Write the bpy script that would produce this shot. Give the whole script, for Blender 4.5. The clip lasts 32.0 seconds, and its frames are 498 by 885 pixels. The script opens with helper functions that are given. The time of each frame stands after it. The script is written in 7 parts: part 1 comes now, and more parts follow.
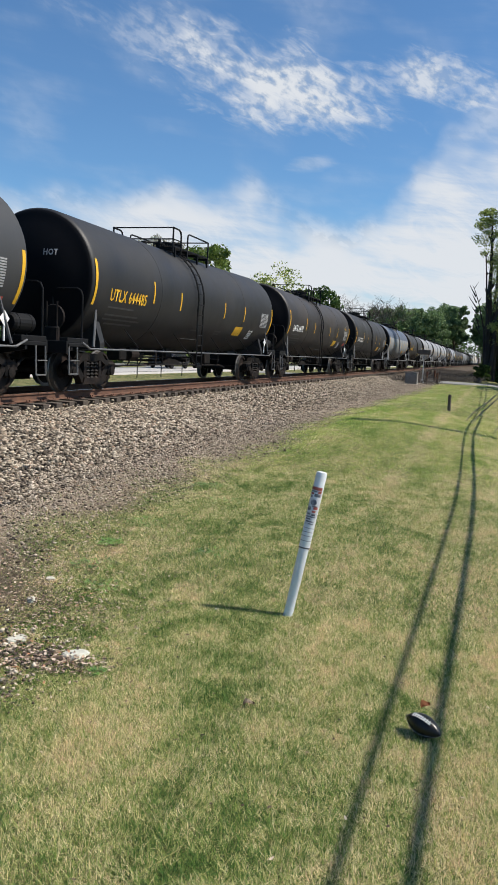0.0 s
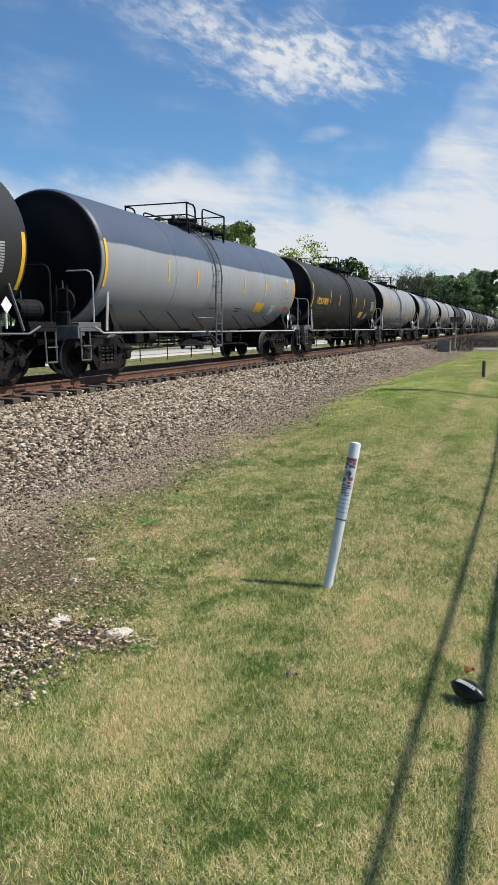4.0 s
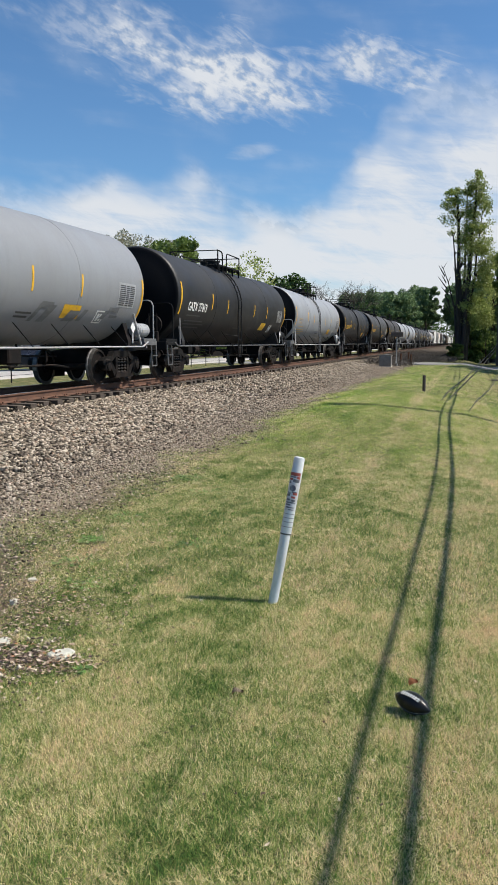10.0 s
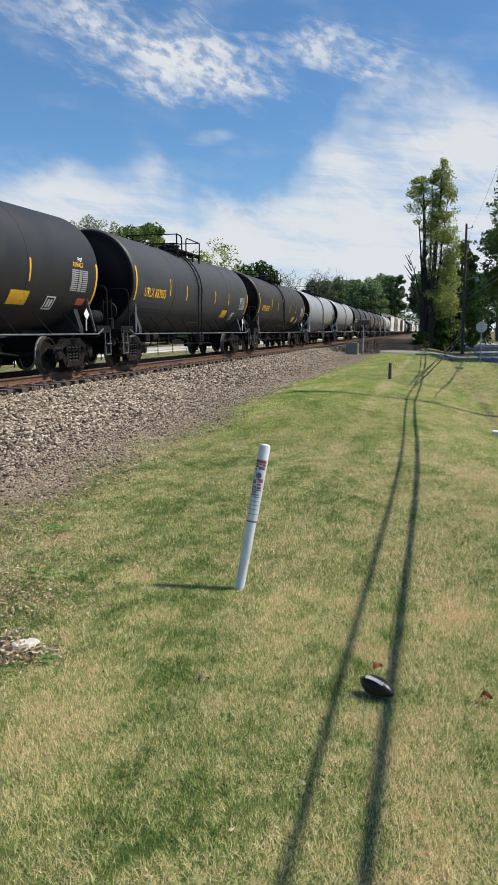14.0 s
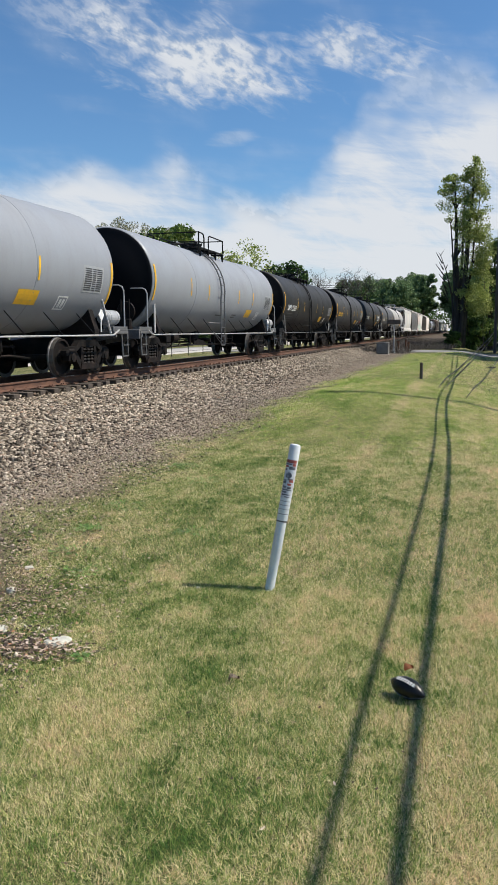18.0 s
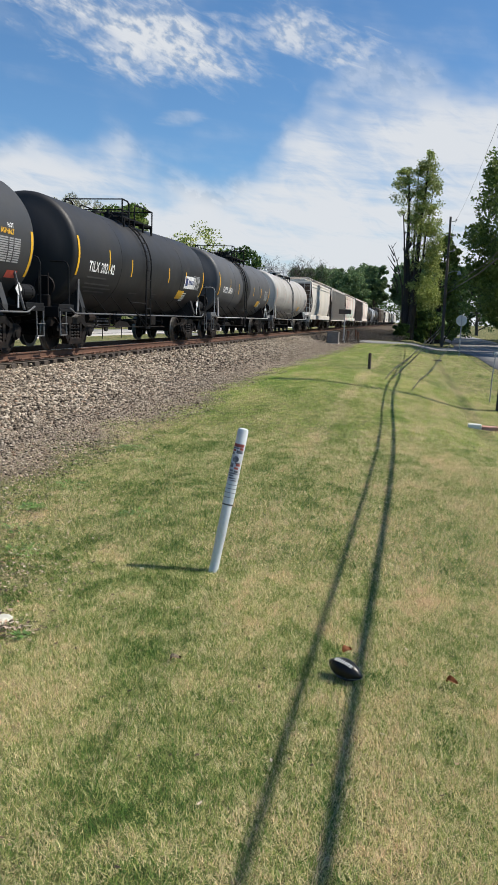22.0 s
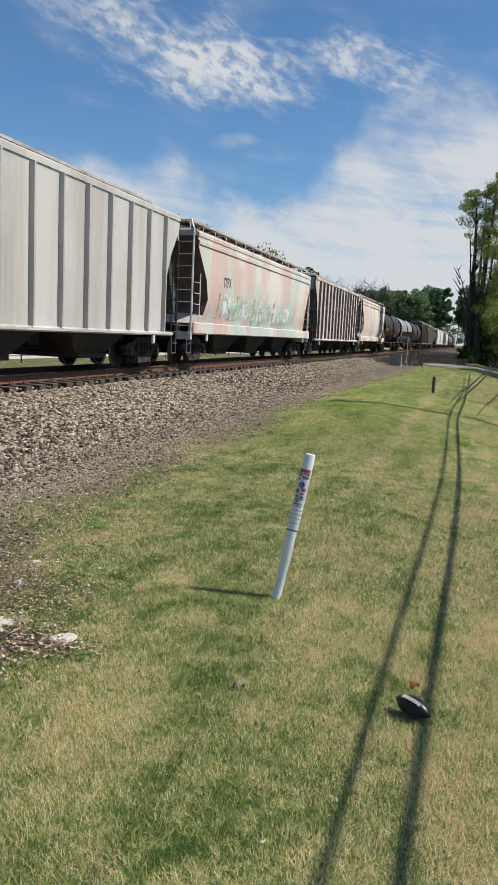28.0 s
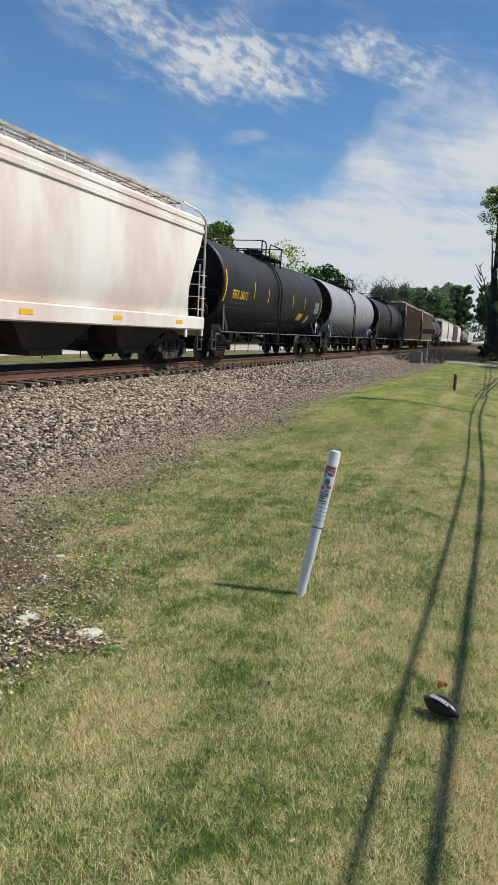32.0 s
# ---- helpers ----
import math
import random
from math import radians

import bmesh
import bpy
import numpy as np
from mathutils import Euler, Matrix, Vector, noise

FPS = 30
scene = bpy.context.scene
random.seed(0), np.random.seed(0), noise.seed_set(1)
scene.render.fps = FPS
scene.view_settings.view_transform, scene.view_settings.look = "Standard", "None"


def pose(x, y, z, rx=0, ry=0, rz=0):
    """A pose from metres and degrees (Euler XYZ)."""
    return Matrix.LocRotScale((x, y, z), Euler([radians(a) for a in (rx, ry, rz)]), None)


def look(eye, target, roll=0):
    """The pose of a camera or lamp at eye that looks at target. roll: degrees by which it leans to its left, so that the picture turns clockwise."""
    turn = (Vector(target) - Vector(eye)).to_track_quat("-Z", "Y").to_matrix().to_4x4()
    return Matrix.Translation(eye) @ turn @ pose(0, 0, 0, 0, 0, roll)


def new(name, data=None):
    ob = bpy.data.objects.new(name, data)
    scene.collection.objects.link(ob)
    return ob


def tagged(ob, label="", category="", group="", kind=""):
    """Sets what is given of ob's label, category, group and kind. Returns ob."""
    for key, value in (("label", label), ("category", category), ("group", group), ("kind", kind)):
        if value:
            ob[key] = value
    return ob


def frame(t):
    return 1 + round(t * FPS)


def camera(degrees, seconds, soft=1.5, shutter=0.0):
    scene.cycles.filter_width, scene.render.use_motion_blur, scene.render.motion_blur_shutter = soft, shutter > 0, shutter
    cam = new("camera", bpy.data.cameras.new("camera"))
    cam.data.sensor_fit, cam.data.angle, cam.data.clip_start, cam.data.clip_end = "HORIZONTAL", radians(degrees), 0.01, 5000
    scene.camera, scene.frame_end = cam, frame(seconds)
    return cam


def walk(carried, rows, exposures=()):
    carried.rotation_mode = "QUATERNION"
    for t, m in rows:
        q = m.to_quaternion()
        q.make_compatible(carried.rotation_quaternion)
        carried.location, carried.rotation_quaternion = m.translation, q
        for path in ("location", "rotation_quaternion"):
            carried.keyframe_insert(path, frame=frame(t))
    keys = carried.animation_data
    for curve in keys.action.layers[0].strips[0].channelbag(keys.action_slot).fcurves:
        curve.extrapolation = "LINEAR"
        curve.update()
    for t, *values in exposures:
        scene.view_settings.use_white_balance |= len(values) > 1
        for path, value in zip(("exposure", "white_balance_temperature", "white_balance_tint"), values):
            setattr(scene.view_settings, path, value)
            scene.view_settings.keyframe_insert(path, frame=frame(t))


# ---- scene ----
# The camera: held in the hand beside the track, at eye height.
# Rows: seconds, place, yaw, pitch, lean.
cam = camera(36.0, 32.0, soft=1.0)
HOLD = [
    (0.0, 0.001, -0.003, 1.603, 17.28, -6.71, 2.71),
    (0.5, -0.012, -0.013, 1.596, 17.40, -8.01, 3.22),
    (1.0, -0.012, -0.008, 1.594, 17.09, -9.51, 2.78),
    (1.5, -0.011, -0.001, 1.596, 16.91, -9.01, 2.36),
    (2.0, -0.005, -0.016, 1.601, 17.40, -7.74, 2.08),
    (2.5, -0.006, -0.017, 1.601, 18.41, -7.13, 1.84),
    (4.5, 0.011, 0.014, 1.580, 19.84, -8.81, -0.56),
    (5.0, 0.002, -0.001, 1.582, 18.67, -8.99, 0.34),
    (5.5, 0.004, 0.014, 1.583, 17.98, -8.80, 0.56),
    (6.0, 0.002, 0.028, 1.584, 18.02, -8.49, 0.12),
    (6.5, 0.010, 0.031, 1.582, 18.08, -8.49, -0.30),
    (7.0, 0.006, 0.022, 1.583, 18.10, -8.42, -0.18),
    (7.5, 0.005, 0.028, 1.581, 18.29, -8.01, -0.10),
    (8.0, 0.000, 0.027, 1.586, 17.97, -7.71, 0.08),
    (8.5, 0.005, 0.020, 1.585, 17.43, -7.48, 0.34),
    (9.0, 0.004, 0.015, 1.584, 16.69, -7.56, 0.73),
    (9.5, 0.006, 0.017, 1.586, 15.87, -7.57, 0.51),
    (10.0, 0.011, 0.021, 1.587, 15.67, -7.37, -0.16),
    (10.5, 0.005, 0.022, 1.587, 16.16, -7.22, -0.63),
    (11.0, 0.009, 0.028, 1.581, 15.78, -7.56, -1.11),
    (11.5, 0.019, 0.042, 1.581, 14.66, -8.08, -1.65),
    (12.0, 0.020, 0.038, 1.583, 14.38, -8.06, -0.87),
    (12.5, 0.017, 0.026, 1.585, 15.01, -7.59, -0.28),
    (13.0, 0.012, 0.028, 1.580, 15.06, -7.45, -0.07),
    (13.5, 0.019, 0.030, 1.580, 13.92, -7.92, -0.03),
    (14.0, 0.022, 0.029, 1.583, 13.24, -8.27, -0.06),
    (14.5, 0.015, 0.028, 1.581, 13.84, -8.19, 0.40),
    (15.0, 0.012, 0.026, 1.583, 14.82, -8.02, 0.75),
    (15.5, 0.011, 0.016, 1.589, 15.35, -7.28, 0.55),
    (17.5, 0.018, 0.030, 1.580, 16.06, -8.23, -0.12),
    (18.0, 0.021, 0.026, 1.581, 15.50, -8.24, -0.36),
    (18.5, 0.022, 0.019, 1.581, 14.77, -7.90, -0.02),
    (19.0, 0.019, 0.016, 1.580, 14.02, -7.97, 0.63),
    (19.5, 0.023, 0.033, 1.572, 12.88, -8.94, 1.13),
    (20.0, 0.010, 0.029, 1.577, 12.06, -9.62, 2.17),
    (20.5, 0.016, 0.014, 1.581, 11.53, -9.76, 2.39),
    (21.0, 0.015, 0.008, 1.583, 11.39, -9.54, 2.72),
    (21.5, 0.020, -0.003, 1.582, 11.76, -9.26, 2.44),
    (22.0, 0.026, -0.001, 1.576, 11.53, -9.30, 2.04),
    (22.5, 0.019, 0.002, 1.577, 12.05, -9.13, 1.62),
    (23.0, 0.024, -0.004, 1.584, 12.84, -8.57, 1.49),
    (23.5, 0.018, -0.016, 1.586, 13.42, -8.19, 1.86),
    (24.0, 0.007, -0.025, 1.591, 14.08, -8.03, 2.40),
    (24.5, 0.012, -0.008, 1.585, 14.49, -7.91, 2.12),
    (25.0, 0.015, -0.001, 1.582, 14.61, -7.74, 1.99),
    (25.5, 0.010, -0.004, 1.583, 14.96, -7.89, 2.26),
    (26.0, 0.006, -0.003, 1.589, 15.38, -7.68, 2.25),
    (26.5, -0.002, -0.010, 1.591, 16.01, -7.27, 2.61),
    (28.5, -0.039, 0.029, 1.599, 16.10, -8.74, 2.83),
    (29.0, -0.047, 0.018, 1.595, 17.04, -9.82, 3.21),
    (29.5, -0.064, 0.021, 1.592, 17.94, -10.75, 5.08),
    (30.0, -0.072, 0.022, 1.597, 18.87, -9.80, 4.60),
    (30.5, -0.085, 0.017, 1.596, 19.90, -8.63, 3.18),
    (31.0, -0.082, 0.019, 1.595, 19.46, -8.62, 3.22),
    (31.5, -0.084, 0.031, 1.587, 18.15, -8.82, 3.39),
    (32.0, -0.078, 0.030, 1.589, 17.36, -8.29, 2.99),
]
walk(cam, [(t, pose(x, y, z, 90 + pitch, 0, yaw) @ pose(0, 0, 0, 0, 0, lean)) for t, x, y, z, yaw, pitch, lean in HOLD], [(0, 0.04), (22, 0.0), (25, -0.05), (26.5, -0.16), (32, -0.16)])

# ---- light ----
TO_SUN = Vector((0.671, 0.185, 0.896)).normalized()
SUN_UP = math.asin(TO_SUN.z)
world = bpy.data.worlds.new("sky")
scene.world = world
world.use_nodes = True
wn = world.node_tree.nodes
sky_node = wn.new("ShaderNodeTexSky")
sky_node.sky_type, sky_node.sun_disc = "NISHITA", False
sky_node.sun_elevation, sky_node.sun_rotation = SUN_UP, math.atan2(TO_SUN.x, TO_SUN.y)
sky_node.air_density, sky_node.dust_density, sky_node.ozone_density = 1.0, 0.2, 3.0
tint = wn.new("ShaderNodeMix")
tint.data_type, tint.blend_type = "RGBA", "MULTIPLY"
tint.inputs[0].default_value, tint.inputs[7].default_value = 1.0, (0.80, 1.10, 1.30, 1)
world.node_tree.links.new(sky_node.outputs[0], tint.inputs[6])
world.node_tree.links.new(tint.outputs[2], wn["Background"].inputs["Color"])
wn["Background"].inputs["Strength"].default_value = 0.096
sun_data = bpy.data.lights.new("sun", "SUN")
sun_data.energy, sun_data.angle, sun_data.color = 5.6, radians(0.53), (1.0, 0.93, 0.82)
sun = new("sun", sun_data)
sun.matrix_world = look(TO_SUN * 300, (0, 0, 0))


# ---- materials ----
def nodes_of(name):
    m = bpy.data.materials.new(name)
    m.use_nodes = True
    nt = m.node_tree
    return m, nt, nt.nodes["Principled BSDF"]


def link(nt, a, b):
    nt.links.new(a, b)


def noise_node(nt, scale, detail=4.0, rough=0.55, coord="Object", stretch=None):
    tc = nt.nodes.new("ShaderNodeTexCoord")
    n = nt.nodes.new("ShaderNodeTexNoise")
    n.inputs["Scale"].default_value, n.inputs["Detail"].default_value, n.inputs["Roughness"].default_value = scale, detail, rough
    out = tc.outputs[coord]
    if stretch:
        mp = nt.nodes.new("ShaderNodeMapping")
        mp.inputs["Scale"].default_value = stretch
        link(nt, out, mp.inputs["Vector"])
        out = mp.outputs[0]
    link(nt, out, n.inputs["Vector"])
    return n


def ramp(nt, src, stops):
    r = nt.nodes.new("ShaderNodeValToRGB")
    el = r.color_ramp.elements
    while len(el) < len(stops):
        el.new(0.5)
    for e, (p, c) in zip(el, stops):
        e.position, e.color = p, (c if len(c) == 4 else (*c, 1)) if isinstance(c, tuple) else (c, c, c, 1)
    link(nt, src, r.inputs[0])
    return r


def mix(nt, kind, fac, a, b):
    m = nt.nodes.new("ShaderNodeMix")
    m.data_type, m.blend_type = "RGBA", kind
    for k, v in ((0, fac), (6, a), (7, b)):
        sock = m.inputs[k]
        if isinstance(v, (int, float)):
            sock.default_value = v if k == 0 else (v, v, v, 1)
        elif isinstance(v, tuple):
            sock.default_value = (*v, 1)
        else:
            link(nt, v, sock)
    return m.outputs[2]


def bump(nt, src, strength, dist, bsdf):
    b = nt.nodes.new("ShaderNodeBump")
    b.inputs["Strength"].default_value, b.inputs["Distance"].default_value = strength, dist
    link(nt, src, b.inputs["Height"])
    link(nt, b.outputs[0], bsdf.inputs["Normal"])


def surface(name, base, rough=0.6, metal=0.0, vary=0.25, scale=3.0, fine=40.0, bumpy=0.15, dist=0.004, stretch=None, stain=None, stain_amt=0.5, spec=0.5, island=False):
    """A worn surface: the base colour varied at two scales, stains of a second colour and a fine relief."""
    m, nt, b = nodes_of(name)
    n1 = noise_node(nt, scale, 5, 0.6, stretch=stretch)
    n2 = noise_node(nt, fine, 3, 0.6)
    r1 = ramp(nt, n1.outputs[0], [(0.3, 1 - vary), (0.7, 1 + vary)])
    col = mix(nt, "MULTIPLY", 1.0, base, r1.outputs[0])
    r2 = ramp(nt, n2.outputs[0], [(0.3, 1 - vary * 0.5), (0.7, 1 + vary * 0.5)])
    col = mix(nt, "MULTIPLY", 1.0, col, r2.outputs[0])
    if stain:
        n3 = noise_node(nt, scale * 0.45, 6, 0.65, stretch=stretch)
        f = ramp(nt, n3.outputs[0], [(0.45, 0.0), (0.72, stain_amt)])
        col = mix(nt, "MIX", f.outputs[0], col, stain)
    if island:
        g = nt.nodes.new("ShaderNodeNewGeometry")
        r3 = ramp(nt, g.outputs["Random Per Island"], [(0.0, 0.6), (1.0, 1.4)])
        col = mix(nt, "MULTIPLY", 1.0, col, r3.outputs[0])
    link(nt, col, b.inputs["Base Color"])
    rr = ramp(nt, n1.outputs[0], [(0.2, max(rough - 0.12, 0.05)), (0.8, min(rough + 0.12, 1.0))])
    link(nt, rr.outputs[0], b.inputs["Roughness"])
    b.inputs["Metallic"].default_value = metal
    b.inputs["Specular IOR Level"].default_value = spec
    if bumpy:
        bump(nt, n2.outputs[0], bumpy, dist, b)
    return m


def tank_paint(name, base, grime, rough=0.42, streak=0.35, top=None, head=False):
    """Tank-car paint: dull enamel with vertical streaks, dust, and a second coat on the crown where the car has one."""
    m, nt, b = nodes_of(name)
    st = noise_node(nt, 2.2, 5, 0.65, stretch=(1.0, 2.6, 0.22))
    bl = noise_node(nt, 0.6, 5, 0.6)
    fi = noise_node(nt, 60, 2, 0.5)
    col = mix(nt, "MIX", ramp(nt, bl.outputs[0], [(0.35, 0.0), (0.75, streak)]).outputs[0], base, grime)
    col = mix(nt, "MIX", ramp(nt, st.outputs[0], [(0.52, 0.0), (0.78, streak)]).outputs[0], col, grime)
    if top:
        tc = nt.nodes.new("ShaderNodeTexCoord")
        sp = nt.nodes.new("ShaderNodeSeparateXYZ")
        link(nt, tc.outputs["Object"], sp.inputs[0])
        ad = nt.nodes.new("ShaderNodeMath")
        ad.operation = "MULTIPLY_ADD"
        link(nt, bl.outputs[0], ad.inputs[0])
        ad.inputs[1].default_value = 0.12
        link(nt, sp.outputs[2], ad.inputs[2])
        f = ramp(nt, ad.outputs[0], [(0.0, 0.0), (1.0, 1.0)])
        mr = nt.nodes.new("ShaderNodeMapRange")
        mr.inputs["From Min"].default_value, mr.inputs["From Max"].default_value = 2.93, 2.97
        link(nt, ad.outputs[0], mr.inputs["Value"])
        nt.nodes.remove(f)
        col = mix(nt, "MIX", mr.outputs[0], col, top)
    # Black heads, with the end faces' shade painted in too: near-black, sheen cut.
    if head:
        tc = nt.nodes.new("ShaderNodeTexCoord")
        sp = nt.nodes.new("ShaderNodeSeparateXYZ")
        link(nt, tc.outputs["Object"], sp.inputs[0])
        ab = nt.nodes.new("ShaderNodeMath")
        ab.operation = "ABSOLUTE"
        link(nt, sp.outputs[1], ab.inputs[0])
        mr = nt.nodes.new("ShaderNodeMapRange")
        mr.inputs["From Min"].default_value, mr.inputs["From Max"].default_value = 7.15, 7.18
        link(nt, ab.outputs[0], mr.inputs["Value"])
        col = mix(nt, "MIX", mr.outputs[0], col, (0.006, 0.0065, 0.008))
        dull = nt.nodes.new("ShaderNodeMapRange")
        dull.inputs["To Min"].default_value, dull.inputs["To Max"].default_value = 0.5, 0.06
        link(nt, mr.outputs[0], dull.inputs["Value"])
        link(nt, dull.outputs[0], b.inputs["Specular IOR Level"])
    col = mix(nt, "MULTIPLY", 1.0, col, ramp(nt, fi.outputs[0], [(0.3, 0.92), (0.7, 1.08)]).outputs[0])
    link(nt, col, b.inputs["Base Color"])
    link(nt, ramp(nt, bl.outputs[0], [(0.3, rough), (0.7, rough + 0.2)]).outputs[0], b.inputs["Roughness"])
    bump(nt, bl.outputs[0], 0.06, 0.02, b)
    return m


PAINT = {
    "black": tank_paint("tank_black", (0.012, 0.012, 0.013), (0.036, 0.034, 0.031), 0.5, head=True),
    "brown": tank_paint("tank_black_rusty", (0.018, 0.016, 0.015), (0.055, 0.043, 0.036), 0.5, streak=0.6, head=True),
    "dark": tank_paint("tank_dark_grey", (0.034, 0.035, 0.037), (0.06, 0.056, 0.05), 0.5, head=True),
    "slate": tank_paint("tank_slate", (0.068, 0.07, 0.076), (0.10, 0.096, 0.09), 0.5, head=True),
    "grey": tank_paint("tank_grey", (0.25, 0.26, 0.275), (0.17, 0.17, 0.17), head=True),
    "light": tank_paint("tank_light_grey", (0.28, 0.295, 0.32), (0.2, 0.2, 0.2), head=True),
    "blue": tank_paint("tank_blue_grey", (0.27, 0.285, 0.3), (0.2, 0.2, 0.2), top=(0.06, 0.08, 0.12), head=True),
    "white": tank_paint("tank_white", (0.41, 0.40, 0.38), (0.27, 0.23, 0.19), streak=0.5),
}
BLACK_STEEL = surface("black_steel", (0.007, 0.007, 0.0075), 0.65, 0.0, 0.4, 4, 50, 0.2, spec=0.22)
GREASY = surface("greasy_steel", (0.008, 0.007, 0.0066), 0.7, 0.0, 0.5, 5, 60, 0.4, 0.006, stain=(0.06, 0.036, 0.026), stain_amt=0.4, spec=0.2)
DUSTY = surface("dusty_truck_steel", (0.035, 0.03, 0.026), 0.8, 0.0, 0.5, 5, 60, 0.4, 0.006, stain=(0.16, 0.125, 0.10), stain_amt=0.6, spec=0.2)
TREAD = surface("wheel_rim_steel", (0.16, 0.15, 0.14), 0.4, 0.6, 0.2, 8, 60, 0.05)
RAIL_TOP = surface("polished_rail", (0.5, 0.5, 0.5), 0.25, 1.0, 0.1, 8, 60, 0.02)
RAIL_RUST = surface("rusty_rail", (0.125, 0.06, 0.036), 0.85, 0.0, 0.35, 5, 60, 0.4, 0.003, stain=(0.07, 0.04, 0.03))
DIM_RAILING = surface("dusty_black_rail", (0.12, 0.12, 0.12), 0.5, 0.0, 0.3, 6, 60, 0.1)
GREY_RAILING = surface("grey_painted_steel", (0.34, 0.35, 0.36), 0.5, 0.0, 0.2, 6, 60, 0.1)
PALE_RAILING = surface("pale_painted_steel", (0.42, 0.42, 0.41), 0.5, 0.0, 0.2, 6, 60, 0.1, stain=(0.3, 0.2, 0.13), stain_amt=0.4)
YELLOW = surface("yellow_reflective", (0.75, 0.42, 0.02), 0.5, 0.0, 0.15, 6, 60, 0.05)
WHITE_MARK = surface("white_lettering", (0.75, 0.75, 0.73), 0.6, 0.0, 0.15, 6, 60, 0.0)
FAINT_MARK = surface("faint_stencil", (0.055, 0.055, 0.055), 0.6, 0.0, 0.4, 9, 60, 0.0)
GREY_MARK = surface("faded_lettering", (0.33, 0.33, 0.33), 0.6, 0.0, 0.25, 6, 60, 0.0)
DARK_MARK = surface("dark_lettering", (0.05, 0.05, 0.055), 0.6, 0.0, 0.2, 6, 60, 0.0)
SPRAY_INK = surface("dark_spray_paint", (0.055, 0.057, 0.06), 0.65, 0.0, 0.35, 2, 30, 0.0, stain=(0.16, 0.165, 0.17), stain_amt=0.7)
THIN_SPRAY = surface("thin_spray_paint", (0.15, 0.155, 0.16), 0.65, 0.0, 0.3, 2, 30, 0.0, stain=(0.24, 0.25, 0.265), stain_amt=0.9)
FADED_RED = surface("faded_red_stripe", (0.50, 0.26, 0.18), 0.6, 0.0, 0.25, 6, 60, 0.0)
RED_MARK = surface("red_mark", (0.5, 0.08, 0.05), 0.6, 0.0, 0.2, 6, 60, 0.0)
OCHRE_MARK = surface("faded_ochre_lettering", (0.48, 0.33, 0.14), 0.6, 0.0, 0.25, 6, 60, 0.0)
NAVY_MARK = surface("navy_mark", (0.03, 0.05, 0.16), 0.5, 0.0, 0.2, 6, 60, 0.0)


# ---- building helpers ----
def finish(name, bm, material, smooth=False):
    me = bpy.data.meshes.new(name)
    bm.to_mesh(me)
    bm.free()
    if material:
        me.materials.append(material)
    if smooth:
        me.polygons.foreach_set("use_smooth", [True] * len(me.polygons))
        me.set_sharp_from_angle(angle=radians(38))
    return me


def part(name, bm, material, parent, label="", smooth=False):
    """Links a bmesh, or a mesh that is shared, as one mesh object under a thing or a part."""
    me = finish(name, bm, material, smooth) if isinstance(bm, bmesh.types.BMesh) else bm
    ob = new(name, me)
    ob.parent = parent
    if label:
        ob["label"] = label
    return ob


def from_arrays(name, verts, faces, material, smooth=False):
    me = bpy.data.meshes.new(name)
    v, f = np.asarray(verts, dtype=np.float32), np.asarray(faces, dtype=np.int32)
    me.vertices.add(len(v))
    me.vertices.foreach_set("co", v.ravel())
    me.loops.add(f.size)
    me.loops.foreach_set("vertex_index", f.ravel())
    me.polygons.add(len(f))
    me.polygons.foreach_set("loop_start", np.arange(0, f.size, f.shape[1], dtype=np.int32))
    me.polygons.foreach_set("loop_total", np.full(len(f), f.shape[1], dtype=np.int32))
    me.materials.append(material)
    me.update(calc_edges=True)
    if smooth:
        me.polygons.foreach_set("use_smooth", [True] * len(me.polygons))
    me.update()
    return me


def thing(name, label, category, group="", place=(0, 0, 0), kind=""):
    ob = new(name)
    ob.empty_display_size = 0.1
    ob.location = place
    return tagged(ob, label, category, group, kind)


def box(bm, x0, x1, y0, y1, z0, z1, bevel=0.0):
    r = bmesh.ops.create_cube(bm, size=1.0)
    bmesh.ops.scale(bm, vec=(x1 - x0, y1 - y0, z1 - z0), verts=r["verts"])
    bmesh.ops.translate(bm, vec=((x0 + x1) / 2, (y0 + y1) / 2, (z0 + z1) / 2), verts=r["verts"])
    if bevel:
        es = list({e for v in r["verts"] for e in v.link_edges})
        bmesh.ops.bevel(bm, geom=es, offset=bevel, segments=1, affect="EDGES", profile=0.5)
    return bm


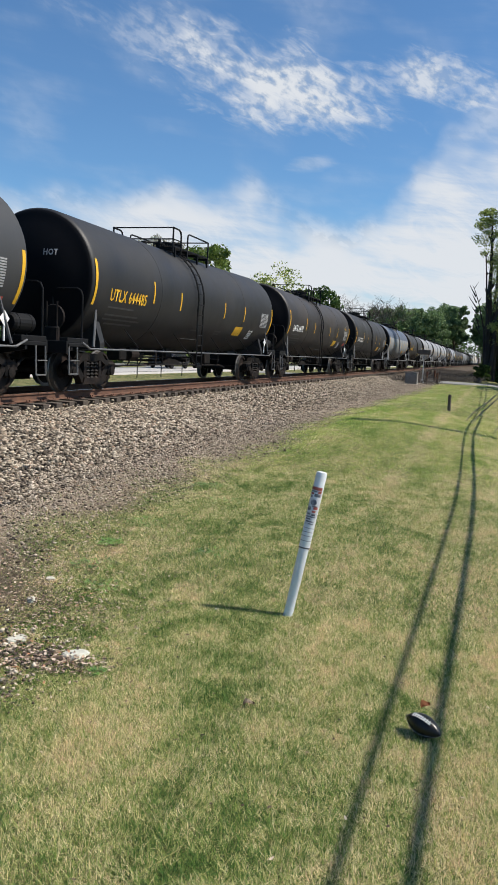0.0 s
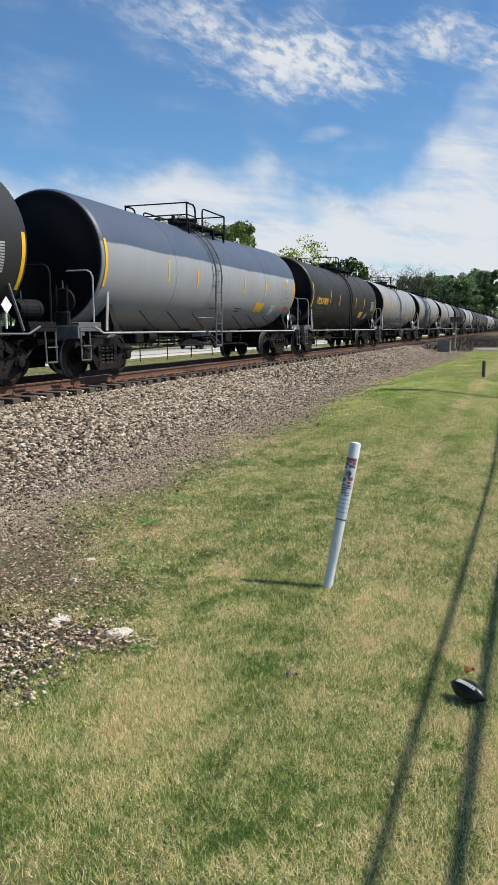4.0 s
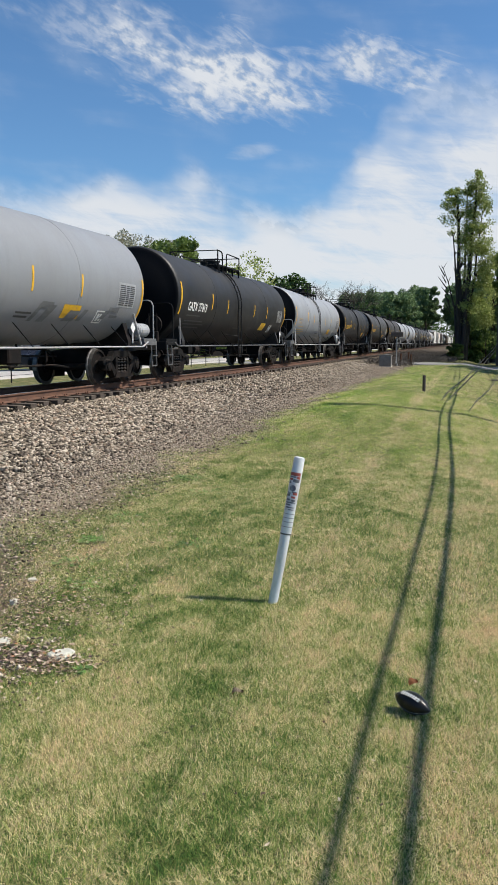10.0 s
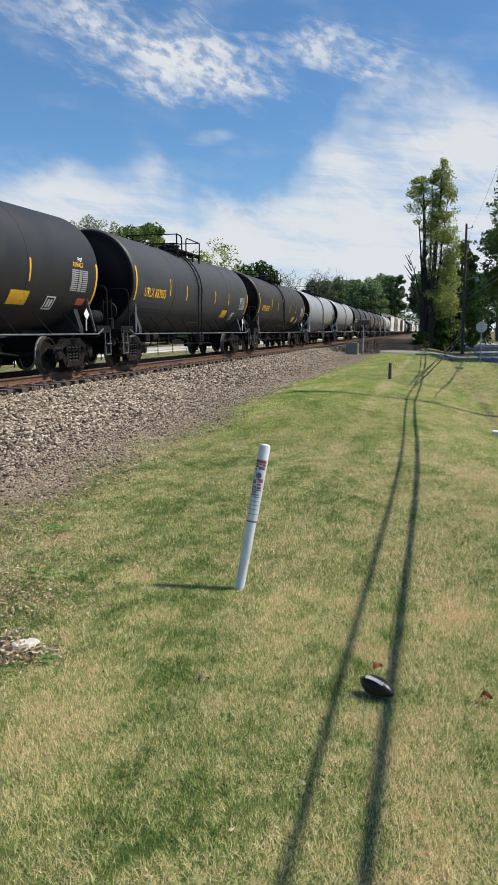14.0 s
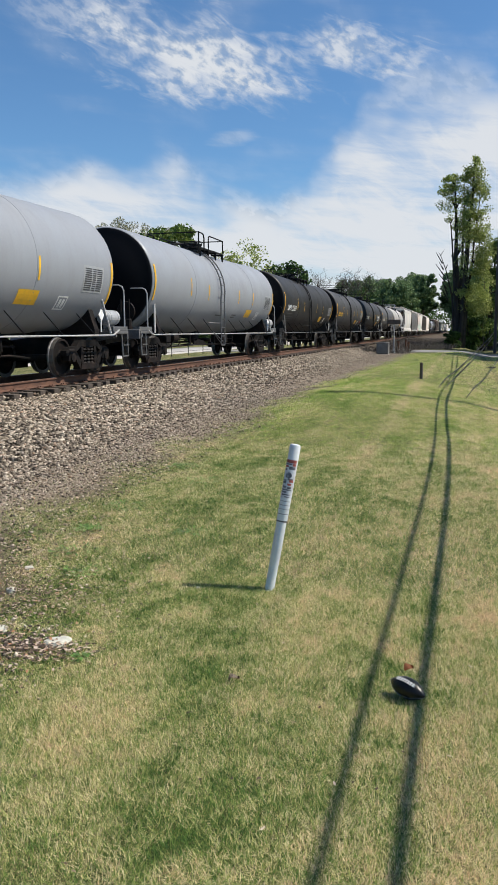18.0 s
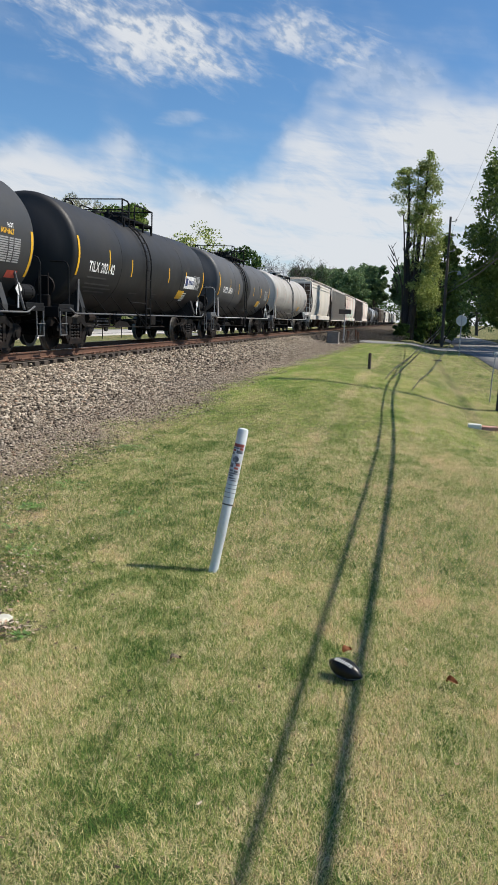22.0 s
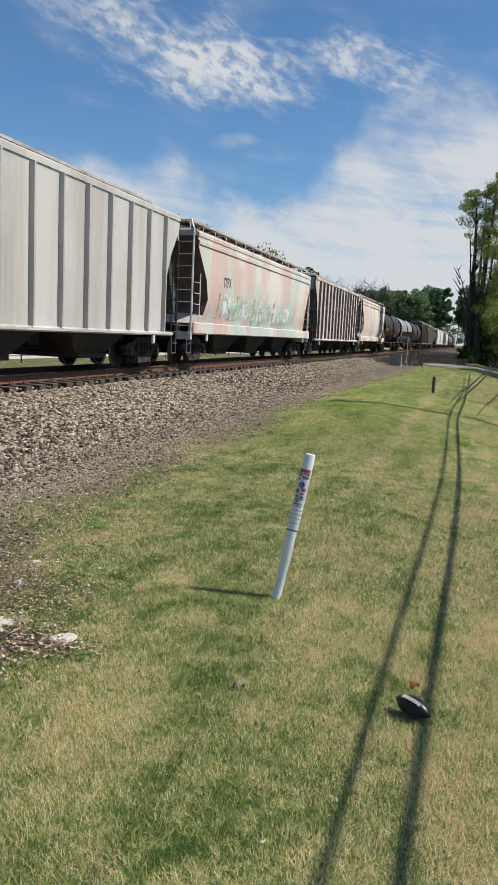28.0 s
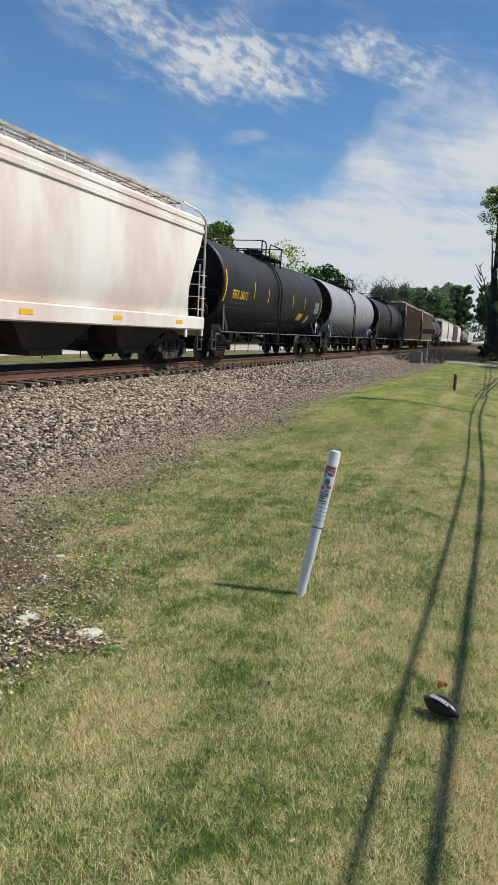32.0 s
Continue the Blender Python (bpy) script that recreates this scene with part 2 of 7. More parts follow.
def tube(bm, points, radius, sides=6, closed=False):
    """A round bar along points, mitred at the bends; radius: one, or one for each point."""
    pts = [Vector(p) for p in points]
    rad = radius if isinstance(radius, (list, tuple)) else [radius] * len(pts)
    rings = []
    ref = None
    for i, p in enumerate(pts):
        a = pts[i - 1] if i else (pts[-1] if closed else p)
        b = pts[i + 1] if i + 1 < len(pts) else (pts[0] if closed else p)
        d = ((p - a).normalized() + (b - p).normalized())
        d = d.normalized() if d.length > 1e-6 else (b - a).normalized()
        if ref is None or abs(ref.dot(d)) > 0.95:
            ref = Vector((0, 0, 1)) if abs(d.z) < 0.9 else Vector((1, 0, 0))
        u = d.cross(ref).normalized()
        w = u.cross(d).normalized()
        ref = w
        k = 1.0
        if a is not p and b is not p:
            c = max((p - a).normalized().dot(d), 0.5)
            k = 1.0 / c
        rings.append([bm.verts.new(p + (u * math.cos(2 * math.pi * s / sides) * k + w * math.sin(2 * math.pi * s / sides)) * rad[i]) for s in range(sides)])
    n = len(rings)
    for i in range(n if closed else n - 1):
        r0, r1 = rings[i], rings[(i + 1) % n]
        for s in range(sides):
            bm.faces.new((r0[s], r0[(s + 1) % sides], r1[(s + 1) % sides], r1[s]))
    if not closed:
        bm.faces.new(rings[0][::-1])
        bm.faces.new(rings[-1])
    return bm


def lathe(bm, profile, axis="y", sides=32, centre=(0, 0, 0)):
    """A body of revolution from (along, radius) pairs about an axis."""
    c = Vector(centre)
    rings = []
    for a, r in profile:
        ring = []
        for s in range(sides):
            t = 2 * math.pi * s / sides
            u, v = r * math.cos(t), r * math.sin(t)
            ring.append(bm.verts.new(c + Vector({"y": (u, a, v), "z": (u, v, a), "x": (a, u, v)}[axis])))
        rings.append(ring)
    for r0, r1 in zip(rings, rings[1:]):
        for s in range(sides):
            bm.faces.new((r0[s], r0[(s + 1) % sides], r1[(s + 1) % sides], r1[s]))
    bm.faces.new(rings[0][::-1])
    bm.faces.new(rings[-1])
    bmesh.ops.recalc_face_normals(bm, faces=bm.faces)
    return bm


def prism(bm, outline, lo, hi, axis="y"):
    """Extrudes a closed outline between lo and hi along an axis."""
    def at(p, a):
        return {"y": (p[0], a, p[1]), "x": (a, p[0], p[1]), "z": (p[0], p[1], a)}[axis]
    v0 = [bm.verts.new(at(p, lo)) for p in outline]
    v1 = [bm.verts.new(at(p, hi)) for p in outline]
    n = len(outline)
    for i in range(n):
        bm.faces.new((v0[i], v0[(i + 1) % n], v1[(i + 1) % n], v1[i]))
    bm.faces.new(v0[::-1])
    bm.faces.new(v1)
    bmesh.ops.recalc_face_normals(bm, faces=bm.faces)
    return bm


def smooth01(a, b, x):
    t = np.clip((x - a) / (b - a), 0.0, 1.0)
    return t * t * (3 - 2 * t)


# ---- the lie of the land ----
TRACK_X, RAIL_Z = -9.95, 0.54


def land(x, y):
    """Height of the ground: lawn, gravel bank, track bed, the verge beyond and the dip beside the road."""
    bank = 0.05 * smooth01(3.4, 4.6, -x) + 0.15 * smooth01(4.6, 7.7, -x)
    far = 0.16 * smooth01(12.3, 15.0, -x)
    dip = 0.34 * smooth01(-0.2, 1.6, x) * smooth01(8.0, 15.0, y)
    hump = 0.24 * smooth01(0.4 - 0.8, 2.2, -x) * smooth01(9, 16, y) * (1 - smooth01(20, 44, y)) * (1 - smooth01(2.8, 4.6, -x))
    roll = 0.03 * np.sin(x * 0.9 + 1.3) * np.sin(y * 0.37) * smooth01(8, 14, y) * smooth01(-4, -2, x)
    return bank - far - dip + roll + hump


def axis_steps(*runs):
    out = []
    for a, b, s in runs:
        out += list(np.arange(a, b, s))
    return out + [runs[-1][1]]


gx = axis_steps((-1600, -400, 150), (-400, -60, 40), (-60, -16, 4), (-16, -2.6, 0.3), (-2.6, 1.2, 0.2), (1.2, 4.4, 0.4), (4.4, 20, 3), (20, 100, 20), (100, 400, 60), (400, 1600, 150))
gy = axis_steps((-1600, -400, 150), (-400, -40, 40), (-40, -4, 4), (-4, 0, 0.5), (0, 16, 0.25), (16, 40, 0.8), (40, 100, 3), (100, 400, 25), (400, 2000, 150))
gxx, gyy = [a.ravel() for a in np.meshgrid(gx, gy)]
gv = np.column_stack([gxx, gyy, land(gxx, gyy)])
nx = len(gx)
gf = [(j * nx + i, j * nx + i + 1, (j + 1) * nx + i + 1, (j + 1) * nx + i) for j in range(len(gy) - 1) for i in range(nx - 1)]


def ground_material():
    """Lawn with straw patches; worn earth and old leaves near the bank; grey gravel on the bank itself."""
    m, nt, b = nodes_of("lawn_and_gravel")
    tc = nt.nodes.new("ShaderNodeTexCoord")
    sp = nt.nodes.new("ShaderNodeSeparateXYZ")
    link(nt, tc.outputs["Object"], sp.inputs[0])
    big = noise_node(nt, 1.6, 6, 0.68, stretch=(1, 0.4, 1))
    mid = noise_node(nt, 5.0, 5, 0.7)
    fin = noise_node(nt, 130, 4, 0.8)
    edge = nt.nodes.new("ShaderNodeMath")
    edge.operation = "MULTIPLY_ADD"
    link(nt, mid.outputs[0], edge.inputs[0])
    edge.inputs[1].default_value = 1.3
    link(nt, sp.outputs[0], edge.inputs[2])

    near = nt.nodes.new("ShaderNodeMapRange")
    near.interpolation_type = "SMOOTHSTEP"
    for key, v in (("From Min", 3.8), ("From Max", 5.6), ("To Min", -0.95), ("To Max", 0.0)):
        near.inputs[key].default_value = v
    link(nt, sp.outputs[1], near.inputs["Value"])
    shifted = nt.nodes.new("ShaderNodeMath")
    link(nt, edge.outputs[0], shifted.inputs[0])
    link(nt, near.outputs[0], shifted.inputs[1])

    def span(lo, hi, from_edge=False):
        r = nt.nodes.new("ShaderNodeMapRange")
        r.interpolation_type = "SMOOTHSTEP"
        r.inputs["From Min"].default_value, r.inputs["From Max"].default_value = lo, hi
        link(nt, (edge if from_edge else shifted).outputs[0], r.inputs["Value"])
        return r.outputs[0]

    patch = ramp(nt, mix(nt, "MIX", 0.5, big.outputs[0], mid.outputs[0]), [(0.36, 0.30), (0.64, 0.72)]).outputs[0]
    turn = mix(nt, "MIX", 0.55, patch, fin.outputs[0])
    # Turf bed kept dark: shade between the blades is in the colour.
    grass = ramp(nt, turn, [(0.36, (0.015, 0.03, 0.008)), (0.45, (0.06, 0.09, 0.024)), (0.51, (0.14, 0.145, 0.052)), (0.58, (0.26, 0.215, 0.11)), (0.66, (0.38, 0.30, 0.19))]).outputs[0]
    earth = mix(nt, "MIX", mid.outputs[0], (0.10, 0.085, 0.055), (0.20, 0.16, 0.10))
    # Bank bed near-black, painting in the shade of gaps between stones.
    gravel = mix(nt, "MIX", ramp(nt, fin.outputs[0], [(0.35, 0.0), (0.65, 1.0)]).outputs[0], (0.025, 0.02, 0.015), (0.14, 0.115, 0.088))
    dust = mix(nt, "MIX", ramp(nt, fin.outputs[0], [(0.35, 0.0), (0.65, 1.0)]).outputs[0], (0.12, 0.092, 0.066), (0.44, 0.355, 0.265))
    gravel = mix(nt, "MIX", span(-5.4, -4.2, True), gravel, dust)
    scrub = nt.nodes.new("ShaderNodeMapRange")
    scrub.inputs["From Min"].default_value, scrub.inputs["From Max"].default_value = 50.0, 60.0
    link(nt, sp.outputs[1], scrub.inputs["Value"])
    brown = mix(nt, "MIX", mid.outputs[0], (0.05, 0.038, 0.028), (0.15, 0.115, 0.08))
    gravel = mix(nt, "MIX", scrub.outputs[0], gravel, brown)
    col = mix(nt, "MIX", span(-3.0, -2.3), earth, grass)
    col = mix(nt, "MIX", span(-3.4, -2.7, True), gravel, col)
    far = nt.nodes.new("ShaderNodeMapRange")
    far.inputs["From Min"].default_value, far.inputs["From Max"].default_value = -14.4, -13.6
    link(nt, edge.outputs[0], far.inputs["Value"])
    col = mix(nt, "MIX", far.outputs[0], grass, col)
    col = mix(nt, "MULTIPLY", 1.0, col, ramp(nt, fin.outputs[0], [(0.34, 0.5), (0.66, 1.4)]).outputs[0])
    link(nt, col, b.inputs["Base Color"])
    b.inputs["Roughness"].default_value = 0.95
    b.inputs["Specular IOR Level"].default_value = 0.15
    bump(nt, fin.outputs[0], 0.7, 0.02, b)
    return m


GROUND = ground_material()
ground = new("ground", from_arrays("ground", gv, gf, GROUND, True))
tagged(ground, "mown lawn with straw patches beside a gravel railway bank", "ground", kind="structure")

ASPHALT = surface("asphalt", (0.22, 0.215, 0.205), 0.9, 0, 0.25, 0.7, 90, 0.5, 0.006, stain=(0.28, 0.27, 0.255))
CONCRETE = surface("pale_concrete", (0.42, 0.40, 0.37), 0.9, 0, 0.15, 1.5, 60, 0.3)


def strip(name, left, right, material, lift=0.02):
    """A paved strip between two edges, lying just above the ground."""
    vs, fs = [], []
    for a, b in zip(left, right):
        for k in range(5):
            x, y = a[0] + (b[0] - a[0]) * k / 4, a[1] + (b[1] - a[1]) * k / 4
            vs.append((x, y, land(x, y) + lift))
    n = len(left)
    for i in range(n - 1):
        for k in range(4):
            fs.append((i * 5 + k, i * 5 + k + 1, i * 5 + k + 6, i * 5 + k + 5))
    vs += [(x, y, z - lift - 0.15) for x, y, z in vs]
    m = n * 5
    for i in range(n - 1):
        fs.append((i * 5, i * 5 + 5, m + i * 5 + 5, m + i * 5))
        fs.append((i * 5 + 9, i * 5 + 4, m + i * 5 + 4, m + i * 5 + 9))
    return new(name, from_arrays(name, vs, fs, material))


ys = [-60 + 4 * k for k in range(75)]
road = strip("road", [(3.9 - 0.5 * smooth01(50, 57, y) * (1 - smooth01(63, 72, y)), y) for y in ys], [(9.6, y) for y in ys], ASPHALT)
tagged(road, "worn grey asphalt road in tree shade", "road", kind="structure")
xs = [-60 + 2 * k for k in range(33)]
crossing = strip("road_crossing", [(x, 57.5) for x in xs], [(x, 63.5) for x in xs], ASPHALT, 0.012)
tagged(crossing, "asphalt side road over the level crossing", "road", kind="structure")
far_road = strip("road_beyond", [(-19.5, y) for y in ys], [(-26.0, y) for y in ys], CONCRETE)
tagged(far_road, "pale concrete road beyond the railway", "road", kind="structure")


# ---- the track ----
TIE = surface("weathered_tie", (0.075, 0.058, 0.045), 0.95, 0, 0.4, 4, 30, 0.6, 0.01, stretch=(0.3, 3, 3))


def rail_mesh():
    bm = bmesh.new()
    prof = [(-0.076, 0), (0.076, 0), (0.076, 0.012), (0.012, 0.035), (0.010, 0.125), (0.036, 0.137), (0.037, 0.165), (0.026, 0.174), (-0.026, 0.174), (-0.037, 0.165), (-0.036, 0.137), (-0.010, 0.125), (-0.012, 0.035), (-0.076, 0.012)]
    prism(bm, prof, -80, 420)
    me = finish("rail", bm, RAIL_RUST)
    me.materials.append(RAIL_TOP)
    for p in me.polygons:
        if p.normal.z > 0.9 and p.center.z > 0.17:
            p.material_index = 1
    return me


track = thing("railway_track", "rusty steel rails on weathered timber ties", "railway track", place=(TRACK_X, 0, 0), kind="structure")
RAIL = rail_mesh()
for sx in (-1, 1):
    r = part("rail", RAIL, None, track)
    r.location = (sx * 0.7535, 0, RAIL_Z - 0.174)


# ---- the train ----
# Each car is built about the middle of its length, at the height of the rail's top; it runs towards -y.
TRAIN = []
WHEELS = []
SHARED = {}


def shared(key, build):
    if key not in SHARED:
        SHARED[key] = build()
    return SHARED[key]


def put(name, key, build, parent, material=None, label="", place=None, smooth=False):
    """A part on a mesh that alike parts share; its own material is set on the object."""
    def made():
        bm = bmesh.new()
        build(bm)
        me = finish(name, bm, BLACK_STEEL, bool(smooth))
        if smooth == "creased":
            me.set_sharp_from_angle(angle=radians(28))
        return me
    ob = part(name, shared(key, made), None, parent, label)
    if place:
        ob.location = place
    if material:
        ob.material_slots[0].link = "OBJECT"
        ob.material_slots[0].material = material
    return ob


TANK_Z, TANK_R, TANK_HALF = 2.55, 1.50, 7.05


def tank_axis(y):
    return TANK_Z - 0.07 * (1 - min(abs(y) / TANK_HALF, 1.0))


def tank_x(y, z):
    d = z - tank_axis(y)
    return math.sqrt(max(TANK_R * TANK_R - d * d, 0.01))


def build_tank(bm, half, dish):
    prof = []
    corner = 0.17
    prof.append((-half - dish, 0.02))
    for k in range(1, 7):
        r = (TANK_R - corner) * k / 6
        prof.append((-half - dish + (dish - corner) * (k / 6) ** 2, r))
    for k in range(1, 6):
        a = math.radians(90 * k / 5)
        prof.append((-half - corner * math.cos(a), TANK_R - corner + corner * math.sin(a)))
    left = list(prof)
    for k in range(1, 14):
        prof.append((-half + 2 * half * k / 14, TANK_R))
    prof += [(-a, r) for a, r in reversed(left)]
    lathe(bm, prof, "y", 56, (0, 0, TANK_Z))
    for v in bm.verts:
        v.co.z -= 0.07 * (1 - min(abs(v.co.y) / half, 1.0))


def build_band(bm, y):
    sides = 56
    for k in range(sides):
        a0, a1 = 2 * math.pi * k / sides, 2 * math.pi * (k + 1) / sides
        c = tank_axis(y)
        q = []
        for yy, rr in ((y - 0.022, 0.0), (y - 0.018, 0.006), (y + 0.018, 0.006), (y + 0.022, 0.0)):
            q.append([bm.verts.new(((TANK_R + rr) * math.cos(a), yy, c + (TANK_R + rr) * math.sin(a))) for a in (a0, a1)])
        for u, v in zip(q, q[1:]):
            bm.faces.new((u[0], u[1], v[1], v[0]))


def build_wheelset(bm):
    for s in (-1, 1):
        prof = [(0.69, 0.10), (0.69, 0.15), (0.73, 0.17), (0.76, 0.38), (0.715, 0.40), (0.70, 0.485), (0.73, 0.485), (0.745, 0.460), (0.84, 0.452), (0.845, 0.40), (0.80, 0.385), (0.79, 0.18), (0.86, 0.15), (0.86, 0.09), (0.86, 0.02)]
        lathe(bm, [(s * a, r) for a, r in prof], "x", 18)
    lathe(bm, [(-1.06, 0.07), (-0.86, 0.075), (-0.85, 0.085), (0.85, 0.085), (0.86, 0.075), (1.06, 0.07)], "x", 12)
    for s in (-1, 1):
        for k in range(3):
            a = 2 * math.pi * k / 3
            lathe(bm, [(s * 1.05, 0.02), (s * 1.075, 0.018)], "x", 6, (0, 0.045 * math.cos(a), 0.045 * math.sin(a)))


def wheel_mesh():
    bm = bmesh.new()
    build_wheelset(bm)
    me = finish("wheelset", bm, GREASY)
    me.materials.append(TREAD)
    for p in me.polygons:
        r = math.hypot(p.center.y, p.center.z)
        if 0.39 < r and 0.70 < abs(p.center.x) < 0.85:
            p.material_index = 1 if r > 0.43 else 0
    return me


def build_sideframe(bm, s):
    x0, x1 = (0.93, 1.09) if s > 0 else (-1.09, -0.93)
    top = [(-1.12, 0.50), (-1.12, 0.62), (-0.95, 0.70), (-0.62, 0.72), (-0.45, 0.86), (0.45, 0.86), (0.62, 0.72), (0.95, 0.70), (1.12, 0.62), (1.12, 0.50), (0.70, 0.56), (0.40, 0.70), (-0.40, 0.70), (-0.70, 0.56)]
    prism(bm, top, x0, x1, "x")
    for d in (-1, 1):
        prism(bm, [(d * 0.62, 0.60), (d * 0.80, 0.58), (d * 0.46, 0.17), (d * 0.30, 0.24)], x0, x1, "x")
        prism(bm, [(d * 0.40, 0.72), (d * 0.28, 0.72), (d * 0.28, 0.28), (d * 0.42, 0.26)], x0, x1, "x")
        box(bm, x0 - 0.02, x1 + 0.03 * s, d * 0.87 - 0.14, d * 0.87 + 0.14, 0.36, 0.66, 0.03)
        lathe(bm, [(s * 1.08, 0.115), (s * 1.15, 0.105), (s * 1.16, 0.03)], "x", 14, (0, d * 0.87, 0.457))
    prism(bm, [(-0.48, 0.16), (0.48, 0.16), (0.42, 0.30), (-0.42, 0.30)], x0 - 0.03, x1 + 0.03, "x")


def build_springs(bm, s):
    for k in range(3):
        y = (k - 1) * 0.19
        prof = []
        for j in range(5):
            prof += [(0.30 + j * 0.08, 0.088), (0.34 + j * 0.08, 0.062)]
        lathe(bm, prof, "z", 8, (s * 1.03, y, 0))


def build_bolster(bm):
    prism(bm, [(-1.1, 0.68), (-1.1, 0.84), (-0.45, 0.92), (0.45, 0.92), (1.1, 0.84), (1.1, 0.68), (0.5, 0.50), (-0.5, 0.50)], -0.2, 0.2)
    lathe(bm, [(0.90, 0.2), (1.02, 0.2)], "z", 16)
    for d in (-1, 1):
        tube(bm, [(-0.6, d * 0.36, 0.40), (0.6, d * 0.36, 0.40)], 0.05, 6)
        for s in (-1, 1):
            box(bm, s * 0.76 - 0.06, s * 0.76 + 0.06, d * 0.36 - 0.05, d * 0.36 + 0.05, 0.28, 0.56)


def add_truck(car, y, metal=GREASY):
    truck = put("truck", "bolster", build_bolster, car, metal, place=(0, y, 0))
    for s in (-1, 1):
        put("sideframe", ("sideframe", s), lambda bm: build_sideframe(bm, s), truck, metal)
        put("spring_nest", ("springs", s), lambda bm: build_springs(bm, s), truck, metal)
    for d in (-1, 1):
        w = part("wheelset", shared("wheelset", wheel_mesh), None, truck)
        w.location = (0, d * 0.87, 0.457)
        WHEELS.append((w, d))


def build_coupler(bm, e):
    """Draft gear and knuckle at the end e (-1 or 1), with the end at y = 0."""
    box(bm, -0.22, 0.22, min(-e * 1.9, -e * 0.42), max(-e * 1.9, -e * 0.42), 0.68, 1.04, 0.02)
    box(bm, -0.10, 0.10, min(-e * 0.45, -e * 0.12), max(-e * 0.45, -e * 0.12), 0.78, 0.96, 0.02)
    box(bm, -0.17, 0.15, min(-e * 0.16, e * 0.10), max(-e * 0.16, e * 0.10), 0.70, 1.02, 0.04)
    tube(bm, [(0.3, -e * 0.45, 0.72), (0.32, -e * 0.1, 0.5), (0.25, e * 0.02, 0.46)], 0.03, 6)


def build_end_platform(bm, e):
    y0, y1 = sorted((-e * 1.25, -e * 0.42))
    box(bm, -1.42, 1.42, y0, y1, 1.00, 1.08, 0.01)
    box(bm, -1.40, 1.40, *sorted((-e * 0.42, -e * 0.36)), 0.86, 1.12, 0.01)
    for s in (-1, 1):
        prism(bm, [(s * 1.4, 1.0), (s * 1.4, 0.92), (s * 0.3, 0.72), (s * 0.3, 1.0)], y0 + 0.1, y0 + 0.18)
        box(bm, s * 1.30 - 0.10, s * 1.30 + 0.10, y0 - 0.02, y1 + 0.02, 1.08, 1.19, 0.01)


def build_hoop(bm, e, s, inner):
    y = -e * 0.50 if e > 0 else 1.05
    pts = [(s * 1.36, y, 1.06), (s * 1.36, y, 2.12), (s * 1.31, y, 2.23), (s * 1.22, y, 2.27), (s * inner, y, 2.27), (s * (inner - 0.1), y, 2.2), (s * (inner - 0.12), y, 2.1), (s * (inner - 0.12), y, 1.06)]
    tube(bm, pts, 0.019, 6)


def build_step(bm, e, s):
    y = -e * 0.62
    tube(bm, [(s * 1.40, y - 0.17, 1.05), (s * 1.42, y - 0.17, 0.42), (s * 1.42, y + 0.17, 0.42), (s * 1.40, y + 0.17, 1.05)], 0.018, 6)
    box(bm, s * 1.42 - 0.04, s * 1.42 + 0.04, y - 0.17, y + 0.17, 0.70, 0.72)


def build_side_rail(bm, s, length):
    h = length / 2 - 1.0
    tube(bm, [(s * 1.42, -h, 1.10), (s * 1.42, 0.35 - h, 0.97), (s * 1.42, h - 0.35, 0.97), (s * 1.42, h, 1.10)], 0.024, 6)
    for d in (-1, 1):
        tube(bm, [(s * 1.42, d * (h - 0.5), 1.02), (s * (tank_x(d * h, 1.8) + 0.02), d * (h - 0.75), 1.85)], 0.03, 6)


def build_struts(bm, s, length):
    h = length / 2 - 1.0
    for k in range(9):
        y = -h * 0.82 + 2 * h * 0.82 * k / 8
        if abs(y) < 0.9:
            continue
        tube(bm, [(s * 1.42, y, 0.98), (s * (tank_x(y, 1.5) - 0.02), y - 0.25, 1.5)], 0.013, 5)


def build_ladder(bm, s, y0):
    def at(a):
        return Vector((s * (TANK_R + 0.09) * math.sin(a), y0, tank_axis(y0) + (TANK_R + 0.09) * math.cos(a)))
    arc = [at(math.radians(18 + 9 * k)) for k in range(9)]
    arc += [Vector((s * 1.57, y0, z)) for z in (2.2, 1.6, 1.0, 0.55)]
    for d in (-0.21, 0.21):
        tube(bm, [p + Vector((0, d, 0)) for p in arc], 0.026, 5)
    run = 0.0
    for p, q in zip(arc, arc[1:]):
        seg = (q - p).length
        while run < seg:
            c = p + (q - p) * (run / seg)
            tube(bm, [c + Vector((0, -0.21, 0)), c + Vector((0, 0.21, 0))], 0.015, 5)
            run += 0.30
        run -= seg
    tube(bm, [arc[-1] + Vector((0, -0.21, 0)), arc[-1] + Vector((0, 0.21, 0))], 0.014, 5)
    for d in (-1, 1):
        tube(bm, [(s * 1.42, y0 - 0.75, 1.06), (s * 1.56, y0 + d * 0.21, 0.62)], 0.014, 5)
    tube(bm, [(s * 1.3, y0 - 0.9, 1.36), (s * 1.57, y0 - 0.2, 1.34)], 0.014, 5)


def build_dome(bm):
    lathe(bm, [(3.92, 0.48), (4.02, 0.48), (4.03, 0.39), (4.26, 0.38), (4.27, 0.42), (4.30, 0.42), (4.32, 0.32), (4.36, 0.05)], "z", 24, (0, 0.2, 0))
    for k in range(8):
        a = 2 * math.pi * k / 8
        lathe(bm, [(4.24, 0.025), (4.33, 0.025)], "z", 6, (0.41 * math.cos(a), 0.2 + 0.41 * math.sin(a), 0))


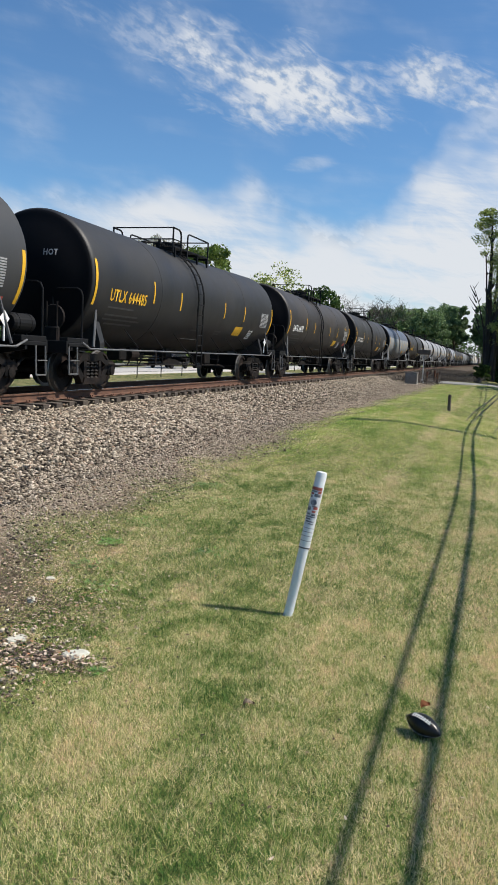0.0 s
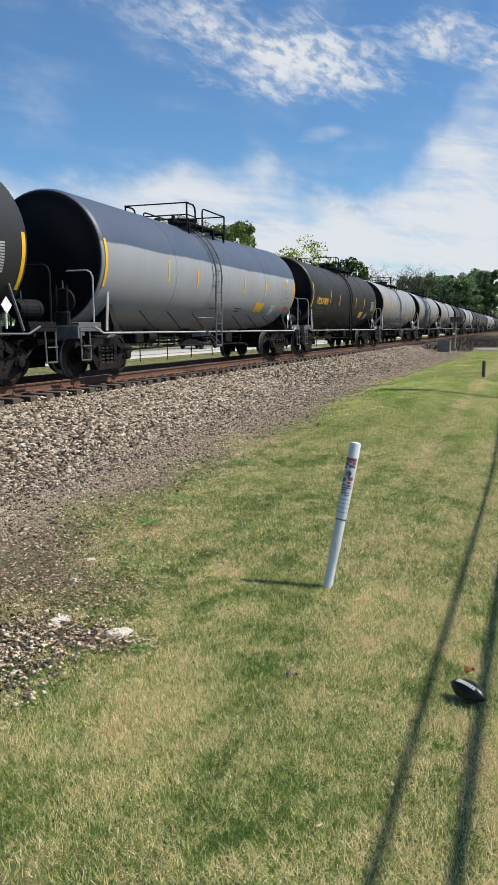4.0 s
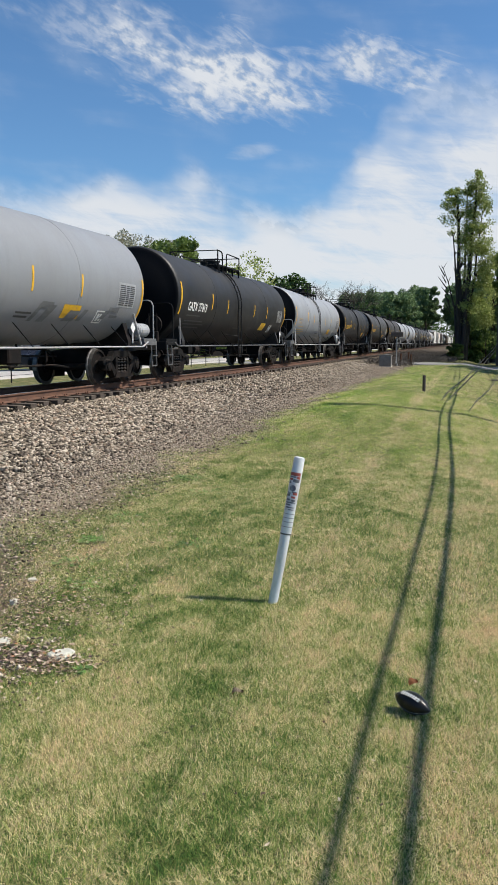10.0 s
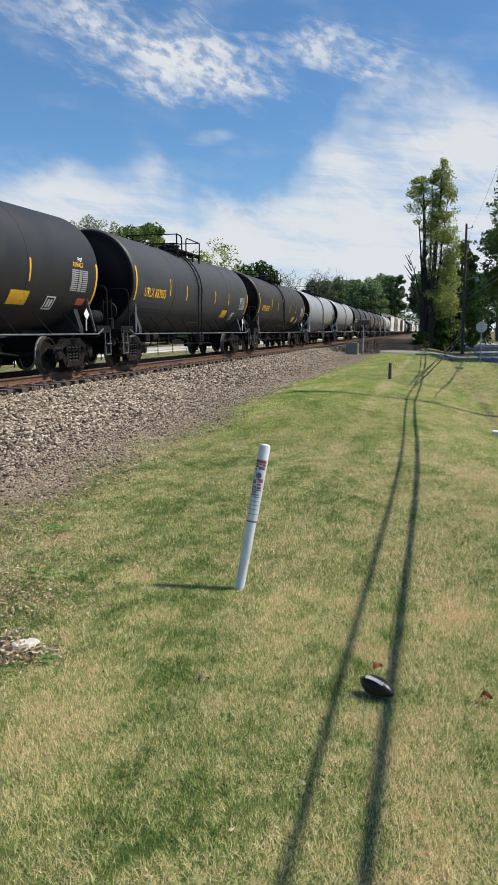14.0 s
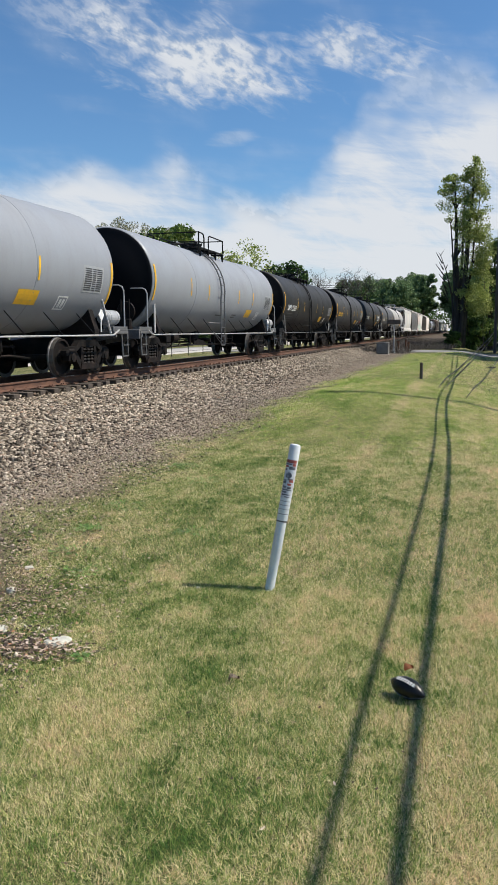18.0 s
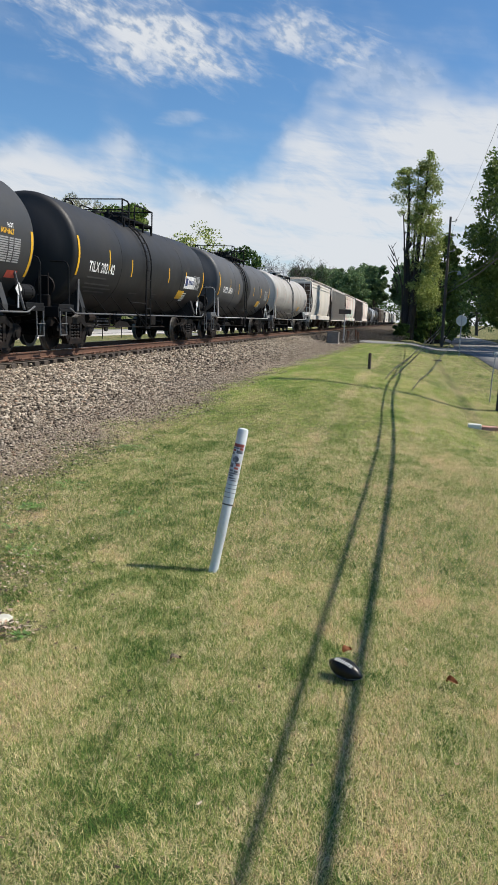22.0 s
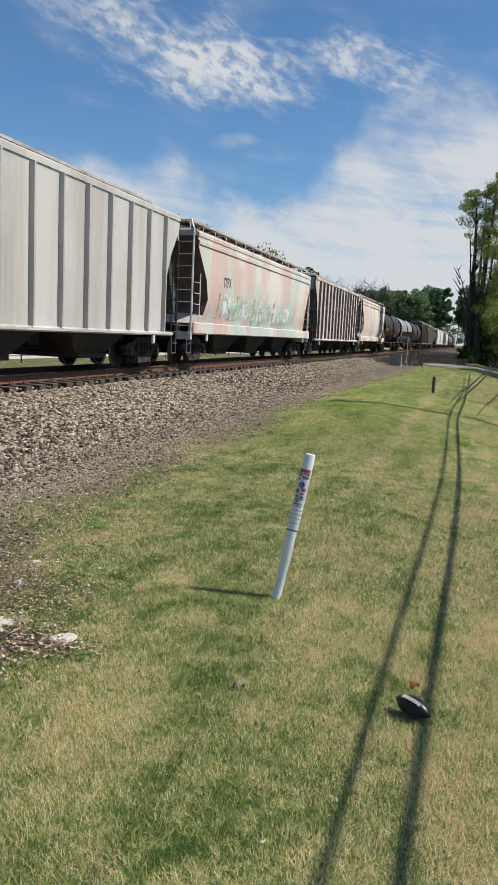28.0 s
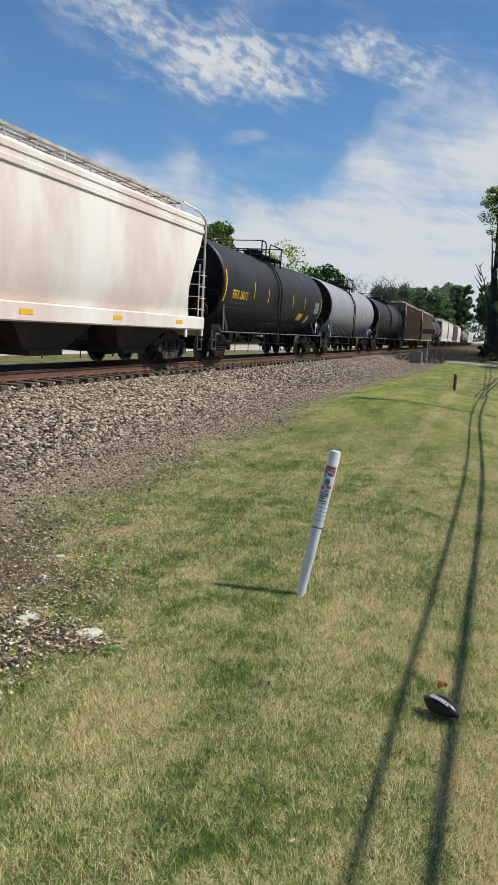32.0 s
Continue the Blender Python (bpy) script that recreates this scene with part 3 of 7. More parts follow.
def build_valves(bm):
    lathe(bm, [(3.95, 0.12), (4.14, 0.12), (4.15, 0.16), (4.18, 0.16), (4.19, 0.05), (4.30, 0.05)], "z", 12, (0.1, -0.75, 0))
    lathe(bm, [(3.95, 0.09), (4.20, 0.09), (4.22, 0.03)], "z", 10, (-0.25, -1.1, 0))
    tube(bm, [(0.1, -0.75, 4.22), (-0.25, -1.1, 4.16)], 0.03, 6)


def build_platform(bm):
    for s in (-1, 1):
        for k in range(9):
            x = s * (0.52 + 0.055 * k)
            box(bm, x - 0.012, x + 0.012, -1.65, 1.10, 3.98 - 0.02 * (k > 5), 4.02 - 0.02 * (k > 5))
        for y in (-1.55, -0.65, 0.2, 1.05):
            prism(bm, [(s * 0.50, 3.98), (s * 0.98, 3.96), (s * 0.98, 3.68), (s * 0.94, 3.68), (s * 0.90, 3.9), (s * 0.50, 3.92)], y - 0.025, y + 0.025)


def build_tall_guard(bm, s):
    """Short guard on the near side of the ladder, its free end bent down."""
    x = s * 0.95
    tube(bm, [(x, -1.68, 3.80), (x, -1.68, 4.50), (x, -1.25, 4.49), (x, -1.14, 4.44), (x, -1.10, 4.33), (x, -1.10, 3.80)], 0.026, 6)


def build_low_guard(bm, s):
    """Longer guard on the far side of the ladder."""
    x = s * 0.95
    tube(bm, [(x, -0.60, 3.80), (x, -0.60, 4.36), (x, -0.56, 4.45), (x, -0.47, 4.48), (x, 1.12, 4.47), (x, 1.12, 3.80)], 0.024, 6)


def build_guard_post(bm, s):
    tube(bm, [(s * 0.95, -1.68, 4.18), (s * 0.95, -1.10, 4.18)], 0.018, 6)


def build_cross_bar(bm, y, z):
    tube(bm, [(-0.95, y, z), (0.95, y, z)], 0.020, 6)


def build_outlet(bm):
    lathe(bm, [(0.62, 0.12), (0.70, 0.2), (0.95, 0.2), (0.97, 0.34), (1.10, 0.36)], "z", 16, (0, 0.2, 0))
    box(bm, -0.5, 0.5, -0.9, -0.55, 0.82, 1.06, 0.02)
    tube(bm, [(0.0, 0.2, 0.75), (0.6, 0.2, 0.72), (0.72, 0.2, 0.72)], 0.06, 8)


def build_brake_gear(bm):
    lathe(bm, [(-0.35, 0.05), (-0.34, 0.18), (0.1, 0.18), (0.12, 0.06), (0.7, 0.04)], "y", 14, (0.55, -3.3, 0.86))
    box(bm, 0.35, 0.75, -4.4, -4.0, 0.70, 1.02, 0.03)
    tube(bm, [(0.55, -4.2, 0.8), (0.3, -2.6, 0.78), (0.2, 2.4, 0.8), (0.3, 4.4, 0.74)], 0.024, 6)
    tube(bm, [(-0.5, -5.4, 0.92), (-0.55, 5.4, 0.92)], 0.03, 6)
    tube(bm, [(0.8, -2.3, 0.95), (0.8, -2.3, 0.62), (0.45, -2.3, 0.6)], 0.03, 6)
    tube(bm, [(0.3, -5.0, 0.46), (0.5, -3.9, 0.55), (0.6, -1.6, 0.58), (0.55, 1.2, 0.56), (0.5, 3.9, 0.55), (0.3, 5.0, 0.46)], 0.028, 6)
    for y in (-3.6, -2.9, -1.4, 1.0, 2.2, 3.4):
        tube(bm, [(0.6, y, 1.05), (0.62, y, 0.66), (0.5, y + 0.12, 0.56)], 0.022, 6)
    box(bm, 0.3, 0.85, 1.5, 2.0, 0.62, 0.98, 0.03)
    prism(bm, [(-1.3, 0.62), (-0.9, 0.78), (-0.2, 0.72), (0.1, 0.60), (-0.5, 0.55)], 0.52, 0.58, "x")
    tube(bm, [(-0.6, -4.2, 0.7), (-0.4, 0.0, 0.66), (-0.6, 4.2, 0.7)], 0.04, 6)


def build_saddle(bm):
    prism(bm, [(-1.32, 0.98), (-1.32, 1.12), (-1.12, 1.75), (-0.8, 1.42), (0, 1.18), (0.8, 1.42), (1.12, 1.75), (1.32, 1.12), (1.32, 0.98), (0.4, 0.93), (-0.4, 0.93)], -0.11, 0.11)
    box(bm, -0.35, 0.35, -1.2, 1.2, 0.93, 1.12, 0.02)


def build_reservoir(bm):
    lathe(bm, [(-0.36, 0.03), (-0.35, 0.15), (-0.30, 0.19), (0.30, 0.19), (0.35, 0.15), (0.36, 0.03)], "y", 18)
    for y in (-0.2, 0.2):
        lathe(bm, [(y - 0.02, 0.197), (y + 0.02, 0.197)], "y", 18)
        box(bm, -0.05, 0.05, y - 0.02, y + 0.02, -0.28, -0.15)


def build_brake_stand(bm):
    tube(bm, [(0.75, 0, 1.06), (0.75, 0, 1.95)], 0.02, 6)
    tube(bm, [(1.0, 0, 1.06), (1.0, 0, 1.95)], 0.02, 6)
    box(bm, 0.70, 1.05, -0.06, 0.06, 1.08, 1.42, 0.03)
    lathe(bm, [(0.05, 0.26), (0.08, 0.28), (0.11, 0.26)], "y", 20, (0.87, 0, 1.62))


def decal(name, key, quads, parent, material, label=""):
    """Marks that lie on the shell: each quad is y0, y1, z0, z1, and a slant along y."""
    def build(bm):
        for y0, y1, z0, z1, *lean in quads:
            k = lean[0] if lean else 0.0
            rows = max(2, int((z1 - z0) / 0.12) + 1)
            prev = None
            for j in range(rows + 1):
                z = z0 + (z1 - z0) * j / rows
                d = k * j / rows
                row = [bm.verts.new((tank_x(y, z) + 0.007, y + d, z)) for y in (y0, y1)]
                if prev:
                    bm.faces.new((prev[0], prev[1], row[1], row[0]))
                prev = row
    ob = put(name, ("decal", key), build, parent, material, label)
    if len(quads) > 1:
        ob["kind"] = "stuff"
    return ob


def text_mesh(words, height, material):
    """Lettering as a flat mesh, its lower left corner at the origin."""
    def build():
        cu = bpy.data.curves.new("lettering", "FONT")
        cu.body, cu.size, cu.resolution_u, cu.space_character = words, height * 1.42, 2, 1.10
        cu.offset = height * 0.028
        ob = bpy.data.objects.new("lettering", cu)
        me = bpy.data.meshes.new_from_object(ob)
        bpy.data.objects.remove(ob)
        bpy.data.curves.remove(cu)
        me.materials.clear()
        return me
    return build()


def lettering(words, y, z, height, parent, material, width=0.8, wrap=True, bold=0.0):
    me = text_mesh(words, height, material)
    for v in me.vertices:
        a, b = v.co.x * width, v.co.y
        yy, zz = y + a, z + b
        v.co = (tank_x(yy, zz) + 0.008 if wrap else 1.0, yy, zz)
    me.materials.append(material)
    return part("lettering", me, None, parent)


def head_lettering(words, x, z, height, parent, material):
    me = text_mesh(words, height, material)
    for v in me.vertices:
        xx, zz = x + v.co.x * 0.8, z + v.co.y
        r = math.hypot(xx, zz - TANK_Z) / (TANK_R - 0.28)
        dish = -TANK_HALF - 0.50 + 0.22 * min(r, 1.2) ** 2
        v.co = (xx, dish - 0.02, zz)
    me.materials.append(material)
    return part("lettering", me, None, parent)


def spray(parent, shapes, material, seed, side=None, inner=0.62, fill=0.45):
    """Sprayed blobs on the side of a car: each y, z, half width, half height, lean."""
    rng = random.Random(seed)
    for y, z, w, h, lean in shapes:
        bm = bmesh.new()
        n = 18
        rows = []
        for q in (1.0, inner):
            row = []
            for k in range(n):
                a = 2 * math.pi * k / n
                r = q * (0.80 + 0.16 * math.cos(2 * a + seed) + 0.12 * math.cos(5 * a + 2 * seed) + rng.uniform(-0.06, 0.06))
                zz = z + h * r * math.sin(a)
                yy = y + w * r * math.cos(a) + lean * (zz - z)
                row.append(bm.verts.new(((tank_x(yy, zz) if side is None else side(zz)) + 0.009, yy, zz)))
            rows.append(row)
        for k in range(n):
            bm.faces.new((rows[0][k], rows[0][(k + 1) % n], rows[1][(k + 1) % n], rows[1][k]))
        if rng.random() < fill:
            bm.faces.new(rows[1])
        part("spray_tag", bm, material, parent)


def table_marks(bm_quads, y0, y1, z0, z1, rows):
    h = (z1 - z0) / rows
    for j in range(rows):
        for a, b in ((0.0, 0.38), (0.43, 0.62), (0.67, 0.97)):
            bm_quads.append((y0 + (y1 - y0) * a, y0 + (y1 - y0) * b, z0 + h * j, z0 + h * (j + 0.62)))
    return bm_quads


def tank_car(paint, start, end, words, label, ink="yellow", rail="black", marks=("stripe", "table", "notice"), head="", top=0.0):
    up = (0, top, 0)
    L = end - start
    car = thing("tank_car", label, "tank car", "cars of the freight train")
    L5 = round(L * 2) / 2
    half = TANK_HALF if L5 > 16.2 else L5 / 2 - 1.42
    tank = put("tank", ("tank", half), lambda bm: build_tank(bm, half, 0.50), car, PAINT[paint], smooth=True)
    steel = {"black": BLACK_STEEL, "grey": GREY_RAILING, "pale": PALE_RAILING}[rail]
    for y in (-half * 0.5, half * 0.5):
        put("jacket_band", ("band", y), lambda bm: build_band(bm, y), tank, PAINT[paint])
    put("manway", "dome", build_dome, car, PAINT["white"] if paint == "white" else BLACK_STEEL, place=up)
    put("valve_fitting", "valves", build_valves, car, BLACK_STEEL, place=up)
    tagged(put("top_platform", "platform", build_platform, car, BLACK_STEEL, place=up), kind="stuff")
    for y, z in ((-1.68, 4.50), (-1.68, 4.18), (1.12, 4.47)):
        put("guard_cross_bar", ("bar", y, z), lambda bm: build_cross_bar(bm, y, z), car, GREY_RAILING if paint == "white" else BLACK_STEEL, place=up)
    for s in (-1, 1):
        guard = put("platform_railing", ("tall", s), lambda bm: build_tall_guard(bm, s), car, GREY_RAILING if paint == "white" else BLACK_STEEL, place=up)
        put("guard_post", ("guard_post", s), lambda bm: build_guard_post(bm, s), guard, GREY_RAILING if paint == "white" else BLACK_STEEL)
        put("ladder_guard", ("low", s), lambda bm: build_low_guard(bm, s), car, GREY_RAILING if paint == "white" else BLACK_STEEL, place=up)
        put("ladder", ("ladder", s), lambda bm: build_ladder(bm, s, -0.9), car, DIM_RAILING if rail == "pale" else BLACK_STEEL, place=up)
        put("side_handrail", ("side_rail", s, L5), lambda bm: build_side_rail(bm, s, L5), car, PALE_RAILING if rail != "black" else DIM_RAILING)
        tagged(put("handrail_bracing", ("struts", s, L5), lambda bm: build_struts(bm, s, L5), car, BLACK_STEEL), kind="stuff")
    put("bottom_outlet", "outlet", build_outlet, car, GREASY)
    put("brake_gear", "brake_gear", build_brake_gear, car, GREASY)
    put("air_reservoir", "reservoir", build_reservoir, car, GREY_RAILING if paint in ("grey", "light", "white") else BLACK_STEEL, place=(1.12, L / 2 - 0.95, 1.42))
    put("brake_stand", "brake_stand", build_brake_stand, car, GREASY, place=(0, -L / 2 + 0.62, 0))
    for e in (-1, 1):
        at = (0, e * L / 2, 0)
        put("coupler", ("coupler", e), lambda bm: build_coupler(bm, e), car, GREASY, place=at)
        put("end_platform", ("end_platform", e), lambda bm: build_end_platform(bm, e), car, BLACK_STEEL if rail == "black" else DIM_RAILING, place=at)
        put("saddle", "saddle", build_saddle, car, PAINT[paint] if rail == "black" else GREASY, place=(0, e * (L / 2 - 2.05), 0))
        for s in (-1, 1):
            put("end_handrail", ("hoop", e, s), lambda bm: build_hoop(bm, e, s, 0.55 if s * e > 0 else 0.75), car, steel if rail != "pale" else GREY_RAILING, place=at)
            put("sill_step", ("step", e, s), lambda bm: build_step(bm, e, s), car, DIM_RAILING, place=at)
        add_truck(car, e * (L / 2 - 2.05))
    colour = {"yellow": YELLOW, "white": WHITE_MARK, "grey": GREY_MARK, "dark": DARK_MARK, "ochre": OCHRE_MARK}[ink]
    k = half - TANK_HALF
    if words:
        lettering(words, -6.35 - k, 2.10, 0.27, tank, colour)
        decal("stencil_block", ("sub", ink, k), [(-6.3 - k, -5.0 - k, 1.93, 1.97), (-6.3 - k, -4.6 - k, 1.76, 1.80), (-6.3 - k, -4.4 - k, 1.66, 1.70), (-6.1 - k, -4.7 - k, 1.56, 1.60)], tank, FAINT_MARK if paint in ("black", "brown", "dark", "slate") else colour)
    if "stripe" in marks or "orange" in marks:
        lean = 0.10 if "lean" in marks else 0.0
        hue = FADED_RED if "orange" in marks else YELLOW
        for j, (y, z0, z1, w) in enumerate(((-half - 0.0, 1.95, 2.95, 0.10), (-4.0, 2.2, 2.75, 0.07), (-2.2, 2.12, 2.62, 0.07), (1.5, 2.12, 2.62, 0.07), (3.6, 2.12, 2.62, 0.07), (half - 0.05, 1.75, 2.75, 0.10))):
            decal("reflective_stripe", ("stripe", j, half, lean), [(y - w / 2, y + w / 2, z0, z1, lean)], tank, YELLOW if j in (0, 5) and hue is not FADED_RED else hue)
    if "table" in marks:
        q = table_marks([], half - 1.45, half - 0.55, 2.02, 2.55, 11)
        if paint in ("grey", "light", "white"):
            decal("table_panel", ("table_panel", half), [(half - 1.5, half - 0.5, 1.98, 2.59)], tank, GREY_RAILING).location.x = -0.003
        decal("data_table", ("table", half), q, tank, GREY_MARK if paint not in ("grey", "light", "white") else DARK_MARK)
        decal("stencil_frame", ("frame", half), [(half - 2.45, half - 2.4, 1.55, 1.85), (half - 2.05, half - 2.0, 1.55, 1.85), (half - 2.45, half - 2.0, 1.55, 1.58), (half - 2.45, half - 2.0, 1.82, 1.85), (half - 2.34, half - 2.24, 1.6, 1.78), (half - 2.2, half - 2.1, 1.6, 1.78)], tank, WHITE_MARK)
    if "notice" in marks:
        slant = 0.12 if "lean" in marks else 0.0
        decal("yellow_notice", ("notice", half, slant), [(2.95, 3.75, 1.62, 1.92, slant)], tank, YELLOW)
        decal("stencil_block", ("bars2", half), [(half - 5.9, half - 5.3, 1.66, 1.70), (half - 5.9, half - 5.4, 1.58, 1.62), (half - 7.9, half - 7.2, 1.62, 1.66)], tank, FAINT_MARK)
    if "asphalt" in marks:
        lettering("HOT", half - 1.1, 2.74, 0.10, tank, WHITE_MARK)
        lettering("ASPHALT", half - 1.4, 2.60, 0.11, tank, YELLOW)
        decal("red_notice", ("red", half), [(half - 0.9, half - 0.45, 1.70, 1.86)], tank, RED_MARK)
    if head:
        head_lettering(head, 0.42, 2.97, 0.13, tank, GREY_MARK)
    if "placard" in marks:
        def plate(bm):
            prism(bm, [(half - 0.59, 1.47), (half - 0.44, 1.32), (half - 0.29, 1.47), (half - 0.44, 1.62)], 1.36, 1.372, "x")
            tube(bm, [(1.35, half - 0.44, 1.06), (1.35, half - 0.44, 1.34)], 0.02, 6)
        put("hazard_placard", ("placard", half), plate, car, WHITE_MARK)
    if "graffiti" in marks or "big_graffiti" in marks:
        if "big_graffiti" in marks:
            letters = [(-3.65, -3.25, 1.50, 2.12, 0.16), (-3.45, -2.75, 1.98, 2.16), (-2.98, -2.70, 1.56, 2.10, -0.2), (-2.62, -2.40, 1.70, 2.15, 0.25), (-2.45, -2.05, 1.52, 1.78, -0.2), (-1.95, -1.55, 1.52, 1.74, 0.2), (-1.62, -1.50, 1.55, 2.06, 0.25), (-1.30, -0.25, 1.46, 2.02, 0.3)]
            faint = [(1.7, 1.86, 1.52, 1.90, 0.25), (2.05, 2.35, 1.52, 1.88, 0.3), (2.0, 2.5, 1.82, 1.94), (3.1, 3.6, 1.56, 1.80, 0.2), (3.75, 3.95, 1.58, 1.84, 0.2), (4.85, 5.1, 1.66, 1.86, 0.2), (5.2, 5.75, 1.84, 1.95), (5.35, 5.8, 1.70, 1.76)]
            for j, q in enumerate(letters):
                decal("spray_letter", ("letter", j), [q], tank, SPRAY_INK, "dark sprayed letter").location.x = 0.002 + 0.001 * (j % 2)
            for j, q in enumerate(faint):
                decal("spray_letter", ("faint_letter", j), [q], tank, THIN_SPRAY, "thin grey sprayed letter").location.x = 0.002
        else:
            shapes = []
            rng = random.Random(6)
            y = 1.6
            for j in range(4):
                w, h = rng.uniform(0.3, 0.7), rng.uniform(0.35, 0.52)
                shapes.append((y, 1.75, w * 0.62, h, rng.uniform(-0.3, 0.3)))
                y += w * rng.uniform(1.0, 1.6)
            spray(tank, shapes, THIN_SPRAY, 6)
    if "panel" in marks:
        decal("company_panel", ("panel", half), [(half - 2.6, half - 1.15, 2.02, 2.48)], tank, WHITE_MARK, "white company panel")
        for j, (a, b, c, d, mt) in enumerate(((2.5, 2.2, 2.12, 2.40, NAVY_MARK), (2.1, 1.98, 2.18, 2.34, NAVY_MARK), (1.93, 1.81, 2.18, 2.34, NAVY_MARK), (1.76, 1.64, 2.18, 2.34, NAVY_MARK), (1.59, 1.47, 2.18, 2.34, NAVY_MARK), (1.42, 1.24, 2.20, 2.32, GREY_MARK))):
            ob = decal("panel_mark", ("panel_mark", half, j), [(half - a, half - b, c, d)], tank, mt)
            ob.location.x = 0.004
    if "spill" in marks:
        def band(bm):
            sides = 56
            for k in range(sides):
                ring = []
                for yy in (-1.25, 0.45):
                    for q in (k, k + 1):
                        a = math.pi * 2 * q / sides
                        y2 = yy + 0.22 * noise.noise(Vector((math.cos(a) * 2, math.sin(a) * 2, yy)))
                        ring.append(bm.verts.new(((TANK_R + 0.014) * math.cos(a), y2, tank_axis(y2) + (TANK_R + 0.014) * math.sin(a))))
                bm.faces.new((ring[0], ring[1], ring[3], ring[2]))
        put("spill_stain", "spill", band, tank, PAINT["black"], "black product stain")
    TRAIN.append((car, (start + end) / 2))
    return car


# covered hoppers
SMOOTH_SIDE = [(1.36, 1.34), (1.47, 1.60), (1.55, 2.10), (1.575, 2.70), (1.55, 3.36), (1.52, 3.72), (1.56, 3.74), (1.56, 3.84), (1.525, 3.86), (1.525, 3.96), (1.55, 3.98), (1.55, 4.08), (1.45, 4.16), (0.95, 4.28), (0.0, 4.34)]
RIB_SIDE = [(1.50, 1.00), (1.50, 1.6), (1.50, 2.4), (1.50, 3.2), (1.50, 3.9), (1.50, 4.15), (1.53, 4.16), (1.53, 4.28), (1.45, 4.33), (0.9, 4.40), (0.0, 4.45)]


def smooth_end(z):
    """How far from the middle the curved side runs, by height."""
    pts = [(1.3, 7.35), (1.6, 6.95), (2.0, 6.75), (2.4, 6.80), (2.9, 7.15), (3.4, 7.55), (3.65, 7.75), (4.3, 7.8)]
    return float(np.interp(z, [p[0] for p in pts], [p[1] for p in pts]))


def ribbed_end(z):
    return float(np.interp(z, [0.9, 2.3, 3.7, 3.75, 4.6], [7.05, 7.05, 7.7, 8.0, 8.0]))


def build_hopper_body(bm, side, run, k):
    outline = side + [(-x, z) for x, z in reversed(side[:-1])]
    rows = 13
    rings = []
    for j in range(rows):
        f = -1 + 2 * j / (rows - 1)
        rings.append([bm.verts.new((x, f * (run(z) + k), z)) for x, z in outline])
    n = len(outline)
    for r0, r1 in zip(rings, rings[1:]):
        for i in range(n):
            bm.faces.new((r0[i], r1[i], r1[(i + 1) % n], r0[(i + 1) % n]))
    for ring in (rings[0], rings[-1]):
        m = len(side) - 1
        for i in range(m):
            a, b = ring[i], ring[i + 1]
            c, d = ring[n - 1 - i], ring[n - 2 - i] if i + 1 < m else ring[m]
            try:
                bm.faces.new((a, b, d, c) if b is not d else (a, b, c))
            except ValueError:
                pass
    bmesh.ops.recalc_face_normals(bm, faces=bm.faces)


def build_side_sill(bm, s, k, z0, z1, reach):
    box(bm, *sorted((s * 1.37, s * 1.58)), -reach - k, reach + k, z0, z1, 0.03)
    for d in (-1, 1):
        box(bm, *sorted((s * 1.50, s * 1.56)), d * (reach + k - 1.3) - 0.07, d * (reach + k - 1.3) + 0.07, z0 - 0.22, z0 + 0.02, 0.01)


def build_pocket(bm, low):
    v = [bm.verts.new(p) for p in ((-1.4, -2.0, 1.35), (1.4, -2.0, 1.35), (1.4, 2.0, 1.35), (-1.4, 2.0, 1.35), (-0.95, -0.75, low), (0.95, -0.75, low), (0.95, 0.75, low), (-0.95, 0.75, low))]
    for f in ((0, 1, 5, 4), (1, 2, 6, 5), (2, 3, 7, 6), (3, 0, 4, 7), (4, 5, 6, 7), (3, 2, 1, 0)):
        bm.faces.new([v[i] for i in f])
    box(bm, -1.0, 1.0, -0.62, 0.62, low - 0.12, low)
    tube(bm, [(-0.95, 0, low - 0.05), (0.95, 0, low - 0.05)], 0.03, 6)


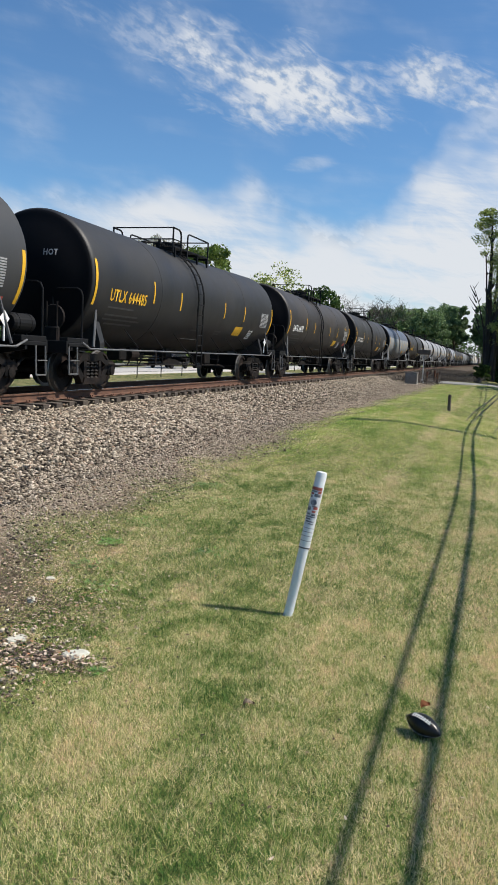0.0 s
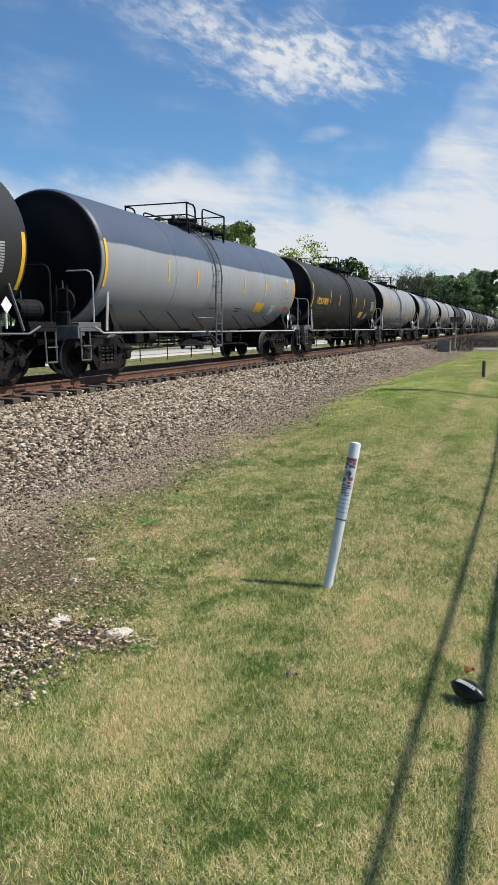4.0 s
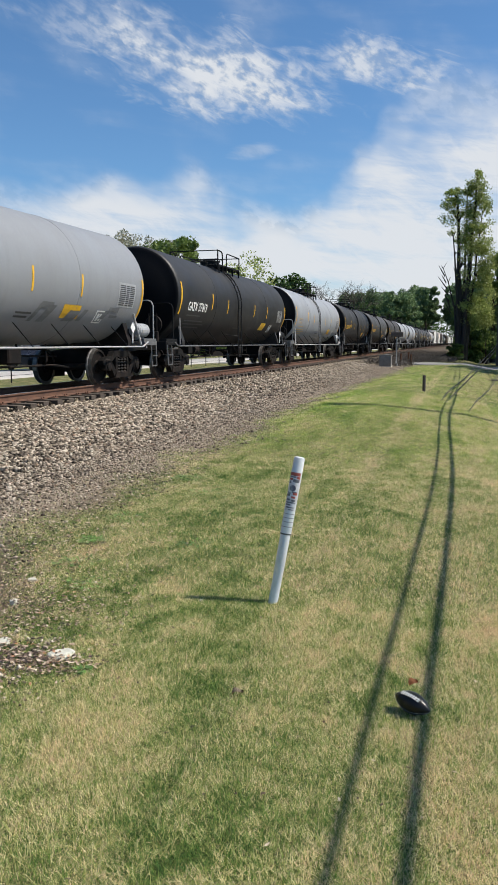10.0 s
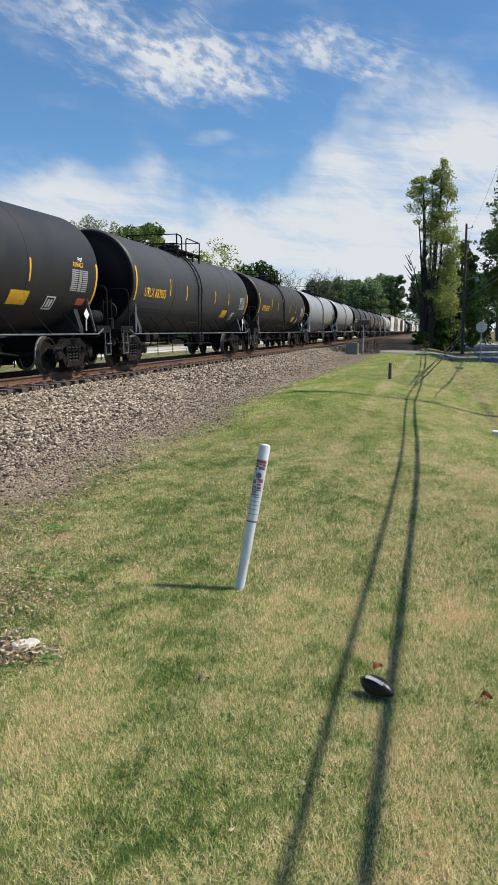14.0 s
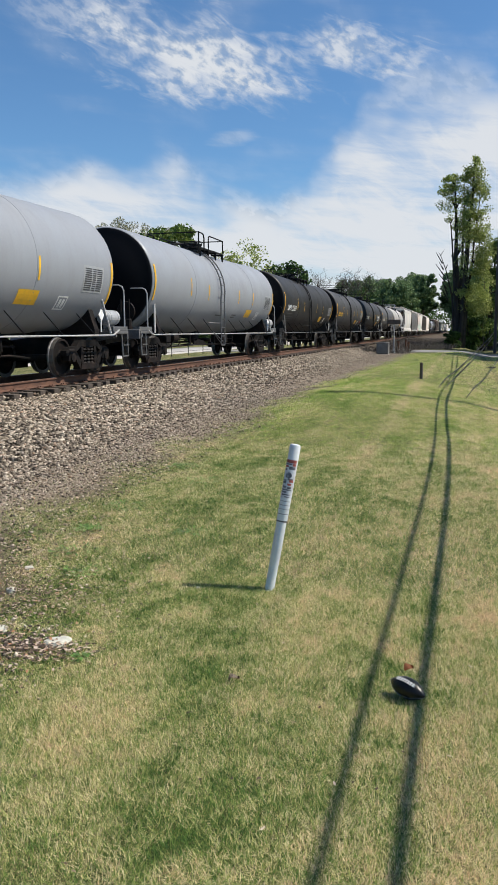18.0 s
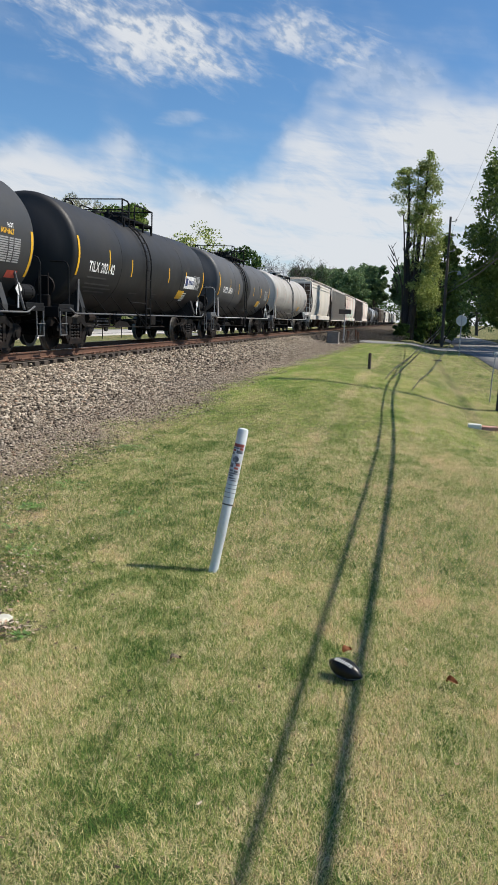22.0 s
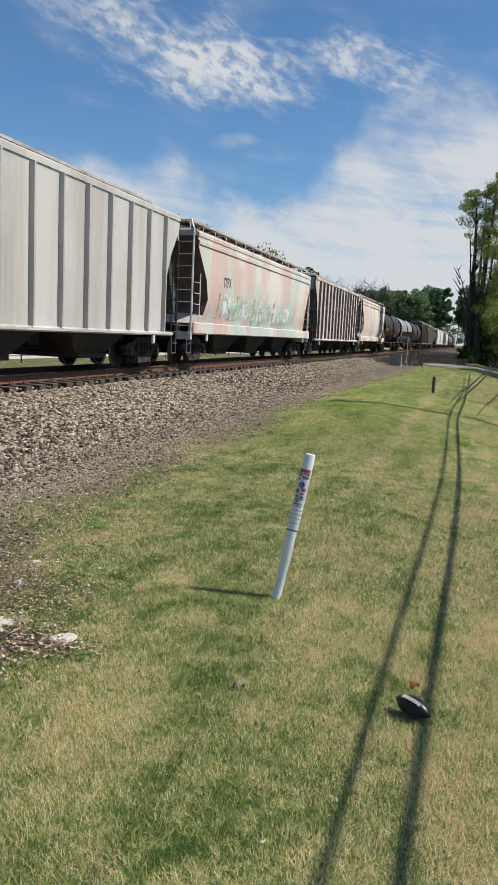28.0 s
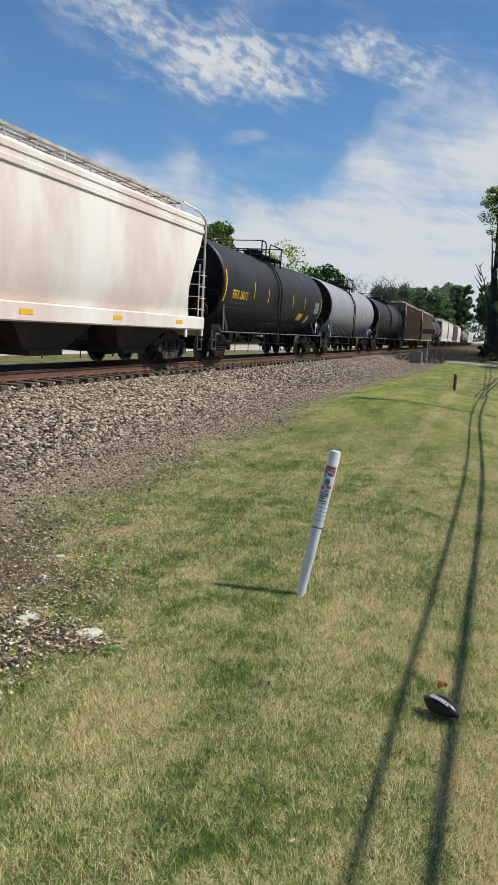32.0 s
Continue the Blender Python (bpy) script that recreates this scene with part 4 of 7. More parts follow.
def build_end_cage(bm, e, top):
    """Corner posts, ladder rungs and the end floor of a hopper, with the end at y = 0."""
    y0 = -e * 0.62
    for s in (-1, 1):
        rise = [(s * 1.47, y0, 1.0), (s * 1.47, y0, top - 0.12)]
        if top < 4.35:
            rise += [(s * 1.34, y0 - e * 0.14, top + 0.12), (s * 1.07, y0 - e * 0.80, top + 0.29)]
        tube(bm, rise, 0.034, 6)
        for yy in (y0 - e * 0.52,):
            tube(bm, [(s * 1.54, yy, 1.05), (s * 1.54, yy, top - 1.4)], 0.018, 6)
            for j in range(8):
                z = 1.25 + 0.33 * j
                if z < top - 1.4:
                    tube(bm, [(s * 1.54, y0, z), (s * 1.54, yy, z)], 0.013, 5)
        for j in range(8):
            z = 1.25 + 0.36 * j
            if z < top - 0.1:
                tube(bm, [(s * 1.47, y0, z), (s * 0.95, y0, z)], 0.013, 5)
        tube(bm, [(s * 0.95, y0, 1.0), (s * 0.95, y0, top - 0.1)], 0.018, 6)
    box(bm, -1.5, 1.5, min(y0, y0 - e * 1.4), max(y0, y0 - e * 1.4), 0.98, 1.06, 0.01)
    box(bm, -1.5, 1.5, min(y0 - 0.06, y0 + 0.06), max(y0 - 0.06, y0 + 0.06), 0.82, 1.06, 0.01)
    tube(bm, [(-1.45, y0, top - 0.14), (1.45, y0, top - 0.14)], 0.03, 4)
    for x in (-0.5, 0.5):
        prism(bm, [(y0 - e * 1.3, 1.05), (y0 - e * 1.5, 1.05), (y0 - e * 0.35, top - 0.6), (y0 - e * 0.25, top - 0.6)], x - 0.04, x + 0.04, "x")


def build_end_cap(bm, e):
    """The plate that closes the top of a ribbed car's end."""
    y0 = -e * 0.68
    box(bm, -1.49, 1.49, y0 - 0.03, y0 + 0.03, 3.62, 4.36, 0.012)
    for x in (-0.75, 0.0, 0.75):
        box(bm, x - 0.03, x + 0.03, y0 + e * 0.03 - 0.02, y0 + e * 0.03 + 0.02, 3.66, 4.30, 0.008)


def build_roof_walk(bm, k, z, plank=0.05):
    h = 7.5 + k
    for j in range(10):
        x = -0.95 + 0.211 * j
        box(bm, x - plank, x + plank, -h, h, z, z + 0.03)
    for s in (-1, 1):
        box(bm, *sorted((s * 1.06, s * 1.08)), -h, h, z - 0.025, z + 0.035)
    n = 13
    for j in range(n + 1):
        y = -h + 2 * h * j / n
        for s in (-1, 1):
            tube(bm, [(s * 0.40, y, z), (s * 1.05, y, z - 0.02), (s * 1.05, y, z - 0.34)], 0.022, 4)


def build_hatches(bm, k, z):
    for j in range(4):
        y = -5.6 + 3.73 * j
        box(bm, 0.50, 0.9, y - 1.5, y + 1.5, z - 0.02, z + 0.12, 0.03)
        for d in (-1, 0, 1):
            tube(bm, [(0.46, y + d, z + 0.10), (0.94, y + d, z + 0.13)], 0.018, 5)


def build_rib(bm, s, z0, z1):
    prism(bm, [(-0.042, 0.0), (-0.03, 0.11), (0.03, 0.11), (0.042, 0.0)], z0, z1, "z")
    for v in bm.verts:
        v.co = Vector((s * (1.50 + v.co.y), v.co.x, v.co.z))
    bmesh.ops.recalc_face_normals(bm, faces=bm.faces)


def flat_lettering(words, y, z, height, parent, material, side=SMOOTH_SIDE):
    me = text_mesh(words, height, material)
    zs, xs2 = [p[1] for p in side[:6]], [p[0] for p in side[:6]]
    for v in me.vertices:
        yy, zz = y + v.co.x * 0.8, z + v.co.y
        v.co = (float(np.interp(zz, zs, xs2)) + 0.008, yy, zz)
    me.materials.append(material)
    return part("lettering", me, None, parent)


def flat_marks(name, key, quads, parent, material, side=SMOOTH_SIDE, label=""):
    zs, xs2 = [p[1] for p in side[:6]], [p[0] for p in side[:6]]

    def build(bm):
        for y0, y1, z0, z1, *lean in quads:
            d = lean[0] if lean else 0.0
            prev = None
            for j in range(5):
                z = z0 + (z1 - z0) * j / 4
                row = [bm.verts.new((float(np.interp(z, zs, xs2)) + 0.008, y + d * j / 4, z)) for y in (y0, y1)]
                if prev:
                    bm.faces.new((prev[0], prev[1], row[1], row[0]))
                prev = row
    ob = put(name, ("flat", key), build, parent, material, label)
    if len(quads) > 1:
        ob["kind"] = "stuff"
    return ob


def hopper_paint(name, base, stain, second, amount, extra=None, runs=0.3):
    """Faded hopper paint: chalky, run with rust and old coats in tall streaks."""
    m, nt, b = nodes_of(name)
    n1 = noise_node(nt, 1.0, 5, 0.65, stretch=(1, 1.2, 0.14))
    n2 = noise_node(nt, 0.45, 5, 0.6, stretch=(1, 1.0, 0.6))
    n3 = noise_node(nt, 45, 3, 0.5)
    col = mix(nt, "MIX", ramp(nt, n2.outputs[0], [(0.46, 0.0), (0.58, amount)]).outputs[0], base, second)
    if extra:
        n4 = noise_node(nt, 0.8, 5, 0.7, stretch=(1, 0.9, 0.35))
        col = mix(nt, "MIX", ramp(nt, n4.outputs[0], [(0.5, 0.0), (0.62, amount)]).outputs[0], col, extra)
    col = mix(nt, "MIX", ramp(nt, n1.outputs[0], [(0.46, 0.0), (0.74, runs)]).outputs[0], col, stain)
    col = mix(nt, "MULTIPLY", 1.0, col, ramp(nt, n3.outputs[0], [(0.3, 0.93), (0.7, 1.06)]).outputs[0])
    link(nt, col, b.inputs["Base Color"])
    b.inputs["Roughness"].default_value = 0.72
    b.inputs["Specular IOR Level"].default_value = 0.3
    bump(nt, n2.outputs[0], 0.12, 0.05, b)
    return m


HOPPER = {
    "cream": hopper_paint("hopper_cream", (0.64, 0.61, 0.55), (0.46, 0.38, 0.29), (0.56, 0.55, 0.53), 0.6),
    "grey": hopper_paint("hopper_grey", (0.56, 0.54, 0.50), (0.28, 0.24, 0.20), (0.46, 0.44, 0.42), 0.5, runs=0.6),
    "faded": hopper_paint("hopper_faded", (0.68, 0.63, 0.57), (0.52, 0.47, 0.42), (0.60, 0.43, 0.38), 0.9, (0.46, 0.62, 0.54)),
    "chalk": hopper_paint("hopper_chalk", (0.72, 0.68, 0.64), (0.24, 0.15, 0.11), (0.50, 0.43, 0.39), 0.8, runs=0.65),
    "pink": hopper_paint("hopper_pink", (0.76, 0.72, 0.65), (0.45, 0.36, 0.31), (0.64, 0.47, 0.41), 0.6),
    "tan": hopper_paint("hopper_tan", (0.42, 0.36, 0.28), (0.2, 0.15, 0.11), (0.3, 0.26, 0.22), 0.6),
    "brown": hopper_paint("hopper_brown", (0.23, 0.17, 0.13), (0.12, 0.08, 0.06), (0.3, 0.25, 0.2), 0.6),
}
BLUE_SPRAY = surface("blue_spray", (0.40, 0.46, 0.55), 0.7, 0, 0.4, 3, 40, 0.0)
MINT_SPRAY = surface("mint_spray", (0.46, 0.60, 0.50), 0.7, 0, 0.4, 3, 40, 0.0)
GREY_SPRAY = surface("grey_spray", (0.42, 0.41, 0.39), 0.7, 0, 0.4, 3, 40, 0.0)
PALE_SPRAY = surface("pale_spray", (0.62, 0.66, 0.60), 0.7, 0, 0.3, 3, 40, 0.0)
WALKWAY = surface("dusty_walkway_steel", (0.42, 0.38, 0.34), 0.7, 0, 0.3, 3, 40, 0.2, stain=(0.14, 0.10, 0.08))
# Ribs darker and browner than the panels they stand on.
RIB_STEEL = surface("dark_rib_steel", (0.11, 0.09, 0.078), 0.8, 0, 0.35, 2, 40, 0.2, stain=(0.22, 0.185, 0.16))
GREY_CAP = surface("grey_end_cap", (0.36, 0.37, 0.38), 0.7, 0, 0.2, 3, 40, 0.1, stain=(0.24, 0.17, 0.13))
# Rusty brown, darkened by painting in the shade of the end walls.
END_SHADE = surface("shaded_rusty_end", (0.10, 0.075, 0.062), 0.85, 0, 0.4, 2, 40, 0.2, stain=(0.14, 0.10, 0.08), spec=0.15)
# Dusty steel with the shade below and behind hopper bodies painted in.
SHADED_STEEL = surface("shaded_dusty_steel", (0.04, 0.034, 0.03), 0.8, 0, 0.3, 3, 40, 0.2, stain=(0.10, 0.07, 0.05), spec=0.2)


def hopper_car(style, paint, start, end, label, words=(), extra=()):
    L = end - start
    car = thing("hopper_car", label, "hopper car", "cars of the freight train")
    k = round((L - 17.3) * 2) / 4
    coat = HOPPER[paint]
    ribbed = style == "ribbed"
    side, run = (RIB_SIDE, ribbed_end) if ribbed else (SMOOTH_SIDE, smooth_end)
    top = 4.40 if ribbed else 4.24
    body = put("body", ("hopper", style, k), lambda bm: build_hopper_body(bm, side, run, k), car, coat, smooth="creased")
    # Faces that point along the car take the colour with shade painted in.
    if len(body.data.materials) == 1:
        body.data.materials.append(END_SHADE)
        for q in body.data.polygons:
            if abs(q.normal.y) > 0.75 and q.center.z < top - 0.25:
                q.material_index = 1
    for s in (-1, 1):
        if ribbed:
            put("side_sill", ("rib_sill", s, k), lambda bm: build_side_sill(bm, s, k, 0.92, 1.03, 7.6), car, coat)
            for j in range(14):
                y = -6.9 - k + (13.8 + 2 * k) * j / 13
                put("rib", ("rib", s), lambda bm: build_rib(bm, s, 1.03, 4.14), body, RIB_STEEL if paint == "chalk" else coat, place=(0, y, 0))
        else:
            put("side_sill", ("sill", s, k), lambda bm: build_side_sill(bm, s, k, 1.00, 1.37, 8.0), car, coat)
    put("roof_walkway", ("walk", style, k, paint == "faded"), lambda bm: build_roof_walk(bm, k - (0.5 if ribbed else 0.25), top + (0.12 if ribbed else 0.28), 0.1 if paint == "faded" else 0.05), car, WALKWAY)
    put("roof_hatch", ("hatch", style), lambda bm: build_hatches(bm, k, top + 0.05), car, coat)
    for j in range(3):
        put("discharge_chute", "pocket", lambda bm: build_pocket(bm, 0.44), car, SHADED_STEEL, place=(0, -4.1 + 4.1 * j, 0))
    put("brake_gear", "brake_gear", build_brake_gear, car, GREASY)
    for e in (-1, 1):
        at = (0, e * L / 2, 0)
        put("coupler", ("coupler", e), lambda bm: build_coupler(bm, e), car, GREASY, place=at)
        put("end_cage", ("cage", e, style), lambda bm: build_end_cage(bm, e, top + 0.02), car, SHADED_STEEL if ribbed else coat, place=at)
        if ribbed:
            put("end_cap", ("end_cap", e), lambda bm: build_end_cap(bm, e), car, coat if paint != "chalk" else GREY_CAP, place=at)
        for s in (-1, 1):
            put("sill_step", ("step", e, s), lambda bm: build_step(bm, e, s), car, DIM_RAILING, place=at)
        add_truck(car, e * (L / 2 - 2.0), DUSTY)
    if "graffiti" in extra:
        zs, xq = [q[1] for q in SMOOTH_SIDE[:6]], [q[0] for q in SMOOTH_SIDE[:6]]

        def side_at(zz):
            return float(np.interp(zz, zs, xq))
        rng = random.Random(77)
        for j in range(9):
            spray(body, [(-5.4 + 1.1 * j, 1.95 + rng.uniform(-0.1, 0.1), 0.62, 0.5, rng.uniform(-0.2, 0.2))], (PALE_SPRAY, MINT_SPRAY)[j % 2], 300 + j, lambda zz: side_at(zz) - 0.004, 0.7, 1.0)
        for j in range(26):
            size = rng.uniform(0.22, 0.55)
            tag = (-5.8 + 0.36 * j, 1.92 + rng.uniform(-0.22, 0.22), size * 0.8, size, rng.uniform(-0.6, 0.6))
            spray(body, [tag], (GREY_SPRAY, BLUE_SPRAY, GREY_SPRAY, PALE_SPRAY, MINT_SPRAY, GREY_SPRAY)[j % 6], 200 + j, side_at, 0.86, 0.0)
        for j, (y, z1) in enumerate(((-6.3, 2.4), (-4.35, 2.4), (-2.1, 2.4), (0.9, 2.4), (6.98, 2.42))):
            flat_marks("orange_stripe", ("orange", j), [(y, y + 0.14, 1.55, z1, 0.15)], body, YELLOW if j == 4 else OCHRE_MARK)
    if paint == "pink":
        for y in (-5.2, -1.6, 2.0, 5.6):
            put("side_reflector", "reflector", lambda bm: box(bm, 1.582, 1.588, -0.22, 0.22, 1.14, 1.24), body, YELLOW, place=(0, y, 0))
    for w, y, z, h, ink in words:
        flat_lettering(w, y, z, h, body, ink, RIB_SIDE if ribbed else SMOOTH_SIDE)
    TRAIN.append((car, (start + end) / 2))
    return car


STENCIL = surface("faded_stencil", (0.30, 0.29, 0.28), 0.7, 0, 0.2, 6, 60, 0.0)
GAPS = [-2.8, 13.93, 30.86, 47.9, 64.83, 81.76, 98.61, 115.66, 133.03, 150.1, 167.05, 184.0, 200.87, 217.75, 234.62, 251.57, 268.43, 285.0, 301.3, 316.23, 331.28, 348.32, 365.11, 382.93, 401.2, 418.6, 435.0, 451.8]
BLK = "black tank car with yellow stripes and dull, dusty paint"
FULL = ("stripe", "table", "notice", "placard")
CARS = [
    ("tank", "dark", "", "dark grey tank car with yellow stripe and hazard placard", "yellow", "black", FULL + ("asphalt",), ""),
    ("tank", "black", "UTLX 644485", "black tank car with yellow stripes and yellow lettering", "yellow", "black", FULL, "HOT"),
    ("tank", "brown", "GATX 64093", "black tank car stained brown, with white lettering", "white", "black", FULL + ("lean", "asphalt"), "HOT"),
    ("tank", "black", "GATX 222620", "black tank car with white lettering and yellow stripes", "white", "black", FULL, ""),
    ("tank", "blue", "", "grey tank car with a blue-grey crown and yellow notice", "yellow", "pale", FULL + ("asphalt",), ""),
    ("tank", "black", "UTLX 678830", "black tank car with yellow stripes and tall black manway", "yellow", "grey", FULL, "HOT"),
    ("tank", "grey", "UTLX 870870", "grey tank car with faded ochre lettering and pale handrails", "ochre", "pale", FULL, ""),
    ("tank", "grey", "UTLX 83080", "grey tank car with yellow notice and a few spray marks", "ochre", "pale", FULL + ("graffiti",), ""),
    ("tank", "grey", "", "grey tank car with a row of dark spray-painted letters", "ochre", "pale", FULL + ("big_graffiti",), ""),
    ("tank", "black", "GATX 37819", "black tank car with white lettering and leaning yellow stripes", "white", "black", FULL + ("lean",), ""),
    ("tank", "light", "UTLX", "light grey tank car with faded ochre lettering", "ochre", "pale", FULL, ""),
    ("tank", "black", "UTLX 674373", "black tank car with bright yellow lettering and stripes", "yellow", "black", FULL + ("asphalt",), ""),
    ("tank", "dark", "UTLX 883033", "dark grey tank car with yellow lettering", "yellow", "black", FULL, ""),
    ("tank", "brown", "UTLX 60917", "brown-black tank car with yellow lettering and notices", "yellow", "black", FULL, ""),
    ("tank", "light", "", "light grey tank car with yellow notice and pale handrails", "ochre", "pale", FULL, ""),
    ("tank", "light", "", "light grey tank car with faded ochre lettering, pale handrails", "ochre", "pale", FULL, ""),
    ("tank", "black", "GATX 222609", "black tank car with white lettering and yellow stripes", "white", "black", FULL, ""),
    ("tank", "dark", "UTLX 661216", "dark grey tank car with large yellow lettering", "yellow", "black", FULL + ("asphalt",), ""),
    ("tank", "black", "TILX 202142", "short black tank car with a white company panel", "white", "black", FULL + ("panel",), ""),
    ("tank", "slate", "GATX 26834", "short dark grey tank car with a black spill band", "white", "grey", FULL + ("spill",), ""),
    ("tank", "white", "DOWX 73329", "dirty white tank car with grey lettering and orange stripes", "grey", "pale", ("orange", "table", "notice", "placard"), ""),
    ("smooth", "cream", [("ITFX", -5.25, 2.42, 0.30, STENCIL), ("49194", -5.25, 1.98, 0.28, STENCIL)], "cream curved-side hopper car with grey lettering"),
    ("ribbed", "grey", [], "grey ribbed hopper car with dusty flat sides"),
    ("smooth", "faded", [("ITFX", -5.75, 2.62, 0.32, DARK_MARK)], "hopper car with faded pink and green paint and graffiti", ("graffiti",)),
    ("ribbed", "chalk", [("TFFX", -4.9, 2.3, 0.2, GREY_MARK)], "chalky white ribbed hopper car with rust streaks"),
    ("smooth", "pink", [], "dirty white curved-side hopper car with pink patches"),
    ("tank", "black", "TEIX 26012", "black tank car with small yellow lettering", "yellow", "black", FULL, ""),
]
REST = "light black brown_h tan_h tank_dark cream_s cream_s tan_h cream_s black grey grey cream_s cream_s cream_s".split()
for spec, a, b in zip(CARS, GAPS, GAPS[1:]):
    if spec[0] == "tank":
        tank_car(spec[1], a, b, spec[2], spec[3], spec[4], spec[5], spec[6], spec[7], 0.8 if "tall black" in spec[3] else 0.0)
    else:
        hopper_car(spec[0], spec[1], a, b, spec[3], spec[2], spec[4] if len(spec) > 4 else ())
here = GAPS[len(CARS)]
for kind in REST:
    size = 16.9
    if kind.endswith("_h"):
        hopper_car("ribbed", kind[:-2], here, here + size, "%s ribbed hopper car, far down the line" % {"brown": "rusty brown", "tan": "dull tan"}[kind[:-2]])
    elif kind.endswith("_s"):
        hopper_car("smooth", kind[:-2], here, here + size, "cream curved-side hopper car, far down the line")
    else:
        shade = kind.replace("tank_", "")
        tank_car(shade, here, here + size, "", "%s tank car, far down the line" % {"light": "light blue-grey", "black": "plain black", "dark": "dark grey", "grey": "dull grey"}[shade], "grey", "black", ("stripe",))
    here += size


# ---- gravel, ties and turf ----
rs = np.random.RandomState(7)


def stones_mesh(name, spots, sizes, material, facets):
    """Broken stones as one mesh: spots (n, 3), sizes (n,); facets 8 or 20."""
    if facets == 4:
        base = np.array([(1, 1, 1), (-1, -1, 1), (-1, 1, -1), (1, -1, -1)]) * 0.75
        tri = np.array([(0, 1, 3), (0, 2, 1), (0, 3, 2), (1, 2, 3)])
    elif facets == 20:
        p = (1 + 5 ** 0.5) / 2
        base = np.array([(-1, p, 0), (1, p, 0), (-1, -p, 0), (1, -p, 0), (0, -1, p), (0, 1, p), (0, -1, -p), (0, 1, -p), (p, 0, -1), (p, 0, 1), (-p, 0, -1), (-p, 0, 1)]) / 1.9
        tri = np.array([(0, 11, 5), (0, 5, 1), (0, 1, 7), (0, 7, 10), (0, 10, 11), (1, 5, 9), (5, 11, 4), (11, 10, 2), (10, 7, 6), (7, 1, 8), (3, 9, 4), (3, 4, 2), (3, 2, 6), (3, 6, 8), (3, 8, 9), (4, 9, 5), (2, 4, 11), (6, 2, 10), (8, 6, 7), (9, 8, 1)])
    else:
        base = np.array([(1, 0, 0), (-1, 0, 0), (0, 1, 0), (0, -1, 0), (0, 0, 1), (0, 0, -1)], float)
        tri = np.array([(0, 2, 4), (2, 1, 4), (1, 3, 4), (3, 0, 4), (2, 0, 5), (1, 2, 5), (3, 1, 5), (0, 3, 5)])
    n, b = len(spots), len(base)
    v = base[None] * (1 + rs.uniform(-0.42, 0.42, (n, b, 1)))
    v = v * rs.uniform(0.65, 1.3, (n, 1, 3))
    ax, ay, az = rs.uniform(0, 6.28, (3, n))
    for k, a in ((0, ax), (1, ay), (2, az)):
        i, j = [(1, 2), (0, 2), (0, 1)][k]
        c, s = np.cos(a)[:, None], np.sin(a)[:, None]
        p0, p1 = v[:, :, i].copy(), v[:, :, j].copy()
        v[:, :, i], v[:, :, j] = c * p0 - s * p1, s * p0 + c * p1
    v = v * sizes[:, None, None] * [1.12, 1.12, 0.72] + spots[:, None, :]
    f = tri[None] + (np.arange(n) * b)[:, None, None]
    return from_arrays(name, v.reshape(-1, 3), f.reshape(-1, 3), material)


def stone_material(name, random_from, light=1.0):
    m, nt, b = nodes_of(name)
    if random_from == "island":
        src = nt.nodes.new("ShaderNodeNewGeometry").outputs["Random Per Island"]
    else:
        src = nt.nodes.new("ShaderNodeObjectInfo").outputs["Random"]
    n = noise_node(nt, 35, 4, 0.6)
    col = ramp(nt, src, [(0.0, (0.03, 0.023, 0.017)), (0.28, (0.12, 0.095, 0.07)), (0.58, (0.30, 0.245, 0.18)), (0.88, (0.60, 0.515, 0.40)), (1.0, (0.27, 0.17, 0.11))]).outputs[0]
    col = mix(nt, "MULTIPLY", 1.0, col, ramp(nt, n.outputs[0], [(0.3, 0.7), (0.7, 1.2)]).outputs[0])
    if light != 1.0:
        col = mix(nt, "MULTIPLY", 1.0, col, (light, light, light * 0.98))
    link(nt, col, b.inputs["Base Color"])
    b.inputs["Roughness"].default_value = 0.9
    b.inputs["Specular IOR Level"].default_value = 0.25
    return m


PALE_STONE = stone_material("pale_gravel_stone", "island", 1.3)
STONE = stone_material("ballast_stone", "island")
STONE_SINGLE = stone_material("ballast_stone_single", "object")


def heights(xy):
    return land(xy[:, 0], xy[:, 1])


def scatter_stones(n, x0, x1, y0, y1, lo, hi):
    xy = np.stack([rs.uniform(x0, x1, n), y0 + (y1 - y0) * rs.uniform(0, 1, n)], 1)
    size = rs.uniform(lo, hi, n) * (0.52 + 0.63 * np.clip((-4.2 - xy[:, 0]) / 1.9, 0, 1))
    keep = (xy[:, 0] < -3.6 + 0.25 * np.sin(xy[:, 1] * 1.7) + rs.uniform(-0.5, 0.7, n))
    keep &= xy[:, 0] > -0.80 * xy[:, 1] - 0.5
    xy, size = xy[keep], size[keep]
    z = heights(xy) + size * rs.uniform(-0.15, 0.45, len(xy)) + 0.02 * np.clip(-5 - xy[:, 0], 0, 1)
    return np.column_stack([xy, z]), size


ballast = thing("ballast", "grey broken-stone ballast bank beside the rails", "ballast", kind="structure")
for n, box4, sz, facets in ((46000, (-8.75, -3.0, 4.6, 20), (0.017, 0.040), 8), (8000, (-8.75, -4.2, 6, 20), (0.022, 0.036), 20), (60000, (-5.2, -2.7, 4.2, 18), (0.009, 0.019), 4), (30000, (-8.75, -3.2, 20, 48), (0.022, 0.045), 8), (7000, (-8.75, -3.6, 48, 60), (0.04, 0.06), 8)):
    spots, sizes = scatter_stones(n, *box4, *sz)
    tagged(part("gravel", stones_mesh("gravel", spots, sizes, STONE, facets), None, ballast), kind="stuff")
spots, sizes = scatter_stones(9000, -11.2, -8.7, 12, 60, 0.03, 0.055)
